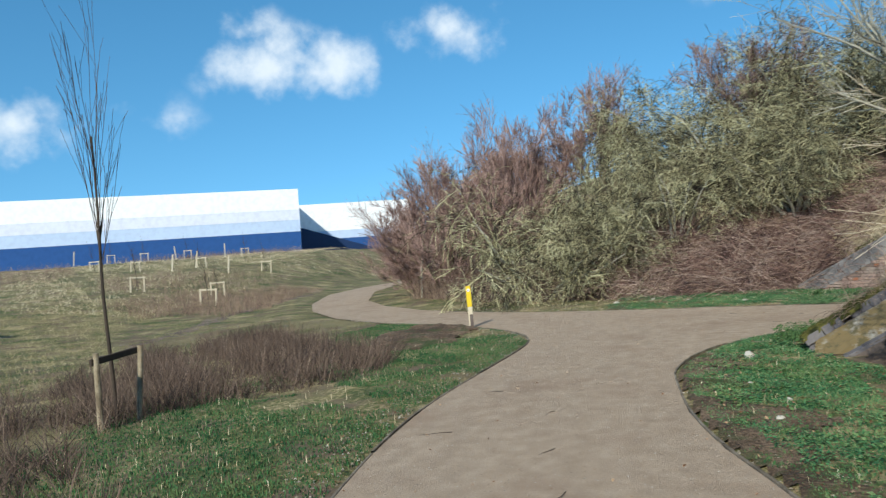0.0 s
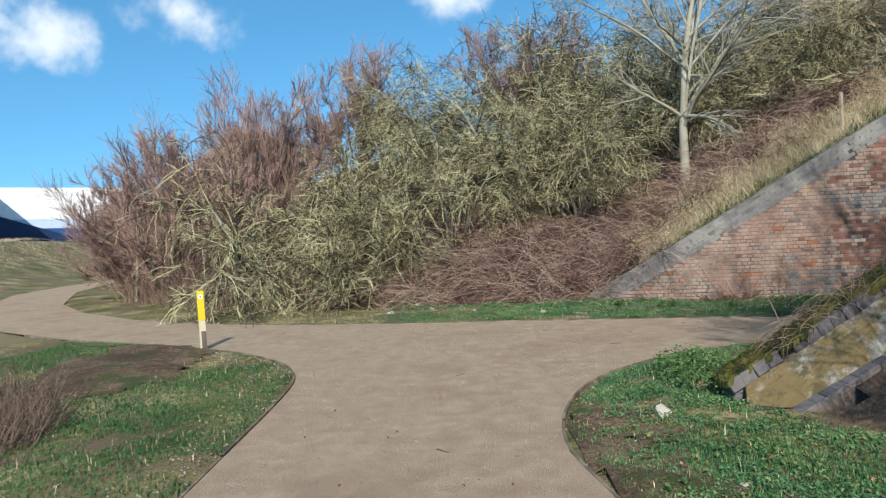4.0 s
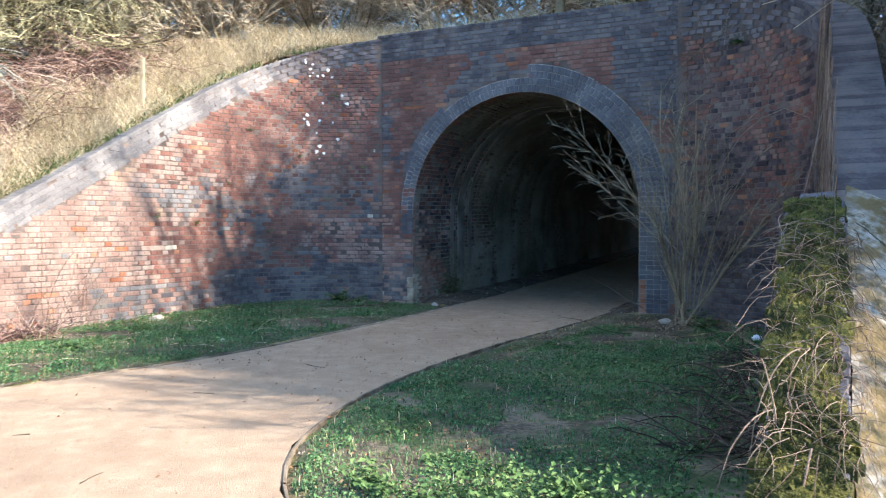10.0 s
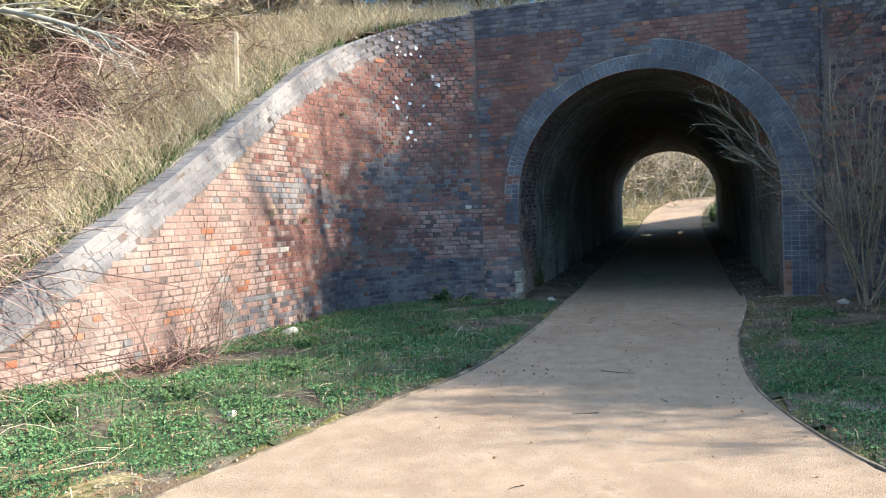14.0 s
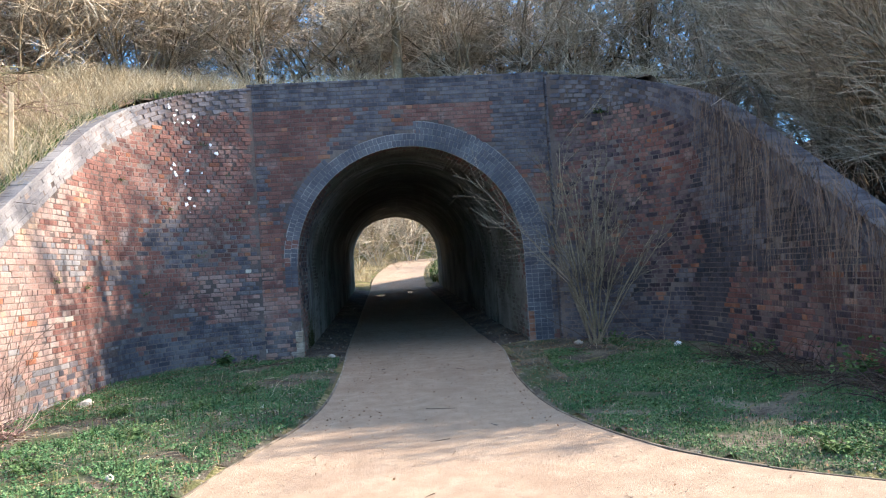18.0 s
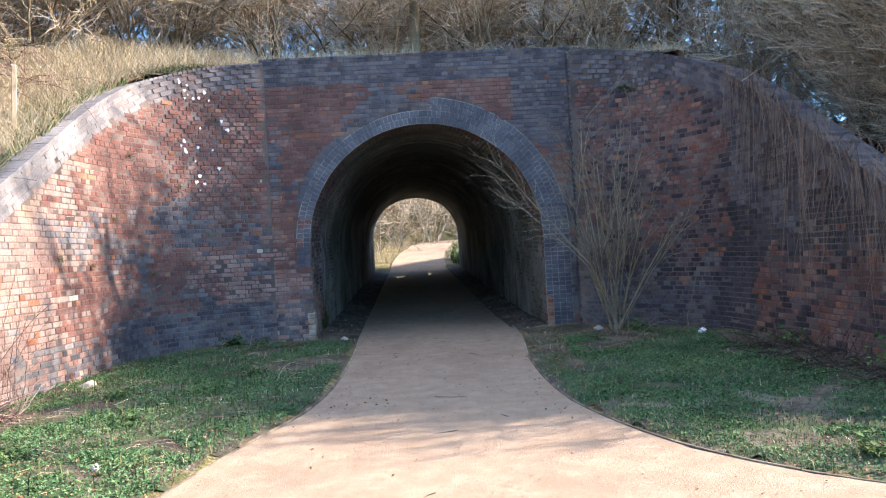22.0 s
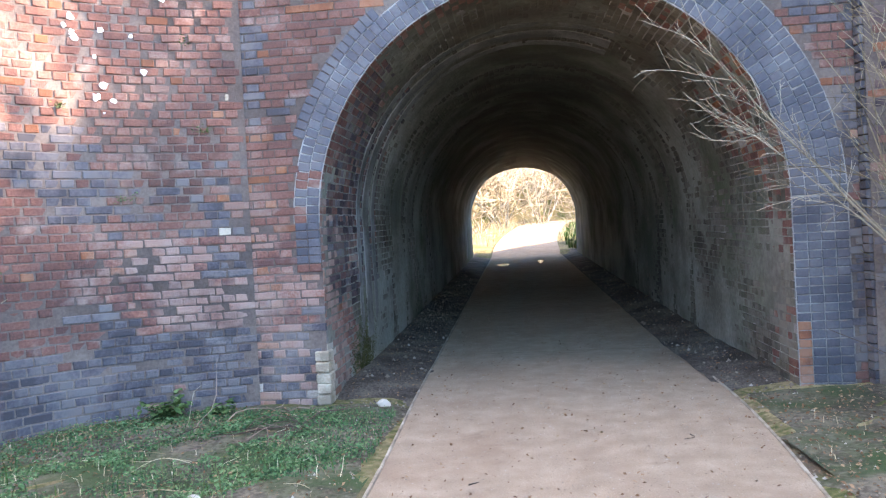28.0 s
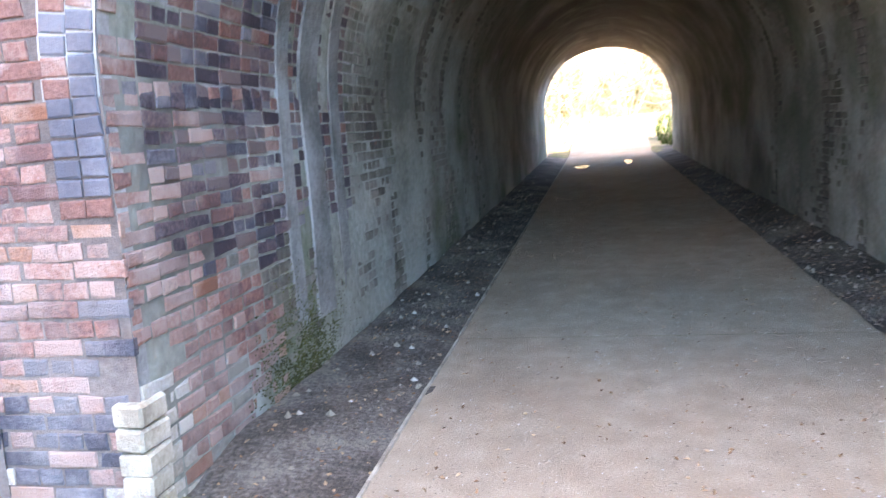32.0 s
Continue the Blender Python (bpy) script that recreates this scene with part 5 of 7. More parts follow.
place_all([lambda q=q: make_bush("far_bush", ("ash_bark", "pale_twig"), "bare sunlit bush beyond the far end of the tunnel", "bush", "bushes beyond the tunnel", seed=q, h=5.0, spread=0.5, droop=0.04, stems=9, m=(6, 7, 4), up=0.2, thin=0.007) for q in (141,)],
          [(-7, 58, 1.0), (-3, 60, 1.0), (1, 57, 1.1), (5, 59, 1.0), (9, 58, 1.1), (13, 56, 1.0), (-10, 55, 1.0), (3, 64, 1.1), (7, 65, 1.1), (-1, 66, 1.1), (11, 63, 1.1), (-5, 65, 1.1), (15, 61, 1.0), (-3.4, 33, 0.8), (-2.4, 37, 1.0), (5.6, 32, 0.6), (7.5, 36, 0.9), (-5.5, 38, 1.3), (-1.0, 43, 1.4), (1.5, 46, 1.6), (4.2, 50, 1.7), (-4.5, 47, 1.6), (7.2, 53, 1.7), (0.5, 52, 1.8), (9.5, 44, 1.3), (-2.5, 55, 1.9), (10.5, 50, 1.6)], 5)


def ash_tree(x, y):
    rng = np.random.default_rng(51)
    ob = thing("ash_tree", "pale-barked bare ash tree with long spreading limbs", "tree", at=(x, y, float(land(x, y)) - 0.1))
    P, R = shoots(rng, np.array([[0, 0, 0.0]]), np.array([[0.02, 0.03, 1.0]]), [6.5], [0.13], 9, 0, 0.05, 0.25)
    piece("trunk", *tubes(P, R, 8), M["ash_bark"], ob, smooth=True)
    P1, R1 = fork(rng, P, R, 26, 7, 0.58, 0.75, 0.02, 0.08, 0.22, 0.5, 0.25)
    [piece("limb", *tubes(P1[i : i + 1], R1[i : i + 1], 5), M["ash_bark"], ob, smooth=True) for i in range(len(P1))]
    P2, R2 = fork(rng, P1, R1, 9, 5, 0.42, 0.5, 0.01, 0.1, 0.2, 0.55, 0.1)
    P3, R3 = fork(rng, P2, R2, 6, 3, 0.45, 0.5, 0.0, 0.15, 0.2, 0.6, 0.1)
    piece("crown", *join([tubes(P2, np.maximum(R2, 0.006), 4), tubes(P3, np.maximum(R3, 0.004), 3)]), M["ash_bark"], ob)


ash_tree(-7.7, -5.9)


def birch(x, y, h, seed):
    rng = np.random.default_rng(seed)
    ob = thing("birch_tree", "slender silver birch with pale trunk and fine reddish twigs", "tree", "birches", at=(x, y, float(land(x, y)) - 0.1))
    P, R = shoots(rng, np.array([[0, 0, 0.0]]), np.array([[0.01, 0.01, 1.0]]), [h], [0.06], 9, 0, 0.014, 0.15)
    piece("trunk", *tubes(P, R, 7), M["ash_bark"], ob, smooth=True)
    P1, R1 = fork(rng, P, R, 40, 4, 0.22, 0.5, -0.02, 0.1, 0.3, 0.5, 0.5)
    P2, R2 = fork(rng, P1, R1, 8, 3, 0.5, 0.5, 0.05, 0.15, 0.2, 0.6, 0.1)
    piece("crown", *join([tubes(P1, np.maximum(R1, 0.006), 3), tubes(P2, np.maximum(R2, 0.004), 3)]), M["red_twig"], ob)


birch(-11.6, -20.3, 4.9, 61)
birch(-31.5, -29.6, 4.0, 62)
birch(-12.4, -21.6, 3.9, 63)


def trunk_post(x, y, h, r, seed):
    """A bare tree stem standing on the embankment."""
    rng = np.random.default_rng(seed)
    ob = thing("tree", "grey bare tree stem on the railway embankment", "tree", "trees above the tunnel", at=(x, y, float(land(x, y)) - 0.1))
    P, R = shoots(rng, np.array([[0, 0, 0.0]]), np.array([[0.03, 0.0, 1.0]]), [h], [r], 8, 0, 0.03, 0.6)
    piece("trunk", *tubes(P, R, 8), M["brown_twig"], ob, smooth=True)
    P1, R1 = fork(rng, P, R, 14, 5, 0.35, 0.7, 0.0, 0.12, 0.35, 0.3, 0.3)
    P2, R2 = fork(rng, P1, R1, 8, 3, 0.5, 0.6, 0.0, 0.15, 0.2, 0.6, 0.1)
    piece("crown", *join([tubes(P1, R1, 4), tubes(P2, np.maximum(R2, 0.005), 3)]), M["dark_twig"], ob)


# The last two trees are unseen, added to dapple the west wall and path.
for q, (x, y, h, r) in enumerate(((0.05, 2.2, 6.5, 0.11), (5.3, 2.1, 6.5, 0.09), (-3.3, 5.4, 7, 0.1), (2.7, 4.6, 7, 0.08), (-8.4, 5.2, 7.5, 0.1), (-1.6, 7.6, 8, 0.1), (7.8, 3.0, 6.5, 0.08), (9.2, -5.6, 7.6, 0.09), (8.6, -6.7, 6.4, 0.08))):
    trunk_post(x, y, h, r, 70 + q)


def rooted(rng, n, x0, x1, y0, y1, ok):
    """n random ground points in a box that satisfy ok(x, y)."""
    got = []
    total = 0
    while total < n:
        x, y = rng.uniform(x0, x1, 2 * n), rng.uniform(y0, y1, 2 * n)
        k = ok(x, y)
        got.append(np.stack([x[k], y[k]], -1))
        total += k.sum()
        if len(got) > 40:
            break
    p = np.concatenate(got)[:n]
    x, y = p.T
    z = land(x, y)
    if x0 >= -2.1 and x1 <= 2.2 and y1 > 3:  # under the vault
        z = np.where(y > 0, np.where(gap(x, y) > 0, strip_height(x, y), floor_rise(y) + 0.002), ground_height(x, y))
    z = np.where((gap(x, y) <= 0) & (z < 1.0), floor_rise(y) + 0.002, z)
    return np.stack([x, y, z], -1)


def canes(name, n, box, seed, label, length=(0.8, 2.0), droop=0.22, mat="bramble", ok=None, r=0.006, spread=0.9, points=7, category="brambles"):
    rng = np.random.default_rng(seed)
    ok = ok or (lambda x, y: np.ones(x.shape, bool))
    st = rooted(rng, n, *box, ok)
    n = len(st)
    a = rng.uniform(0, 2 * np.pi, n)
    d = np.stack([spread * np.cos(a), spread * np.sin(a), rng.uniform(0.35, 1.2, n)], -1)
    P, R = shoots(rng, st, d, rng.uniform(*length, n), r * rng.uniform(0.6, 1.4, n), points, droop * rng.uniform(0.6, 1.5, n), 0.18, 0.45)
    g = land(P[..., 0], P[..., 1]) + 0.02
    P[..., 2] = np.maximum(P[..., 2], g)
    return tagged(piece(name, *tubes(P, R, 3), M[mat]), label, category, kind="stuff")


west_slope = lambda x, y: ((off_yard(x, y) > 1.5 + 0.3 * np.sin(4 * y)) | (y < -6.8)) & (west_of_toe(x, y) > 0.1) & (x < -5.1 - 0.12 * (y + 8) * (y < -8))
for q, (box, n) in enumerate((((-8.2, -5.4, -10.4, -7.6), 1700), ((-8.2, -5.3, -7.6, -4.8), 1500), ((-8.6, -5.4, -13.2, -10.4), 1300), ((-8.6, -5.6, -4.8, -1.6), 900), ((-10.0, -6.0, -17.5, -13.2), 500))):
    canes("bramble_thicket", n, box, 80 + q, "tangled leafless reddish-brown bramble canes on the bank", ok=west_slope)
canes("bramble_thicket", 600, (5.7, 8.5, -8.2, -1.0), 88, "dry pale bramble canes on the bank behind the wall", length=(0.3, 0.9), ok=lambda x, y: east_of_toe(x, y) > 0.2, mat="dead_stalk")
canes("dead_bracken", 160, (-4.75, -4.3, -6.6, -5.6), 89, "rusty dead bracken at the foot of the wall", length=(0.25, 0.55), droop=0.12, mat="bramble", category="bracken")
canes("cut_bramble", 420, (3.9, 4.72, -7.6, -3.6), 90, "dark bramble heap at the foot of the wall", length=(0.3, 0.8), mat="weed_stalk", category="brambles")


def stalks(name, n, box, seed, label, h=(0.25, 0.65), r=0.006, mat="dead_grass", ok=None, lean=0.35, category="dead grass"):
    rng = np.random.default_rng(seed)
    st = rooted(rng, n, *box, ok or (lambda x, y: np.ones(x.shape, bool)))
    n = len(st)
    d = np.concatenate([lean * rng.normal(size=(n, 2)), np.ones((n, 1))], -1)
    P, R = shoots(rng, st - [0, 0, 0.03], d, rng.uniform(*h, n), r * rng.uniform(0.6, 1.5, n), 4, 0.06, 0.12, 0.3)
    return tagged(piece(name, *tubes(P, R, 3), M[mat]), label, category, kind="stuff")


behind_wall = lambda x, y: (off_yard(x, y) > 0.34) & (off_yard(x, y) < 2.2 + 0.6 * np.sin(3 * y))
stalks("dead_grass", 17000, (-7.6, -2.9, -7.6, 2.0), 91, "straw-coloured dead grass along the wall top", h=(0.15, 0.5), lean=0.5, r=0.0045, ok=behind_wall)
stalks("dead_grass", 7000, (2.9, 7.0, -8.2, 1.0), 92, "dead grass and litter along the east wall top", h=(0.1, 0.32), r=0.004, lean=0.7, ok=behind_wall)
stalks("dead_grass", 1500, (-2.9, 2.9, 0.35, 1.6), 93, "dead grass behind the parapet", h=(0.15, 0.45))
meadow = lambda x, y: (left_side(x, y) > 0) & (gap(x, y) > 2.4 + 0.8 * np.sin(x * 0.9) - 0.9 * np.clip((x - 10) / 2, 0, 1)) & (gap(x, y) < 6.5) & (wobble(x, y, 1.6, 0.7) + 0.5 * wobble(x, y, 5.0, 2.0) > -0.25)
stalks("dead_weeds", 24000, (0.0, 16, -21, -12.4), 94, "stand of brown dead weed stalks in the ditch", h=(0.15, 0.55), r=0.004, lean=0.55, mat="weed_stalk", ok=meadow, category="dead weeds")
stalks("dead_grass", 1500, (1.0, 16, -20, -12.4), 101, "thin straw stalks among the dead weeds in the ditch", h=(0.2, 0.6), r=0.003, lean=0.35, mat="dead_stalk", ok=meadow)
field = lambda x, y: (left_side(x, y) > 0) & (gap(x, y) > 6)
tussocks = lambda x, y: field(x, y) & (wobble(x, y, 0.25, 1.0) + 0.5 * wobble(x, y, 1.1, 3.0) + 0.7 * wobble(x, y, 6.0, 5.0) > -0.25)
stalks("field_grass", 36000, (-22, 14, -38, -18.5), 95, "pale tussocky rough grass of the field", h=(0.05, 0.17), r=0.0042, lean=0.9, ok=tussocks, mat="field_blade")
stalks("field_weeds", 6000, (-26, -5, -37, -22), 102, "drift of pinkish-brown dead weeds beside the path bend", h=(0.15, 0.55), r=0.006, mat="dead_stalk", ok=lambda x, y: (left_side(x, y) > 0) & (gap(x, y) > 1.6) & (gap(x, y) < 9) & (x < -9 + 3 * wobble(x, y, 0.8)), category="dead weeds")
stalks("field_grass", 22000, (-60, -8, -66, -28), 99, "pale tussocky rough grass of the far field", h=(0.08, 0.26), r=0.009, lean=0.8, ok=tussocks)
stalks("field_weeds", 6000, (-60, -16, -66, -30), 96, "drift of reddish-brown dead weeds on the field", h=(0.2, 0.8), r=0.009, mat="dead_stalk", ok=lambda x, y: field(x, y) & (np.sin(x * 0.21) + np.cos(y * 0.19) > 0.1), category="dead weeds")
stalks("reeds", 1600, (-12.5, -6.0, -22, -15.2), 97, "pale dead stalks under the shrubs by the path", h=(0.5, 1.3), r=0.006, mat="dead_stalk", lean=0.2, ok=lambda x, y: (np.abs(west_of_toe(x, y)) < 0.9))


def blades(name, n, box, seed, label, ok, h=(0.04, 0.12), w=0.006, mat="grass"):
    """Bent grass blades, two quads each."""
    rng = np.random.default_rng(seed)
    st = rooted(rng, n, *box, ok)
    n = len(st)
    a = rng.uniform(0, 2 * np.pi, n)
    side = np.stack([np.cos(a), np.sin(a), 0 * a], -1)
    lean = np.stack([-np.sin(a), np.cos(a), 0 * a], -1)
    hh = rng.uniform(*h, n)[:, None]
    ww = w * rng.uniform(0.6, 1.5, n)[:, None]
    bend = rng.uniform(0.1, 0.9, n)[:, None]
    up = np.array([[0, 0, 1.0]])
    b = st - up * 0.01
    m = st + up * hh * 0.6 + lean * hh * 0.25 * bend
    t = st + up * hh * (1 - 0.35 * bend) + lean * hh * 0.8 * bend
    V = np.stack([b - side * ww, b + side * ww, m + side * ww * 0.8, m - side * ww * 0.8, t + side * ww * 0.15, t - side * ww * 0.15], 1).reshape(-1, 3)
    i = np.arange(n)[:, None] * 6
    F = np.concatenate([i + np.array([[0, 1, 2, 3]]), i + np.array([[3, 2, 4, 5]])])
    return tagged(piece(name, V, F, M[mat]), label, "grass", kind="stuff")


def patchy(x, y, s=1.1, t=-0.15):
    return wobble(x, y, s, 4.0) + 0.4 * wobble(x, y, s * 3.1, 1.0) > t


in_yard = lambda x, y: (off_yard(x, y) < -0.05) | ((y < -8) & (np.abs(x) < 5))
verge_w = lambda x, y: (gap(x, y) > 0.1) & (in_yard(x, y) | (west_of_toe(x, y) < 0.3)) & (x < -1.2) & patchy(x, y, 1.1, -0.4)
verge_e = lambda x, y: (gap(x, y) > 0.08) & (x > 1.1) & (east_of_toe(x, y) < 0.1) & (right_side(x, y) > 0) & patchy(x, y, 1.3, -0.35) & (gap(x, y) > 0.12 + 0.45 * (y > -5) + 1.2 * (y > -1.8)) & ((y < -8.9) | (x < 4.6))
verge_s = lambda x, y: (gap(x, y) > 0.05) & (left_side(x, y) > 0) & (gap(x, y) < 3.8) & patchy(x, y, 0.9, -0.4)
blades("verge_grass", 40000, (-6.2, -1.2, -12.5, -0.3), 201, "short green grass and weeds on the verge below the wall", verge_w, h=(0.014, 0.045), w=0.003, mat="verge_blade")
blades("verge_grass", 40000, (1.1, 6, -11, -0.6), 202, "short green grass on the verge", verge_e, h=(0.012, 0.036), w=0.003, mat="verge_blade")
blades("verge_grass", 16000, (6, 15, -11, -5), 208, "short green grass on the verge below the bank", verge_e, h=(0.012, 0.03), w=0.004, mat="verge_blade")
mound = lambda x, y: 1 - ((x - 1.3) / 2.5) ** 2 - ((y + 15.75 - 0.12 * (x - 1.3)) / 0.95) ** 2 + 0.5 * wobble(x, y, 2.6, 1.0)
tagged(piece("earth_mound", *sheet(np.arange(-2.2, 4.8, 0.08), np.arange(-17.4, -14.2, 0.08), lambda x, y: ground_height(x, y) - 0.004 + 0.12 * np.sqrt(np.clip(mound(x, y), 0, 1)) * (0.75 + 0.25 * wobble(x, y, 7.0)), lambda x, y, z: (mound(x, y) > 0) & (path_gap(x, y) > 0.25)), M["earth"], smooth=True, kind="structure"), "low patch of turned reddish-brown earth in the grass", "ground")
blades("verge_grass", 80000, (-4, 15, -18, -12.3), 203, "mown green grass on the tongue between the paths", verge_s, h=(0.012, 0.036), w=0.0045, mat="tongue_blade")
blades("verge_straw", 1600, (-6, 15, -19, -12.3), 209, "faded straw blades in the mown grass", lambda x, y: (gap(x, y) > 0.05) & (left_side(x, y) > 0) & (gap(x, y) < 6), h=(0.012, 0.04), w=0.003, mat="field_blade")
blades("verge_tufts", 900, (-5.2, -1.3, -9, -2), 204, "taller grass tufts on the verge", verge_w, h=(0.08, 0.22), w=0.004, mat="grass")
blades("verge_straw", 3000, (-6.5, 14, -18, -1), 205, "straw-coloured dead blades among the grass", lambda x, y: (gap(x, y) > 0.1) & (gap(x, y) < 3) & (west_of_toe(x, y) < 0.2) & (east_of_toe(x, y) < 0.1) & (np.abs(x) > 1.2), h=(0.03, 0.1), w=0.0025, mat="dead_grass")


def leaves(name, n, box, seed, label, ok, size=(0.012, 0.035), lift=0.0, mat="leaf", flat=0.5, category="weeds"):
    """Small folded leaves."""
    rng = np.random.default_rng(seed)
    st = rooted(rng, n, *box, ok)
    n = len(st)
    st = st + np.stack([0 * st[:, 0], 0 * st[:, 0], rng.uniform(0.004, 0.004 + lift, n)], -1)
    a = rng.uniform(0, 2 * np.pi, n)
    f = unit(np.stack([np.cos(a), np.sin(a), flat * rng.normal(size=n)], -1))
    s = unit(np.cross(f, unit(np.array([[0, 0, 1.0]]) + flat * rng.normal(size=(n, 3)))))
    up = np.cross(s, f)
    L = rng.uniform(*size, n)[:, None]
    V = np.stack([st - f * L, st + s * L * 0.6 + up * L * 0.25, st + f * L, st - s * L * 0.6 + up * L * 0.25], 1).reshape(-1, 3)
    i = np.arange(n)[:, None] * 4
    return tagged(piece(name, V, np.concatenate([i + np.array([[0, 1, 2]]), i + np.array([[0, 2, 3]])]), M[mat]), label, category, kind="stuff")


blades("verge_grass", 14000, (1.2, 6.0, -10.8, -5.5), 206, "green grass beside the ruined wall end", lambda x, y: (gap(x, y) > 0.06) & (x < 4.6 + 1.2 * (y < -9.2)) & (right_side(x, y) > 0) & patchy(x, y, 1.7, -0.1), h=(0.015, 0.045), w=0.003, mat="verge_blade")
blades("verge_grass", 14000, (5.5, 14.0, -10.8, -7.0), 207, "green grass on the verge below the bank", lambda x, y: (gap(x, y) > 0.08) & (right_side(x, y) > 0) & (east_of_toe(x, y) < 0.1) & patchy(x, y, 1.4, 0.0), h=(0.012, 0.04), w=0.004, mat="tongue_blade")
edge_earth = lambda x, y: (path_gap(x, y) > 0.05) & (path_gap(x, y) < 0.65 + 0.45 * wobble(x, y, 2.2) + 0.3 * wobble(x, y, 5.0, 2.0))
tagged(piece("verge_earth", *sheet(np.arange(4.8, 14.0, 0.08), np.arange(-11.2, -6.4, 0.08), lambda x, y: ground_height(x, y) + 0.012 + 0.012 * wobble(x, y, 6.0), lambda x, y, z: edge_earth(x, y) & (right_side(x, y) > 0)), M["earth"], smooth=True, kind="structure"), "bare reddish earth along the edge of the path", "ground")
leaves("fallen_leaves", 2200, (1.2, 13.0, -10.8, -1.0), 219, "brown fallen leaves on the grass verge", lambda x, y: (gap(x, y) > 0.06) & (right_side(x, y) > 0) & (east_of_toe(x, y) < 0.1), size=(0.007, 0.02), mat="dead_leaf", category="leaf litter", lift=0.05)
canes("dead_stems", 320, (-5.0, -1.4, -9.5, -0.6), 87, "pale dead stems lying in the verge grass", length=(0.15, 0.6), droop=0.5, mat="dead_grass", r=0.0022, ok=lambda x, y: in_yard(x, y) & (gap(x, y) > 0.2), category="twigs")
leaves("verge_weeds", 50000, (-6.2, -1.2, -13, -0.4), 211, "low green clover and nettle leaves on the verge", verge_w, lift=0.05, size=(0.005, 0.016), mat="verge_blade")
leaves("verge_weeds", 30000, (1.2, 5, -11, -1.2), 222, "carpet of small dark green leaves on the shaded verge", verge_e, lift=0.03, size=(0.005, 0.013), mat="verge_blade")
leaves("verge_weeds", 24000, (4.8, 14, -11.2, -6.5), 223, "carpet of small green leaves on the verge by the path", lambda x, y: (gap(x, y) > 0.3) & (right_side(x, y) > 0) & (east_of_toe(x, y) < 0.1) & patchy(x, y, 2.4, 0.15), lift=0.04, size=(0.006, 0.016), mat="verge_blade")
leaves("clover_patch", 26000, (-6.0, -1.3, -11, -0.6), 224, "bright green clover and chickweed patches on the verge", lambda x, y: verge_w(x, y) & patchy(x, y, 2.1, 0.1), lift=0.05, size=(0.008, 0.02), mat="bright_leaf")
leaves("clover_patch", 16000, (1.4, 5, -10, -1.4), 225, "green clover patches on the shaded verge", lambda x, y: verge_e(x, y) & patchy(x, y, 2.1, 0.0), lift=0.04, size=(0.007, 0.016), mat="bright_leaf")
leaves("verge_weeds", 5500, (1.2, 10, -11, -2.2), 212, "low green weeds on the verge", lambda x, y: verge_e(x, y) & (gap(x, y) > 0.25) & patchy(x, y, 1.9, 0.05), lift=0.06, size=(0.008, 0.024))
by_path = lambda x, y: (gap(x, y) > 0.02) & (gap(x, y) < 0.9)
leaves("fallen_leaves", 5000, (-6, 12, -17, -0.5), 213, "brown fallen leaves and chippings by the path", by_path, size=(0.006, 0.018), mat="dead_leaf", category="leaf litter")
leaves("fallen_leaves", 5000, (-6, -1.3, -12, -0.5), 217, "brown fallen leaves strewn over the verge below the wall", lambda x, y: in_yard(x, y) & (gap(x, y) > 0.1), size=(0.006, 0.019), mat="dead_leaf", category="leaf litter", lift=0.03)
leaves("fallen_leaves", 1800, (-2.0, 2.0, -7, 12), 218, "brown leaf scraps lying on the path by the tunnel", lambda x, y: gap(x, y) <= 0, size=(0.005, 0.018), mat="dead_leaf", category="leaf litter")
leaves("fallen_leaves", 500, (-3.5, 11, -14.5, 2), 214, "brown leaf scraps lying on the path", lambda x, y: gap(x, y) <= 0, size=(0.006, 0.02), mat="dead_leaf", category="leaf litter")
leaves("fallen_leaves", 2200, (-2.0, 2.1, -0.5, 12), 215, "dark leaf litter along the tunnel walls", lambda x, y: (gap(x, y) > 0.02), size=(0.006, 0.018), mat="dead_leaf", category="leaf litter")
leaves("fallen_leaves", 2600, (-5.2, -2.2, -8.0, -0.3), 220, "brown leaf litter gathered at the foot of the wall", lambda x, y: (off_yard(x, y) < -0.02) & (off_yard(x, y) > -0.75), size=(0.007, 0.02), mat="dead_leaf", category="leaf litter", lift=0.04)
leaves("fallen_leaves", 1600, (1.4, 4.6, -6.5, -0.3), 221, "brown leaf litter on bare earth by the tunnel mouth", lambda x, y: (off_yard(x, y) < -0.02) & (gap(x, y) > 0.03) & ((gap(x, y) < 0.7) | (y > -2.2)), size=(0.007, 0.02), mat="dead_leaf", category="leaf litter", lift=0.03)
leaves("nettle_clump", 2600, (2.2, 5.0, -10.2, -8.0), 216, "bright green young nettle clump beside the path", lambda x, y: np.hypot((x - 3.9) / 1.0, (y + 9.05) / 0.55) < 1, size=(0.01, 0.026), lift=0.2, category="nettles")
blades("wall_top_grass", 5000, (4.6, 6.6, -8.2, 0.6), 231, "green mossy grass fringe along the east wall top", lambda x, y: (off_yard(x, y) > 0.36) & (off_yard(x, y) < 0.85 + 0.2 * np.sin(4 * y)) & (x > 3), h=(0.03, 0.12), w=0.006)
blades("wall_top_grass", 7000, (-6.4, -2.9, -7.4, 0.6), 233, "green grass strip behind the west wall top", lambda x, y: (off_yard(x, y) > 0.33) & (off_yard(x, y) < 0.75 + 0.25 * np.sin(2 * y)) & (x < -3), h=(0.06, 0.17), w=0.005)
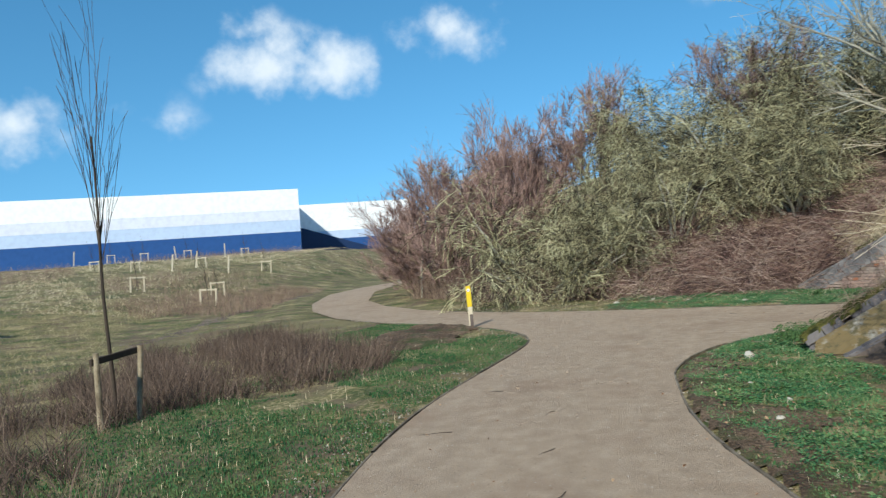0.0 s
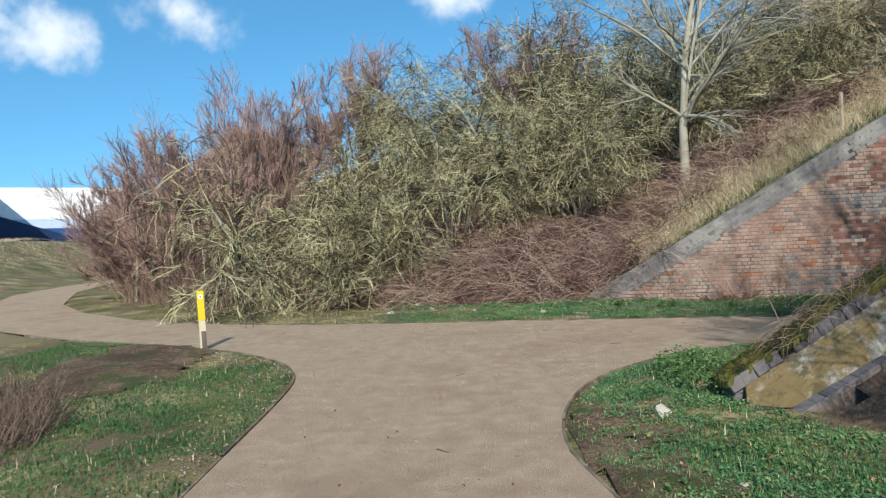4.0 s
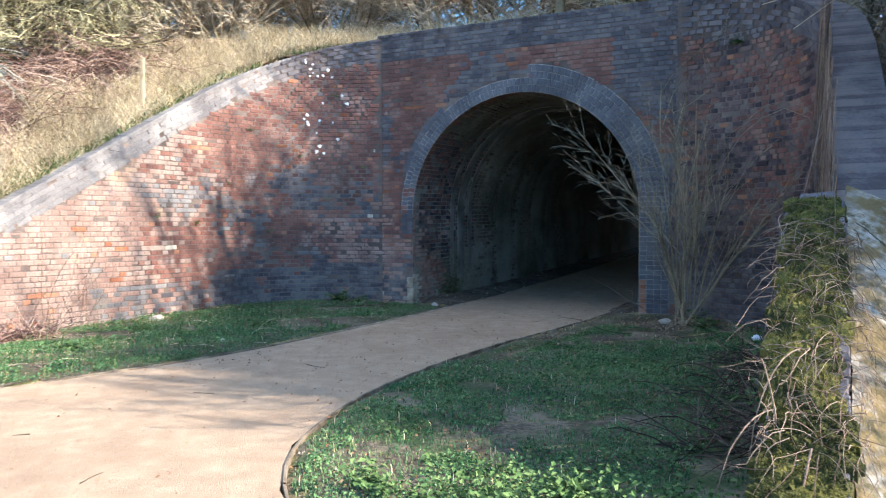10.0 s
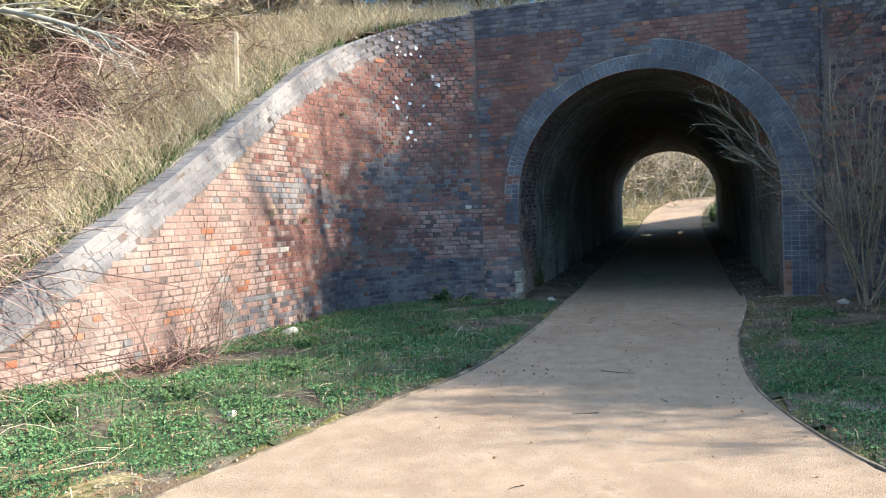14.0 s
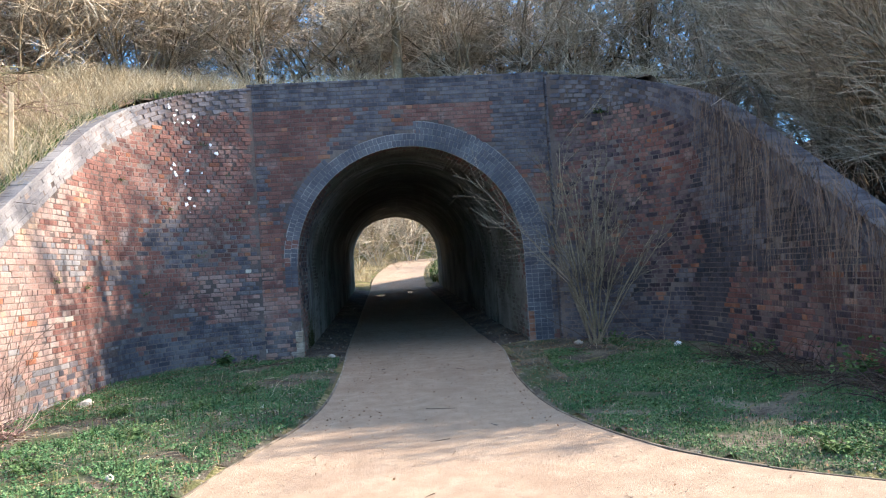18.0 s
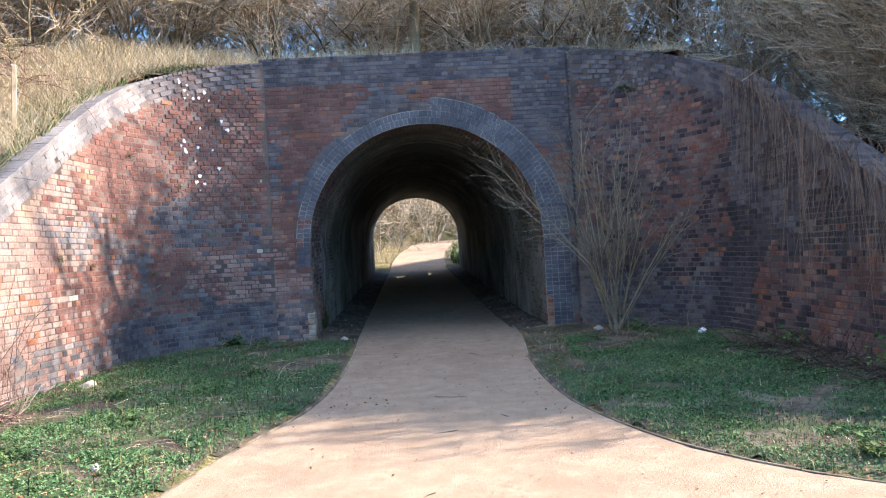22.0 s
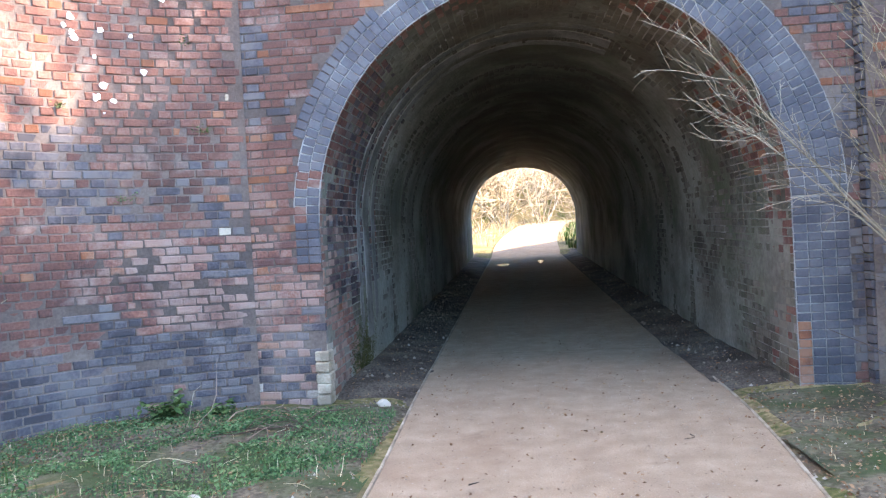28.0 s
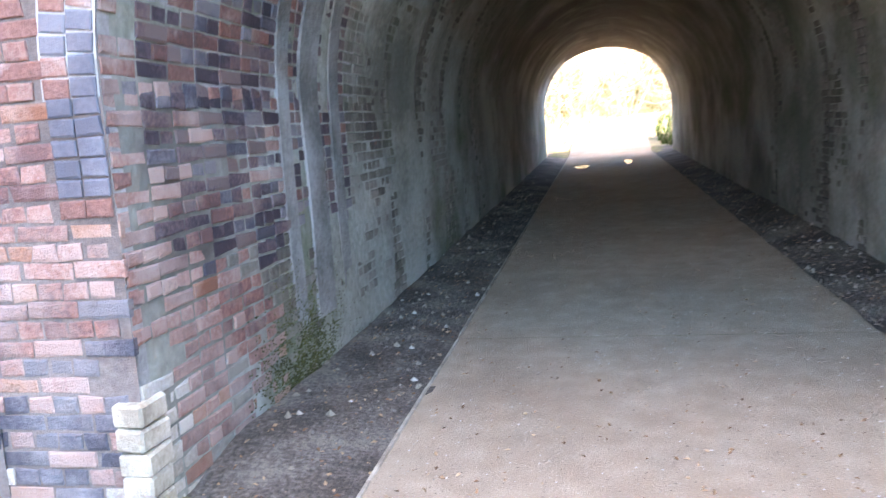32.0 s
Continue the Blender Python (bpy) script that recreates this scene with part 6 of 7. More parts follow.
blades("far_grass", 4000, (1.6, 8, 25, 40), 232, "green grass bank beyond the far end of the tunnel", lambda x, y: x > 1.9 + 0.0055 * np.clip(y - 25, 0, 40) ** 2, h=(0.1, 0.4), w=0.02)
stalks("dead_grass", 2500, (-6, 14, 28, 46), 98, "sunlit dead grass beyond the far end of the tunnel", h=(0.2, 0.6), r=0.012, ok=lambda x, y: np.abs(x - 0.07 - 0.0055 * np.clip(y - 25, 0, 40) ** 2) > 1.5)


# ---- posts, sapling, guards ----
def marker_post(x, y):
    ob = thing("marker_post", "square wooden waymarker post, yellow painted top, bare base", "post", at=(x, y, 0.0))
    ob.rotation_euler = (radians(1.5), radians(-4.0), radians(20))
    part("bare_base", box_bm(0.098, 0.098, 0.62, 0.006, Matrix.Translation((0, 0, 0.12))), M["cream"], ob, "bare cream wood with grey stain")
    bm = box_bm(0.1, 0.1, 0.44, 0.004, Matrix.Translation((0, 0, 0.65)))
    part("yellow_top", bm, M["yellow"], ob, "bright yellow paint")
    part("grey_stain", box_bm(0.002, 0.07, 0.26, 0.0, Matrix.Translation((0.0515, 0.012, 0.14))), M["mortar"], ob, "grey weathered patch")
    bm = bmesh.new()
    bmesh.ops.create_cone(bm, cap_ends=True, segments=24, radius1=0.034, radius2=0.032, depth=0.008, matrix=pose(0.053, 0.0, 0.78, 0, 90, 0))
    disc = part("waymark_disc", bm, M["white_clad"], ob, "round white waymark")
    bm = bmesh.new()
    bmesh.ops.create_cone(bm, cap_ends=True, segments=20, radius1=0.014, radius2=0.014, depth=0.004, matrix=pose(0.058, 0.0, 0.78, 0, 90, 0))
    part("disc_centre", bm, M["mortar"], disc)


marker_post(-0.18, -15.28)


def round_post(name, h, r, mat, parent, m, seg=10):
    bm = bmesh.new()
    bmesh.ops.create_cone(bm, cap_ends=True, segments=seg, radius1=r * 1.06, radius2=r, depth=h, matrix=m @ Matrix.Translation((0, 0, h / 2)))
    bmesh.ops.bevel(bm, geom=[e for e in bm.edges if all(v.co.z > h * 0.9 for v in e.verts)], offset=r * 0.2, segments=1, affect="EDGES")
    return part(name, bm, mat, parent)


def sapling(x, y):
    rng = np.random.default_rng(301)
    z = float(land(x, y))
    ob = thing("sapling", "tall thin dark leafless sapling with upright branches", "sapling", at=(x, y, z))
    P, R = shoots(rng, np.array([[0, 0, -0.1]]), np.array([[0.05, 0.01, 1.0]]), [3.3], [0.026], 10, -0.01, 0.012, 0.35)
    piece("trunk", *tubes(P, R, 7), M["sapling"], ob, smooth=True)
    P1, R1 = fork(rng, P, R, 22, 6, 0.4, 0.16, -0.05, 0.05, 0.5, 0.38, 0.25)
    P2, R2 = fork(rng, P1, R1, 3, 4, 0.4, 0.2, -0.02, 0.06, 0.3, 0.6, 0.3)
    piece("crown", *join([tubes(P1, np.maximum(R1, 0.0035), 4), tubes(P2, np.maximum(R2, 0.0022), 3)]), M["sapling"], ob)
    st = thing("tree_stake_frame", "two pale round stakes with a dark crossbar beside the sapling", "tree stake", at=(x, y, z))
    for dx, dy, tilt in ((0.52, 0.28, 0.0), (-0.02, 0.27, -6.0)):
        round_post("stake", 0.98, 0.03, M["wood"], st, pose(dx, dy, -0.15, 0, tilt, 0))
    part("crossbar", box_bm(0.72, 0.035, 0.07, 0.006, pose(0.22, 0.245, 0.76, 0, 4, 2)), M["sapling"], st, "dark stained crossbar")


sapling(8.33, -16.5)


def guard(w, h):
    ob = thing("tree_guard", "pale timber tree guard frame round a young whip", "tree guard", "tree guards on the field")
    for dx in (-w / 2, w / 2):
        round_post("post", h + 0.1, 0.04, M["cream"], ob, pose(dx, 0, -0.1), 8)
    part("rail", box_bm(w + 0.12, 0.05, 0.08, 0.008, Matrix.Translation((0, 0, h - 0.06))), M["cream"], ob)
    rng = np.random.default_rng(int(w * 100))
    P, R = shoots(rng, np.array([[0, 0.05, 0.0]]), np.array([[0.0, 0.0, 1.0]]), [h * 2.6], [0.022], 7, 0, 0.04, 0.3)
    P1, R1 = fork(rng, P, R, 12, 4, 0.25, 0.5, -0.02, 0.1, 0.4, 0.5, 0.6)
    piece("whip", *join([tubes(P, R, 4), tubes(P1, np.maximum(R1, 0.006), 3)]), M["sapling"], ob, "thin bare young tree")
    return ob


def guards():
    g = guard(0.68, 0.8)
    rng = np.random.default_rng(311)
    for i, (x, y) in enumerate(((-13.5, -32.7), (-18.7, -36.2), (-16.8, -39.9), (-32.1, -48.0), (-32.0, -42.2), (-45.3, -53.6), (-44.8, -59.9), (-42.9, -63.5), (-41.5, -66.3), (-31.0, -57.5), (-29.1, -51.6))):
        z = float(land(x, y))
        m = pose(x, y, z, 0, float(rng.uniform(-3, 3)), float(rng.uniform(-75, -30)))
        if i == 0:
            g.matrix_basis = m
        else:
            copy_thing(g, m)


guards()


def leaning_stakes():
    rng = np.random.default_rng(312)
    base = None
    for x, y, tilt in ((-28.7, -47.9, 14), (-32.0, -48.5, 8), (-28.0, -42.5, 18), (-43.4, -60.1, 10), (-45.8, -56.3, 2), (-38.5, -67.8, 6)):
        m = pose(x, y, float(land(x, y)), 0, tilt, float(rng.uniform(0, 360)))
        if base is None:
            base = tagged(round_post("field_stake", 1.3, 0.05, M["cream"], None, Matrix(), 8), "pale leaning stake in the rough field", "stake", "field stakes")
            base.matrix_basis = m
        else:
            copy_thing(base, m)


leaning_stakes()


def fence_post(x, y, h, tilt, label):
    ob = tagged(part("fence_post", box_bm(0.065, 0.065, h, 0.008, Matrix.Translation((0, 0, h / 2))), M["wood"]), label, "fence post", "old fence posts")
    ob.matrix_basis = pose(x, y, float(land(x, y)) - 0.25, 3, tilt, 25)


fence_post(-5.45, -3.2, 1.15, 2, "weathered grey fence post on the bank above the wall")
fence_post(6.1, -1.0, 1.3, -8, "leaning dark fence post on the bank above the wall")


# ---- warehouse ----
M["lilac_clad"] = plain("lilac_white_cladding", (0.70, 0.72, 0.82), 0.95)

def warehouse():
    """Two long sheds with white, pale and blue bands of cladding."""
    ob = thing("warehouse", "long white and blue banded distribution warehouse beyond the field", "warehouse")
    a, b = Vector((-33.0, -139.0, 0)), Vector((-87.0, -73.3, 0))

    def slab(name, p, q, z0, z1, mat, deep=60.0, out=0.0):
        d = (q - p).normalized()
        n = Vector((-d.y, d.x, 0))
        if n.dot(Vector((14, -10, 0)) - p) < 0:
            n = -n
        f, g = p + n * out, q + n * out
        V = [(*f.xy, z0), (*g.xy, z0), (*g.xy, z1), (*f.xy, z1)]
        V += [(*(v - n * deep).xy, z) for v, z in ((f, z0), (g, z0), (g, z1), (f, z1))]
        piece(name, np.array(V), np.array([[0, 1, 2, 3], [5, 4, 7, 6], [1, 5, 6, 2], [4, 0, 3, 7], [3, 2, 6, 7], [0, 4, 5, 1]]), mat, ob)

    slab("wall", a, b, 0.0, 7.4, M["blue_clad"])
    slab("pale_band", a, b, 7.4, 9.2, M["pale_clad"], out=0.02)
    slab("lilac_band", a, b, 9.2, 10.8, M["lilac_clad"], out=0.04)
    slab("white_band", a, b, 10.8, 14.0, M["white_clad"], out=0.06)
    c, e = Vector((-98.0, -82.0, 0)), Vector((-110.0, -64.5, 0))
    slab("low_wall", c, e, 0.0, 6.4, M["blue_clad"])
    slab("low_pale_band", c, e, 6.4, 7.8, M["pale_clad"], out=0.02)
    slab("low_white_band", c, e, 7.8, 12.6, M["white_clad"], out=0.04)
    # dark sloping loading bay between them, its shade put into the colour
    d = (e - c).normalized()
    n = Vector((d.y, -d.x, 0))
    if n.dot(Vector((14, -10, 0)) - c) < 0:
        n = -n
    p, q = c + n * 0.6, c + d * 14 + n * 0.6
    piece("loading_bay", np.array([(*p.xy, 0), (*q.xy, 0), (*q.xy, 4.4), (*p.xy, 9.2)]), np.array([[0, 1, 2, 3]]), M["shade_clad"], ob, "dark shaded loading bay")


warehouse()


# ---- hazel by the portal ----
def hazel(x, y):
    rng = np.random.default_rng(321)
    ob = thing("hazel_shrub", "bare multi-stemmed shrub leaning towards the arch", "shrub", at=(x, y, float(land(x, y))))
    n = 14
    d = np.array([(0.3, 0.3, 1), (0.02, -0.15, 1), (-0.1, 0.35, 1), (0.45, -0.1, 1), (0.15, 0.1, 1), (-0.35, 0.2, 1), (-0.22, 0.1, 1.0), (-0.12, 0.2, 1.0), (-0.05, 0.1, 1), (0.08, 0.3, 1), (0.2, 0.0, 1), (0.4, 0.2, 1), (-0.3, 0.0, 1.0), (0.12, -0.2, 1)])
    st = np.stack([rng.uniform(-0.13, 0.13, n), rng.uniform(-0.1, 0.1, n), np.full(n, -0.1)], -1)
    P, R = shoots(rng, st, d, rng.uniform(2.2, 3.7, n), rng.uniform(0.010, 0.019, n), 8, 0.0, 0.06, 0.3)
    for i in range(n):
        piece("stem", *tubes(P[i : i + 1], R[i : i + 1], 6), M["brown_twig"], ob, smooth=True)
    P1, R1 = fork(rng, P, R, 11, 6, 0.36, 0.36, 0.0, 0.12, 0.2, 0.36, 0.15)
    R1 = np.minimum(R1, 0.0055)
    P2, R2 = fork(rng, P1, R1, 5, 4, 0.42, 0.5, 0.01, 0.14, 0.2, 0.6, 0.05)
    # long arching boughs across the opening
    way = np.array([(-1.0, 0.06, 1.05), (-1.0, 0.1, 1.25), (-1.0, 0.0, 1.12)])
    q = len(way)
    foot = np.array([(-0.16, 0.45, 1.05)]) + rng.normal(0, 0.10, (q, 3))
    P4, R4 = shoots(rng, foot, way, [2.5, 1.7, 1.9], [0.012, 0.008, 0.008], 12, 0.004, 0.05, 0.2)
    P6, R6 = shoots(rng, np.tile([(-0.02, 0.05, -0.05)], (q, 1)), foot + [0.02, -0.05, 0.05], np.linalg.norm(foot + [0.02, -0.05, 0.05], axis=1), [0.02] * q, 4, 0.0, 0.0, 0.8)
    P5, R5 = fork(rng, P4, R4, 16, 6, 0.24, 0.5, 0.0, 0.12, 0.25, 0.42, 0.05)
    P7, R7 = fork(rng, P5, R5, 5, 4, 0.4, 0.45, 0.0, 0.14, 0.2, 0.6, 0.0)
    P4[..., 1], P5[..., 1], P7[..., 1] = (np.minimum(p[..., 1], 1.02) for p in (P4, P5, P7))
    for i in range(q):
        piece("bough", *join([tubes(P4[i : i + 1], R4[i : i + 1], 6), tubes(P6[i : i + 1], R6[i : i + 1], 6)]), M["pale_twig"], ob, smooth=True)
    piece("twig_spray", *join([tubes(P5, np.clip(R5, 0.002, 0.004), 4), tubes(P7, np.clip(R7, 0.0015, 0.0025), 3)]), M["pale_twig"], ob)
    piece("crown", *join([tubes(P1, np.maximum(R1, 0.003), 4), tubes(P2, np.clip(R2, 0.0018, 0.003), 3)]), M["brown_twig"], ob)


hazel(3.0, -1.3)


def creepers(name, curve, s0, s1, n, seed, label, mat="dead_stalk", ln=(0.6, 1.8)):
    """Stems hanging down the wall from its top."""
    rng = np.random.default_rng(seed)
    s = rng.uniform(s0, s1, n)
    p = curve.at(s)
    t = curve.tangent(s)
    nrm = np.stack([t[:, 1], -t[:, 0]], -1) * np.sign(curve.p[-1, 0])
    z = top_of_wall(p[:, 1])
    lean = BATTER * z
    st = np.concatenate([p - nrm * (-(0.06 - lean))[:, None] * 1.0, (z + 0.05)[:, None]], -1)
    d = np.concatenate([nrm * -0.3, np.full((n, 1), 0.25)], -1) + 0.15 * rng.normal(size=(n, 3))
    P, R = shoots(rng, st, d * [1, 1, 1], np.minimum(rng.uniform(*ln, n), z + 0.1), np.full(n, 0.004), 9, 0.42, 0.1, 0.4)
    ok = np.abs(P[..., 0]) > np.abs(p[:, 0])[:, None] + (lean[:, None]) - 0.02
    P[..., 0] = np.where(np.abs(P[..., 0]) > np.abs(p[:, None, 0]) + 0.0, np.sign(p[:, None, 0]) * (np.abs(p[:, None, 0]) - 0.03 + BATTER * np.maximum(P[..., 2], 0) * 0.9 - 0.02 * rng.random(P.shape[:2])), P[..., 0])
    return tagged(piece(name, *tubes(P, R, 3), M[mat]), label, "creeper", kind="stuff")


creepers("hanging_creeper", CURVE_E, 2.9, 5.4, 210, 331, "pale leafless creeper stems hanging over the dark wall", mat="dead_stalk", ln=(1.2, 3.4))
creepers("hanging_creeper", CURVE_E, 5.4, 8.0, 200, 332, "pale leafless creeper stems hanging over the dark wall", mat="dead_stalk", ln=(0.9, 2.8))
canes("wall_stems", 26, (-4.95, -4.72, -6.4, -4.6), 333, "thin bare stems growing up the sunlit wall", length=(0.9, 1.9), droop=0.02, spread=0.15, r=0.004, mat="dead_stalk", category="climber")


# ---- ruined end of the east wall ----
RAMP = 0.60  # slope of the ruined end


def ramp_z(y):
    return 0.41 + RAMP * (np.asarray(y, float) + 8.93)


def lumpy(n, m, f, thick, jitter, rng):
    """A closed uneven sheet over a grid: f(u, v) gives its top, thick its depth."""
    u, v = np.meshgrid(np.linspace(0, 1, n), np.linspace(0, 1, m))
    top = f(u, v) + rng.normal(0, jitter, u.shape + (3,))
    V = np.concatenate([top.reshape(-1, 3), (top - [0, 0, thick]).reshape(-1, 3)])
    i = (np.arange(m - 1)[:, None] * n + np.arange(n - 1)[None]).ravel()
    Ft = np.stack([i, i + 1, i + n + 1, i + n], -1)
    k = n * m
    rim = np.concatenate([np.arange(n), np.arange(1, m) * n + n - 1, (m - 1) * n + np.arange(n - 2, -1, -1), np.arange(m - 2, 0, -1) * n])
    nx = np.roll(rim, -1)
    Fs = np.stack([rim, rim + k, nx + k, nx], -1)
    return V, np.concatenate([Ft, Ft[:, ::-1] + k, Fs])


def wall_end():
    rng = np.random.default_rng(341)
    ob = thing("coping_end", "broken blue-brick coping on the ruined end of the wall", "coping", kind="structure")
    V, F = lumpy(4, 16, lambda u, v: np.stack([4.60 + 0.24 * u, -9.24 + 2.6 * v, ramp_z(-9.24 + 2.6 * v) - 0.10], -1), 0.55, 0.006, rng)
    piece("wall_core", V, F, M["blue"], ob)
    for k in range(22):
        if k == 4:
            continue
        y = -9.22 + 0.102 * k
        bm = box_bm(0.34 + rng.normal(0, 0.004), 0.1165, 0.105, 0.007)
        br = part("coping_brick", bm, M["blue"], ob)
        br.matrix_basis = pose(4.70 + rng.normal(0, 0.006), y, float(ramp_z(y)) - 0.05, 31 + rng.normal(0, 0.8), rng.normal(0, 0.8), rng.normal(0, 0.8))
    q = lambda u, v: np.stack([4.885 + (0.22 + 0.2 * v) * u, -9.16 + 2.6 * v - 0.05 * u, ramp_z(-9.16 + 2.6 * v) - 0.10 - (0.20 + 0.10 * (1 - v)) * u ** 1.3 - 0.03 * np.sin(7 * v + 3 * u) * u], -1)
    tagged(piece("render_haunch", *lumpy(14, 60, q, 0.3, 0.004, rng), M["concrete"]), "pale rendered haunch with ochre stains against the wall end", "masonry")
    # moss over the coping
    g = lambda y0, y1, x0, x1, h: (lambda u, v: np.stack([x0 + (x1 - x0) * u + 0.02 * np.sin(19 * v), y0 + (y1 - y0) * v, ramp_z(y0 + (y1 - y0) * v) + 0.012 + h * np.sqrt(np.clip(np.sin(np.pi * u) * np.sin(np.pi * v), 0, 1)) * (0.75 + 0.25 * np.sin(23 * v + 9 * u) + 0.2 * np.sin(41 * v - 17 * u))], -1))
    spots = ((-9.30, -8.84, 4.50, 4.855, 0.04), (-8.86, -8.60, 4.54, 4.89, 0.06), (-8.62, -7.9, 4.5, 4.85, 0.045), (-8.1, -7.4, 4.52, 4.88, 0.055), (-7.5, -6.9, 4.54, 4.86, 0.05))
    for s in spots:
        cu = tagged(piece("moss_cushion", *lumpy(22, 34, g(*s), 0.05, 0.006, rng), M["moss"]), "yellow-green moss cushion on the broken wall coping", "moss", "moss cushions")
    # short moss fronds standing on the cushions
    n = 5200
    pick = rng.integers(0, len(spots), n)
    sp = np.array(spots)[pick]
    u, v = rng.uniform(0.03, 0.97, n), rng.uniform(0.03, 0.97, n)
    z = ramp_z(sp[:, 0] + (sp[:, 1] - sp[:, 0]) * v) + 0.01 + sp[:, 4] * np.sqrt(np.sin(np.pi * u) * np.sin(np.pi * v)) * (0.75 + 0.25 * np.sin(23 * v + 9 * u))
    st = np.stack([sp[:, 2] + (sp[:, 3] - sp[:, 2]) * u, sp[:, 0] + (sp[:, 1] - sp[:, 0]) * v, z], -1)
    d = np.concatenate([0.8 * rng.normal(size=(n, 2)), np.ones((n, 1))], -1)
    P, R = shoots(rng, st, d, rng.uniform(0.012, 0.04, n), rng.uniform(0.0015, 0.003, n), 3, 0.15, 0.2, 0.4)
    tagged(piece("moss_fronds", *tubes(P, R, 3), M["moss"]), "short yellow-green moss fronds on the coping", "moss", kind="stuff")
    # heap of dry bramble stems
    n = 420
    y = rng.uniform(-8.95, -7.2, n)
    st = np.stack([rng.uniform(4.5, 4.95, n), y, ramp_z(y) + rng.uniform(0.02, 0.12, n)], -1)
    d = np.stack([rng.normal(0, 0.8, n), rng.normal(-0.1, 1.0, n), rng.uniform(-0.1, 0.5, n)], -1)
    P, R = shoots(rng, st, d, rng.uniform(0.15, 0.5, n), rng.uniform(0.0012, 0.003, n), 8, 0.3, 0.22, 0.5)
    P[..., 2] = np.maximum(P[..., 2], np.where(P[..., 0] < 4.92, ramp_z(P[..., 1]) + 0.012, 0.05))
    tagged(piece("dry_twigs", *tubes(P, R, 4), M["dead_stalk"]), "heap of dry pale bramble stems on the wall coping", "twigs", kind="stuff")
    for st, d, ln, r, dr in (((4.72, -8.86, 0.52), (-0.15, -1.0, 0.0), 1.0, 0.0055, 0.55), ((4.58, -8.72, 0.55), (-0.12, -0.2, 1.0), 0.36, 0.005, 0.0), ((4.62, -8.6, 0.62), (-0.7, -0.8, 0.35), 0.7, 0.004, 0.25), ((4.7, -8.3, 0.85), (-0.5, -0.9, 0.6), 0.8, 0.004, 0.3)):
        P, R = shoots(rng, np.array([st]), np.array([d]), [ln], [r], 12, dr, 0.05, 0.6)
        P[..., 2] = np.maximum(P[..., 2], 0.03)
        tagged(piece("bramble_stem", *tubes(P, R, 5), M["dead_stalk"]), "long pale arching dead bramble stem on the wall end", "twig", "bramble stems")


wall_end()


def plant(name, x, y, z, n, size, seed, label, spread=0.2, up=0.25, mat="leaf"):
    """A leafy clump: stalks, and leaves as joined blades."""
    rng = np.random.default_rng(seed)
    ob = thing(name, label, "plant", at=(x, y, z))
    a = rng.uniform(0, 2 * np.pi, n)
    d = np.stack([np.cos(a), np.sin(a), rng.uniform(0.3, 1.4, n)], -1)
    P, R = shoots(rng, np.zeros((n, 3)) + rng.normal(0, 0.03, (n, 3)) * [1, 1, 0], d, rng.uniform(0.4, 1.0, n) * up, np.full(n, 0.003), 4, 0.1, 0.1, 0.5)
    piece("stem", *tubes(P, R, 3), M[mat], ob)
    m = 7
    idx = np.repeat(np.arange(n), m)
    k = rng.integers(1, 4, n * m)
    c = P[idx, k] + rng.normal(0, 0.02, (n * m, 3))
    b = rng.uniform(0, 2 * np.pi, n * m)
    f = unit(np.stack([np.cos(b), np.sin(b), rng.normal(0, 0.4, n * m)], -1))
    s = unit(np.cross(f, np.array([[0, 0, 1.0]]) + 0.4 * rng.normal(size=(n * m, 3))))
    L = rng.uniform(0.5, 1.0, n * m)[:, None] * size
    up3 = np.cross(s, f)
    V = np.stack([c - f * L, c + s * L * 0.55 + up3 * L * 0.2, c + f * L, c - s * L * 0.55 + up3 * L * 0.2], 1).reshape(-1, 3)
    i = np.arange(n * m)[:, None] * 4
    piece("foliage", V, np.concatenate([i + np.array([[0, 1, 2]]), i + np.array([[0, 2, 3]])]), M[mat], ob)


plant("ivy_tuft", 3.62, -0.42, 4.12, 26, 0.035, 351, "small green ivy tuft growing from the brickwork", up=0.16)
plant("ivy_tuft", -3.35, -0.56, 0.05, 26, 0.055, 352, "green ivy seedling at the foot of the wall", up=0.3)
plant("ivy_tuft", -2.95, -0.5, 0.03, 22, 0.045, 353, "low green ivy at the foot of the wall", up=0.2)
plant("fern", 4.45, -6.2, 0.05, 24, 0.05, 354, "dark green fern at the foot of the wall", up=0.6)
plant("fern", 4.4, -4.2, 0.05, 18, 0.04, 355, "dark green fern at the foot of the wall", up=0.45)
plant("fern", 3.3, -1.5, 0.05, 18, 0.04, 356, "dark green weeds at the foot of the wall", up=0.35)
for q, (x, y) in enumerate(((-2.9, -6.6), (-3.4, -7.6), (-2.6, -5.0), (-3.6, -4.9), (-2.3, -4.0), (-3.9, -8.4), (2.6, -8.9), (3.6, -8.6))):
    plant("weed_clump", x, y, float(land(x, y)), 22, 0.035, 360 + q, "low bright green nettle clump on the verge", up=0.22)


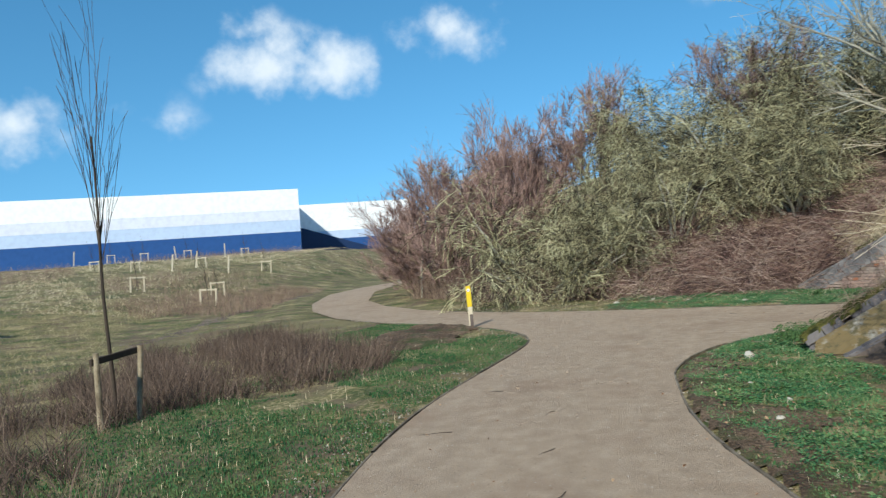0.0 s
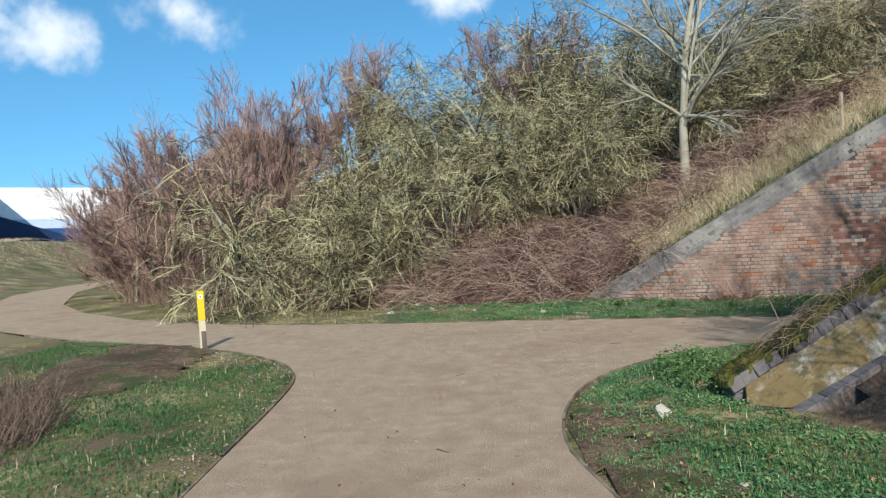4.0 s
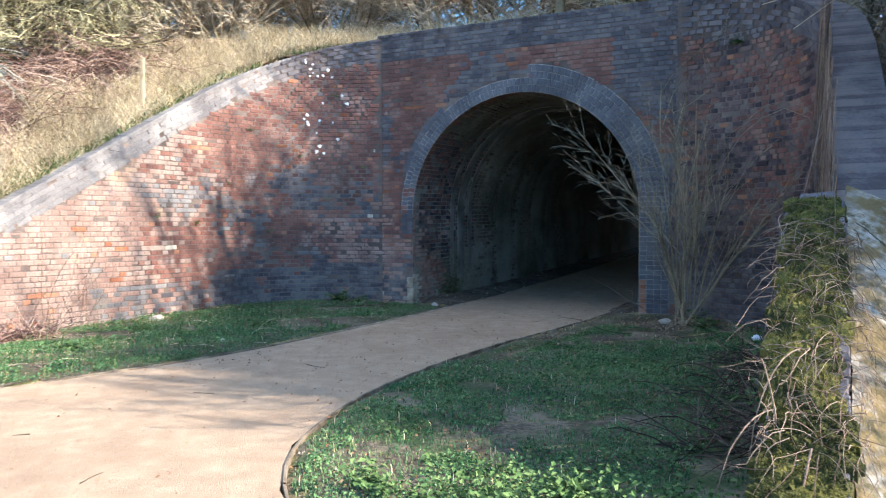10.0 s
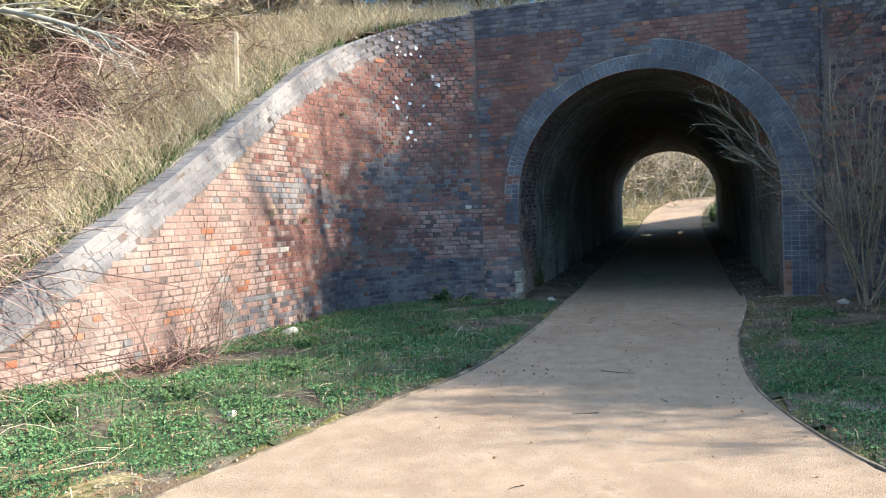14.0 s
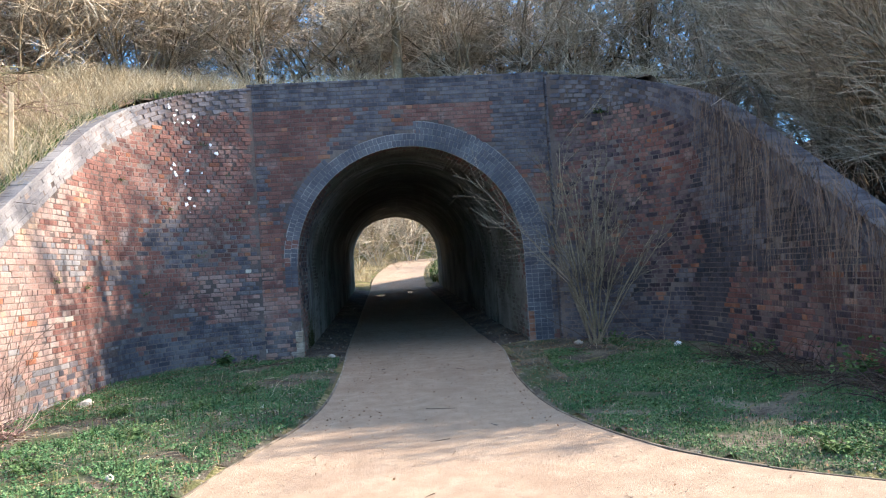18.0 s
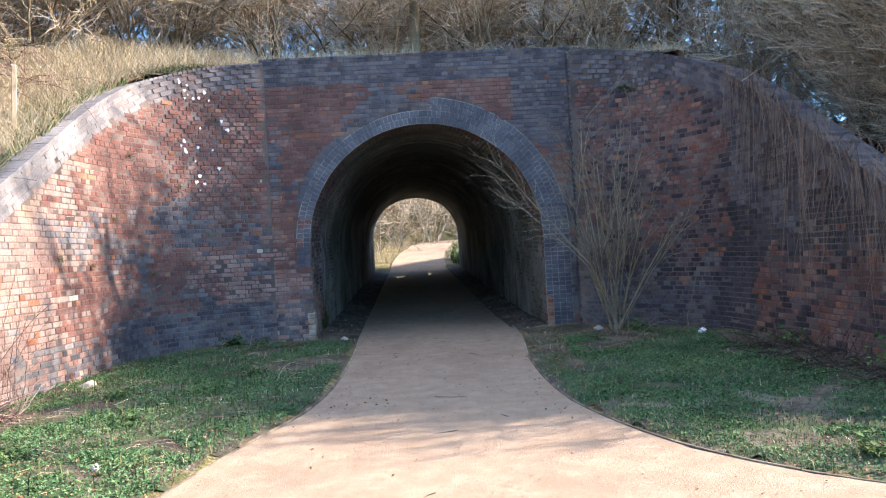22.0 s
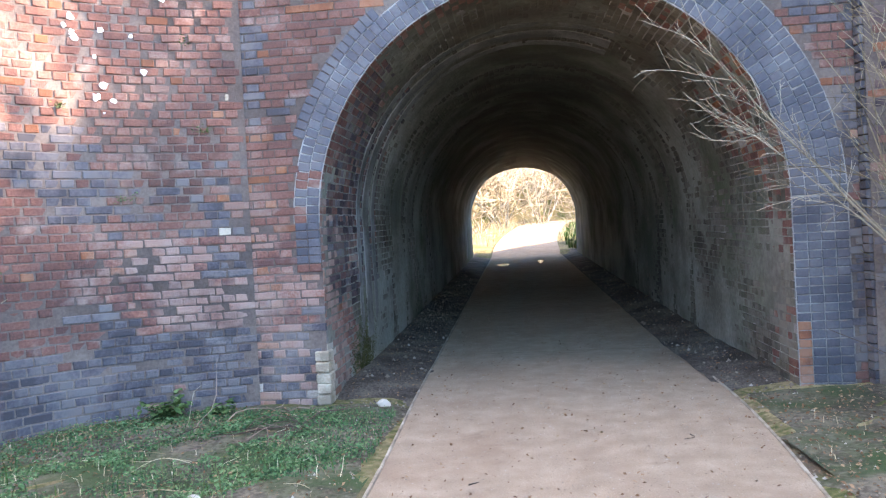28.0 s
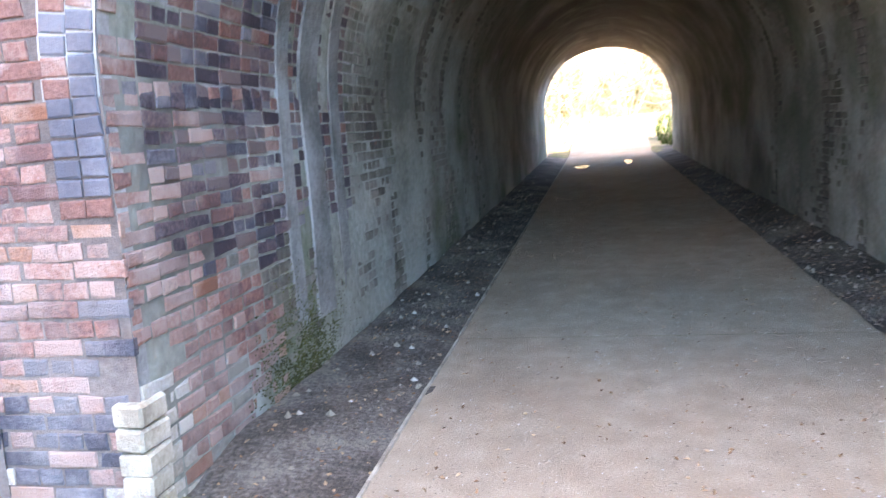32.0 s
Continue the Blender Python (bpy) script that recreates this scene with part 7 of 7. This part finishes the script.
def wall_moss():
    """Dark moss spreading over the foot of the west lining."""
    rng = np.random.default_rng(381)
    n = 6500
    y, z = rng.normal(1.65, 0.36, n), np.abs(rng.normal(0.06, 0.26, n)) + 0.06
    k = (y > 0.8) & (y < 2.7) & (z < 0.85 - 0.25 * np.abs(y - 1.7)) & (rng.random(n) < 0.5 + 0.5 * wobble(y, z, 9.0))
    y, z = y[k], z[k]
    n = len(y)
    st = np.stack([np.full(n, CX - HALF + 0.006), y, z], -1)
    d = np.stack([np.ones(n), 0.7 * rng.normal(size=n), 0.7 * rng.normal(size=n)], -1)
    P, R = shoots(rng, st, d, rng.uniform(0.003, 0.008, n), rng.uniform(0.004, 0.008, n), 3, 0.2, 0.2, 0.4)
    tagged(piece("wall_moss", *tubes(P, R, 4), M["wall_moss"]), "dark green moss patch on the foot of the tunnel lining", "moss", kind="stuff")


wall_moss()


def wall_plants():
    """Small tufts rooted in the joints of the sunlit wall."""
    rng = np.random.default_rng(371)
    for k, (s, z) in enumerate(((0.5, 3.35), (0.35, 2.55), (1.5, 2.75), (2.15, 1.35), (1.05, 1.95), (2.9, 2.2), (3.6, 1.5), (0.9, 3.9), (2.4, 3.2), (4.4, 1.6))):
        p, t = CURVE_W.at(np.array([s]))[0], CURVE_W.tangent(np.array([s]))[0]
        nrm = np.array([-t[1], t[0]])
        q = p + nrm * (0.02 - BATTER * min(s / 1.8, 1) * z)
        plant("wall_fern", float(q[0]), float(q[1]), z, 9, 0.016, 372 + k, "tiny green fern tuft rooted in a brick joint", up=0.07)


wall_plants()


# ---- stones, litter, twigs ----
def rock(name, x, y, z, r, seed, label, mat="stone", flat=0.6, category="stone", group="loose stones"):
    bm = bmesh.new()
    bmesh.ops.create_icosphere(bm, subdivisions=2, radius=1.0)
    rng = np.random.default_rng(seed)
    cut = [(Vector(unit(rng.normal(size=3))), rng.uniform(0.55, 0.85)) for _ in range(9)]
    for v in bm.verts:
        for n, d in cut:
            e = v.co.dot(n) - d
            if e > 0:
                v.co -= n * e
    ob = tagged(part(name, bm, M[mat]), label, category, group)
    ob.matrix_basis = pose(x, y, z + r * flat * 0.35, rng.uniform(-8, 8), rng.uniform(-8, 8), rng.uniform(0, 360)) @ Matrix.Diagonal((r, r * 0.75, r * flat, 1))
    return ob


for q, (x, y, r) in enumerate(((-3.4, -9.92, 0.085), (-4.33, -12.9, 0.08), (-5.2, -12.1, 0.07), (-4.32, -4.02, 0.14), (-1.5, -0.2, 0.085), (-1.57, 1.66, 0.07), (2.73, -1.21, 0.12), (-2.2, -2.6, 0.06), (-1.9, -5.2, 0.06), (-2.6, -8.0, 0.06), (5.2, -9.9, 0.1), (6.9, -9.9, 0.04), (7.6, -9.6, 0.035), (8.4, -9.7, 0.045), (-4.4, -11.2, 0.05), (-1.6, 2.6, 0.05), (1.75, 1.2, 0.07), (1.8, 3.4, 0.08), (-1.7, 0.8, 0.04))):
    rock("stone", x, y, float(land(x, y)), r, 400 + q, "pale angular stone lying beside the path")


def gravel(name, n, box, seed, label, ok, size=(0.006, 0.022), mat="stone"):
    rng = np.random.default_rng(seed)
    st = rooted(rng, n, *box, ok)
    n = len(st)
    base = np.array([(1, 0, 0), (-1, 0, 0), (0, 1, 0), (0, -1, 0), (0, 0, 1), (0, 0, -0.4)], float)
    s = rng.uniform(*size, n)[:, None, None]
    V = st[:, None] + base[None] * s * rng.uniform(0.6, 1.2, (n, 6, 1)) + [0, 0, 0.002]
    f = np.array([(0, 2, 4), (2, 1, 4), (1, 3, 4), (3, 0, 4), (2, 0, 5), (1, 2, 5), (3, 1, 5), (0, 3, 5)])
    F = (np.arange(n) * 6)[:, None, None] + f[None]
    return tagged(piece(name, V.reshape(-1, 3), F.reshape(-1, 3), M[mat]), label, "gravel", kind="stuff")


gravel("loose_chippings", 3600, (-6, 13, -17, 0), 421, "pale loose chippings along the path edge", lambda x, y: (gap(x, y) > 0.02) & (gap(x, y) < 0.5), size=(0.004, 0.016))
gravel("path_grit", 9000, (-3.5, 12, -15, -0.2), 422, "fine grit lying on the path", lambda x, y: gap(x, y) <= 0, size=(0.002, 0.006))
gravel("tunnel_rubble", 2200, (-2.0, 2.1, 0.0, 7), 426, "stone chips and grit along the tunnel walls", lambda x, y: gap(x, y) > 0.02, size=(0.003, 0.012), mat="dirt")
gravel("tunnel_rubble", 380, (-2.0, 2.1, -0.1, 16), 423, "brick and stone fragments along the tunnel walls", lambda x, y: gap(x, y) > 0.04, size=(0.006, 0.03))
gravel("path_grit", 1800, (-1.9, 1.9, -0.5, 7), 427, "fine grit lying on the path in the tunnel mouth", lambda x, y: gap(x, y) <= 0, size=(0.002, 0.007))
gravel("tunnel_crumbs", 1500, (-2.0, 2.1, -0.4, 14), 424, "dark earth crumbs along the tunnel walls", lambda x, y: gap(x, y) > 0.04, size=(0.006, 0.025), mat="dirt")
gravel("field_gravel", 2500, (-24, 1, -34, -23.5), 425, "strip of grey gravel across the rough grass", lambda x, y: np.abs(to_line(x, y, [(0.2, -24.0), (-3, -25.2), (-8, -27.6), (-24, -33.4)])) < 0.28 + 0.15 * np.sin(x * 1.7), size=(0.012, 0.035), mat="mortar")


def twigs_on(name, spots, seed, label):
    rng = np.random.default_rng(seed)
    n = len(spots)
    st = np.array([(x, y, float(land(x, y)) * 0 + 0.006) for x, y, _ in spots])
    a = rng.uniform(0, 2 * np.pi, n)
    for i in range(n):
        P, R = shoots(rng, st[i : i + 1], np.array([[np.cos(a[i]), np.sin(a[i]), 0.02]]), [spots[i][2]], [0.004], 7, 0.0, 0.25, 0.4)
        P[..., 2] = 0.005 + np.abs(P[..., 2] - 0.006) * 0.1
        tagged(piece(name, *tubes(P, R, 4), M["sapling"]), label, "twig", "fallen twigs")


twigs_on("twig", [(9.3, -11.3, 0.25), (8.84, -12.3, 0.3), (-0.2, -8.96, 0.12), (0.03, -7.4, 0.2), (-0.6, -2.4, 0.1), (-0.1, -5.9, 0.35), (0.5, -7.0, 0.12), (-0.8, -10.2, 0.15), (1.0, -9.5, 0.2), (8.0, -11.6, 0.2), (7.0, -12.4, 0.25), (5.8, -11.6, 0.2), (3.0, -11.5, 0.25), (10.3, -11.0, 0.3), (0.6, -3.0, 0.25), (0.9, -1.4, 0.2)], 431, "thin dark fallen twig lying on the gravel path")
canes("fallen_branches", 22, (-3.2, -1.9, -1.4, -0.55), 432, "dead fallen stems at the foot of the portal", length=(0.4, 1.0), droop=0.3, mat="dead_stalk", r=0.006, category="twigs")
canes("fallen_branches", 30, (2.4, 4.2, -2.6, -0.8), 433, "dead fallen stems at the foot of the dark wall", length=(0.5, 1.4), droop=0.12, mat="dead_stalk", r=0.005, category="twigs")
rock("litter_scrap", 4.05, -2.3, 0.03, 0.09, 441, "crumpled white litter at the foot of the wall", mat="white_clad", flat=0.7, category="litter", group="")


def lichen_spots():
    rng = np.random.default_rng(451)
    n = 26
    s = np.concatenate([rng.normal(1.05, 0.22, n // 2), rng.normal(1.35, 0.12, n - n // 2)])
    z = np.concatenate([rng.uniform(2.6, 4.4, n // 2), rng.normal(4.35, 0.12, n // 4), rng.normal(3.38, 0.1, n - n // 2 - n // 4)])
    p, t = CURVE_W.at(s), CURVE_W.tangent(s)
    nrm = np.stack([-t[:, 1], t[:, 0]], -1)
    q = p + nrm * (0.016 - BATTER * np.clip(s / 1.8, 0, 1) * z)[:, None]
    C = np.concatenate([q, z[:, None]], -1)
    T3 = np.concatenate([t, 0 * t[:, :1]], -1)
    N3 = np.concatenate([nrm, 0 * nrm[:, :1]], -1)
    r = rng.uniform(0.01, 0.036, n)
    k = 9
    a = np.arange(k) * 2 * np.pi / k
    V = C[:, None] + (T3[:, None] * np.cos(a)[None, :, None] + np.array([0, 0, 1.0]) * np.sin(a)[None, :, None]) * (r[:, None] * rng.uniform(0.6, 1.25, (n, k)))[..., None]
    top = C + N3 * 0.004
    V = np.concatenate([V, top[:, None]], 1)
    i, j = np.arange(k), (np.arange(k) + 1) % k
    f = np.stack([i, j, np.full(k, k)], -1)
    F = ((np.arange(n) * (k + 1))[:, None, None] + f[None]).reshape(-1, 3)
    tagged(piece("lichen_spots", V.reshape(-1, 3), F, M["white_clad"]), "white crusty lichen spots on the brickwork", "lichen", kind="stuff")


lichen_spots()


def puddle():
    m = bpy.data.materials.new("standing_water")
    m.use_nodes = True
    b = m.node_tree.nodes["Principled BSDF"]
    b.inputs["Base Color"].default_value, b.inputs["Roughness"].default_value = (0.03, 0.03, 0.03, 1), 0.08
    rng = np.random.default_rng(461)
    for x, y, rx, ry in ((-0.75, 19.2, 0.2, 0.6), (0.55, 20.2, 0.1, 0.9)):
        a = np.linspace(0, 2 * np.pi, 28, endpoint=False)
        w = 1 + 0.15 * np.sin(3 * a + x) + 0.1 * np.sin(5 * a)
        px, py = x + rx * w * np.cos(a), y + ry * w * np.sin(a)
        V = np.stack([px, py, floor_rise(py) + 0.006], -1)
        V = np.concatenate([V, [[x, y, float(floor_rise(y)) + 0.006]]])
        i, j = np.arange(28), (np.arange(28) + 1) % 28
        tagged(piece("puddle", V, np.stack([i, j, np.full(28, 28)], -1), m), "shallow puddle on the path inside the tunnel", "puddle", "puddles")


puddle()
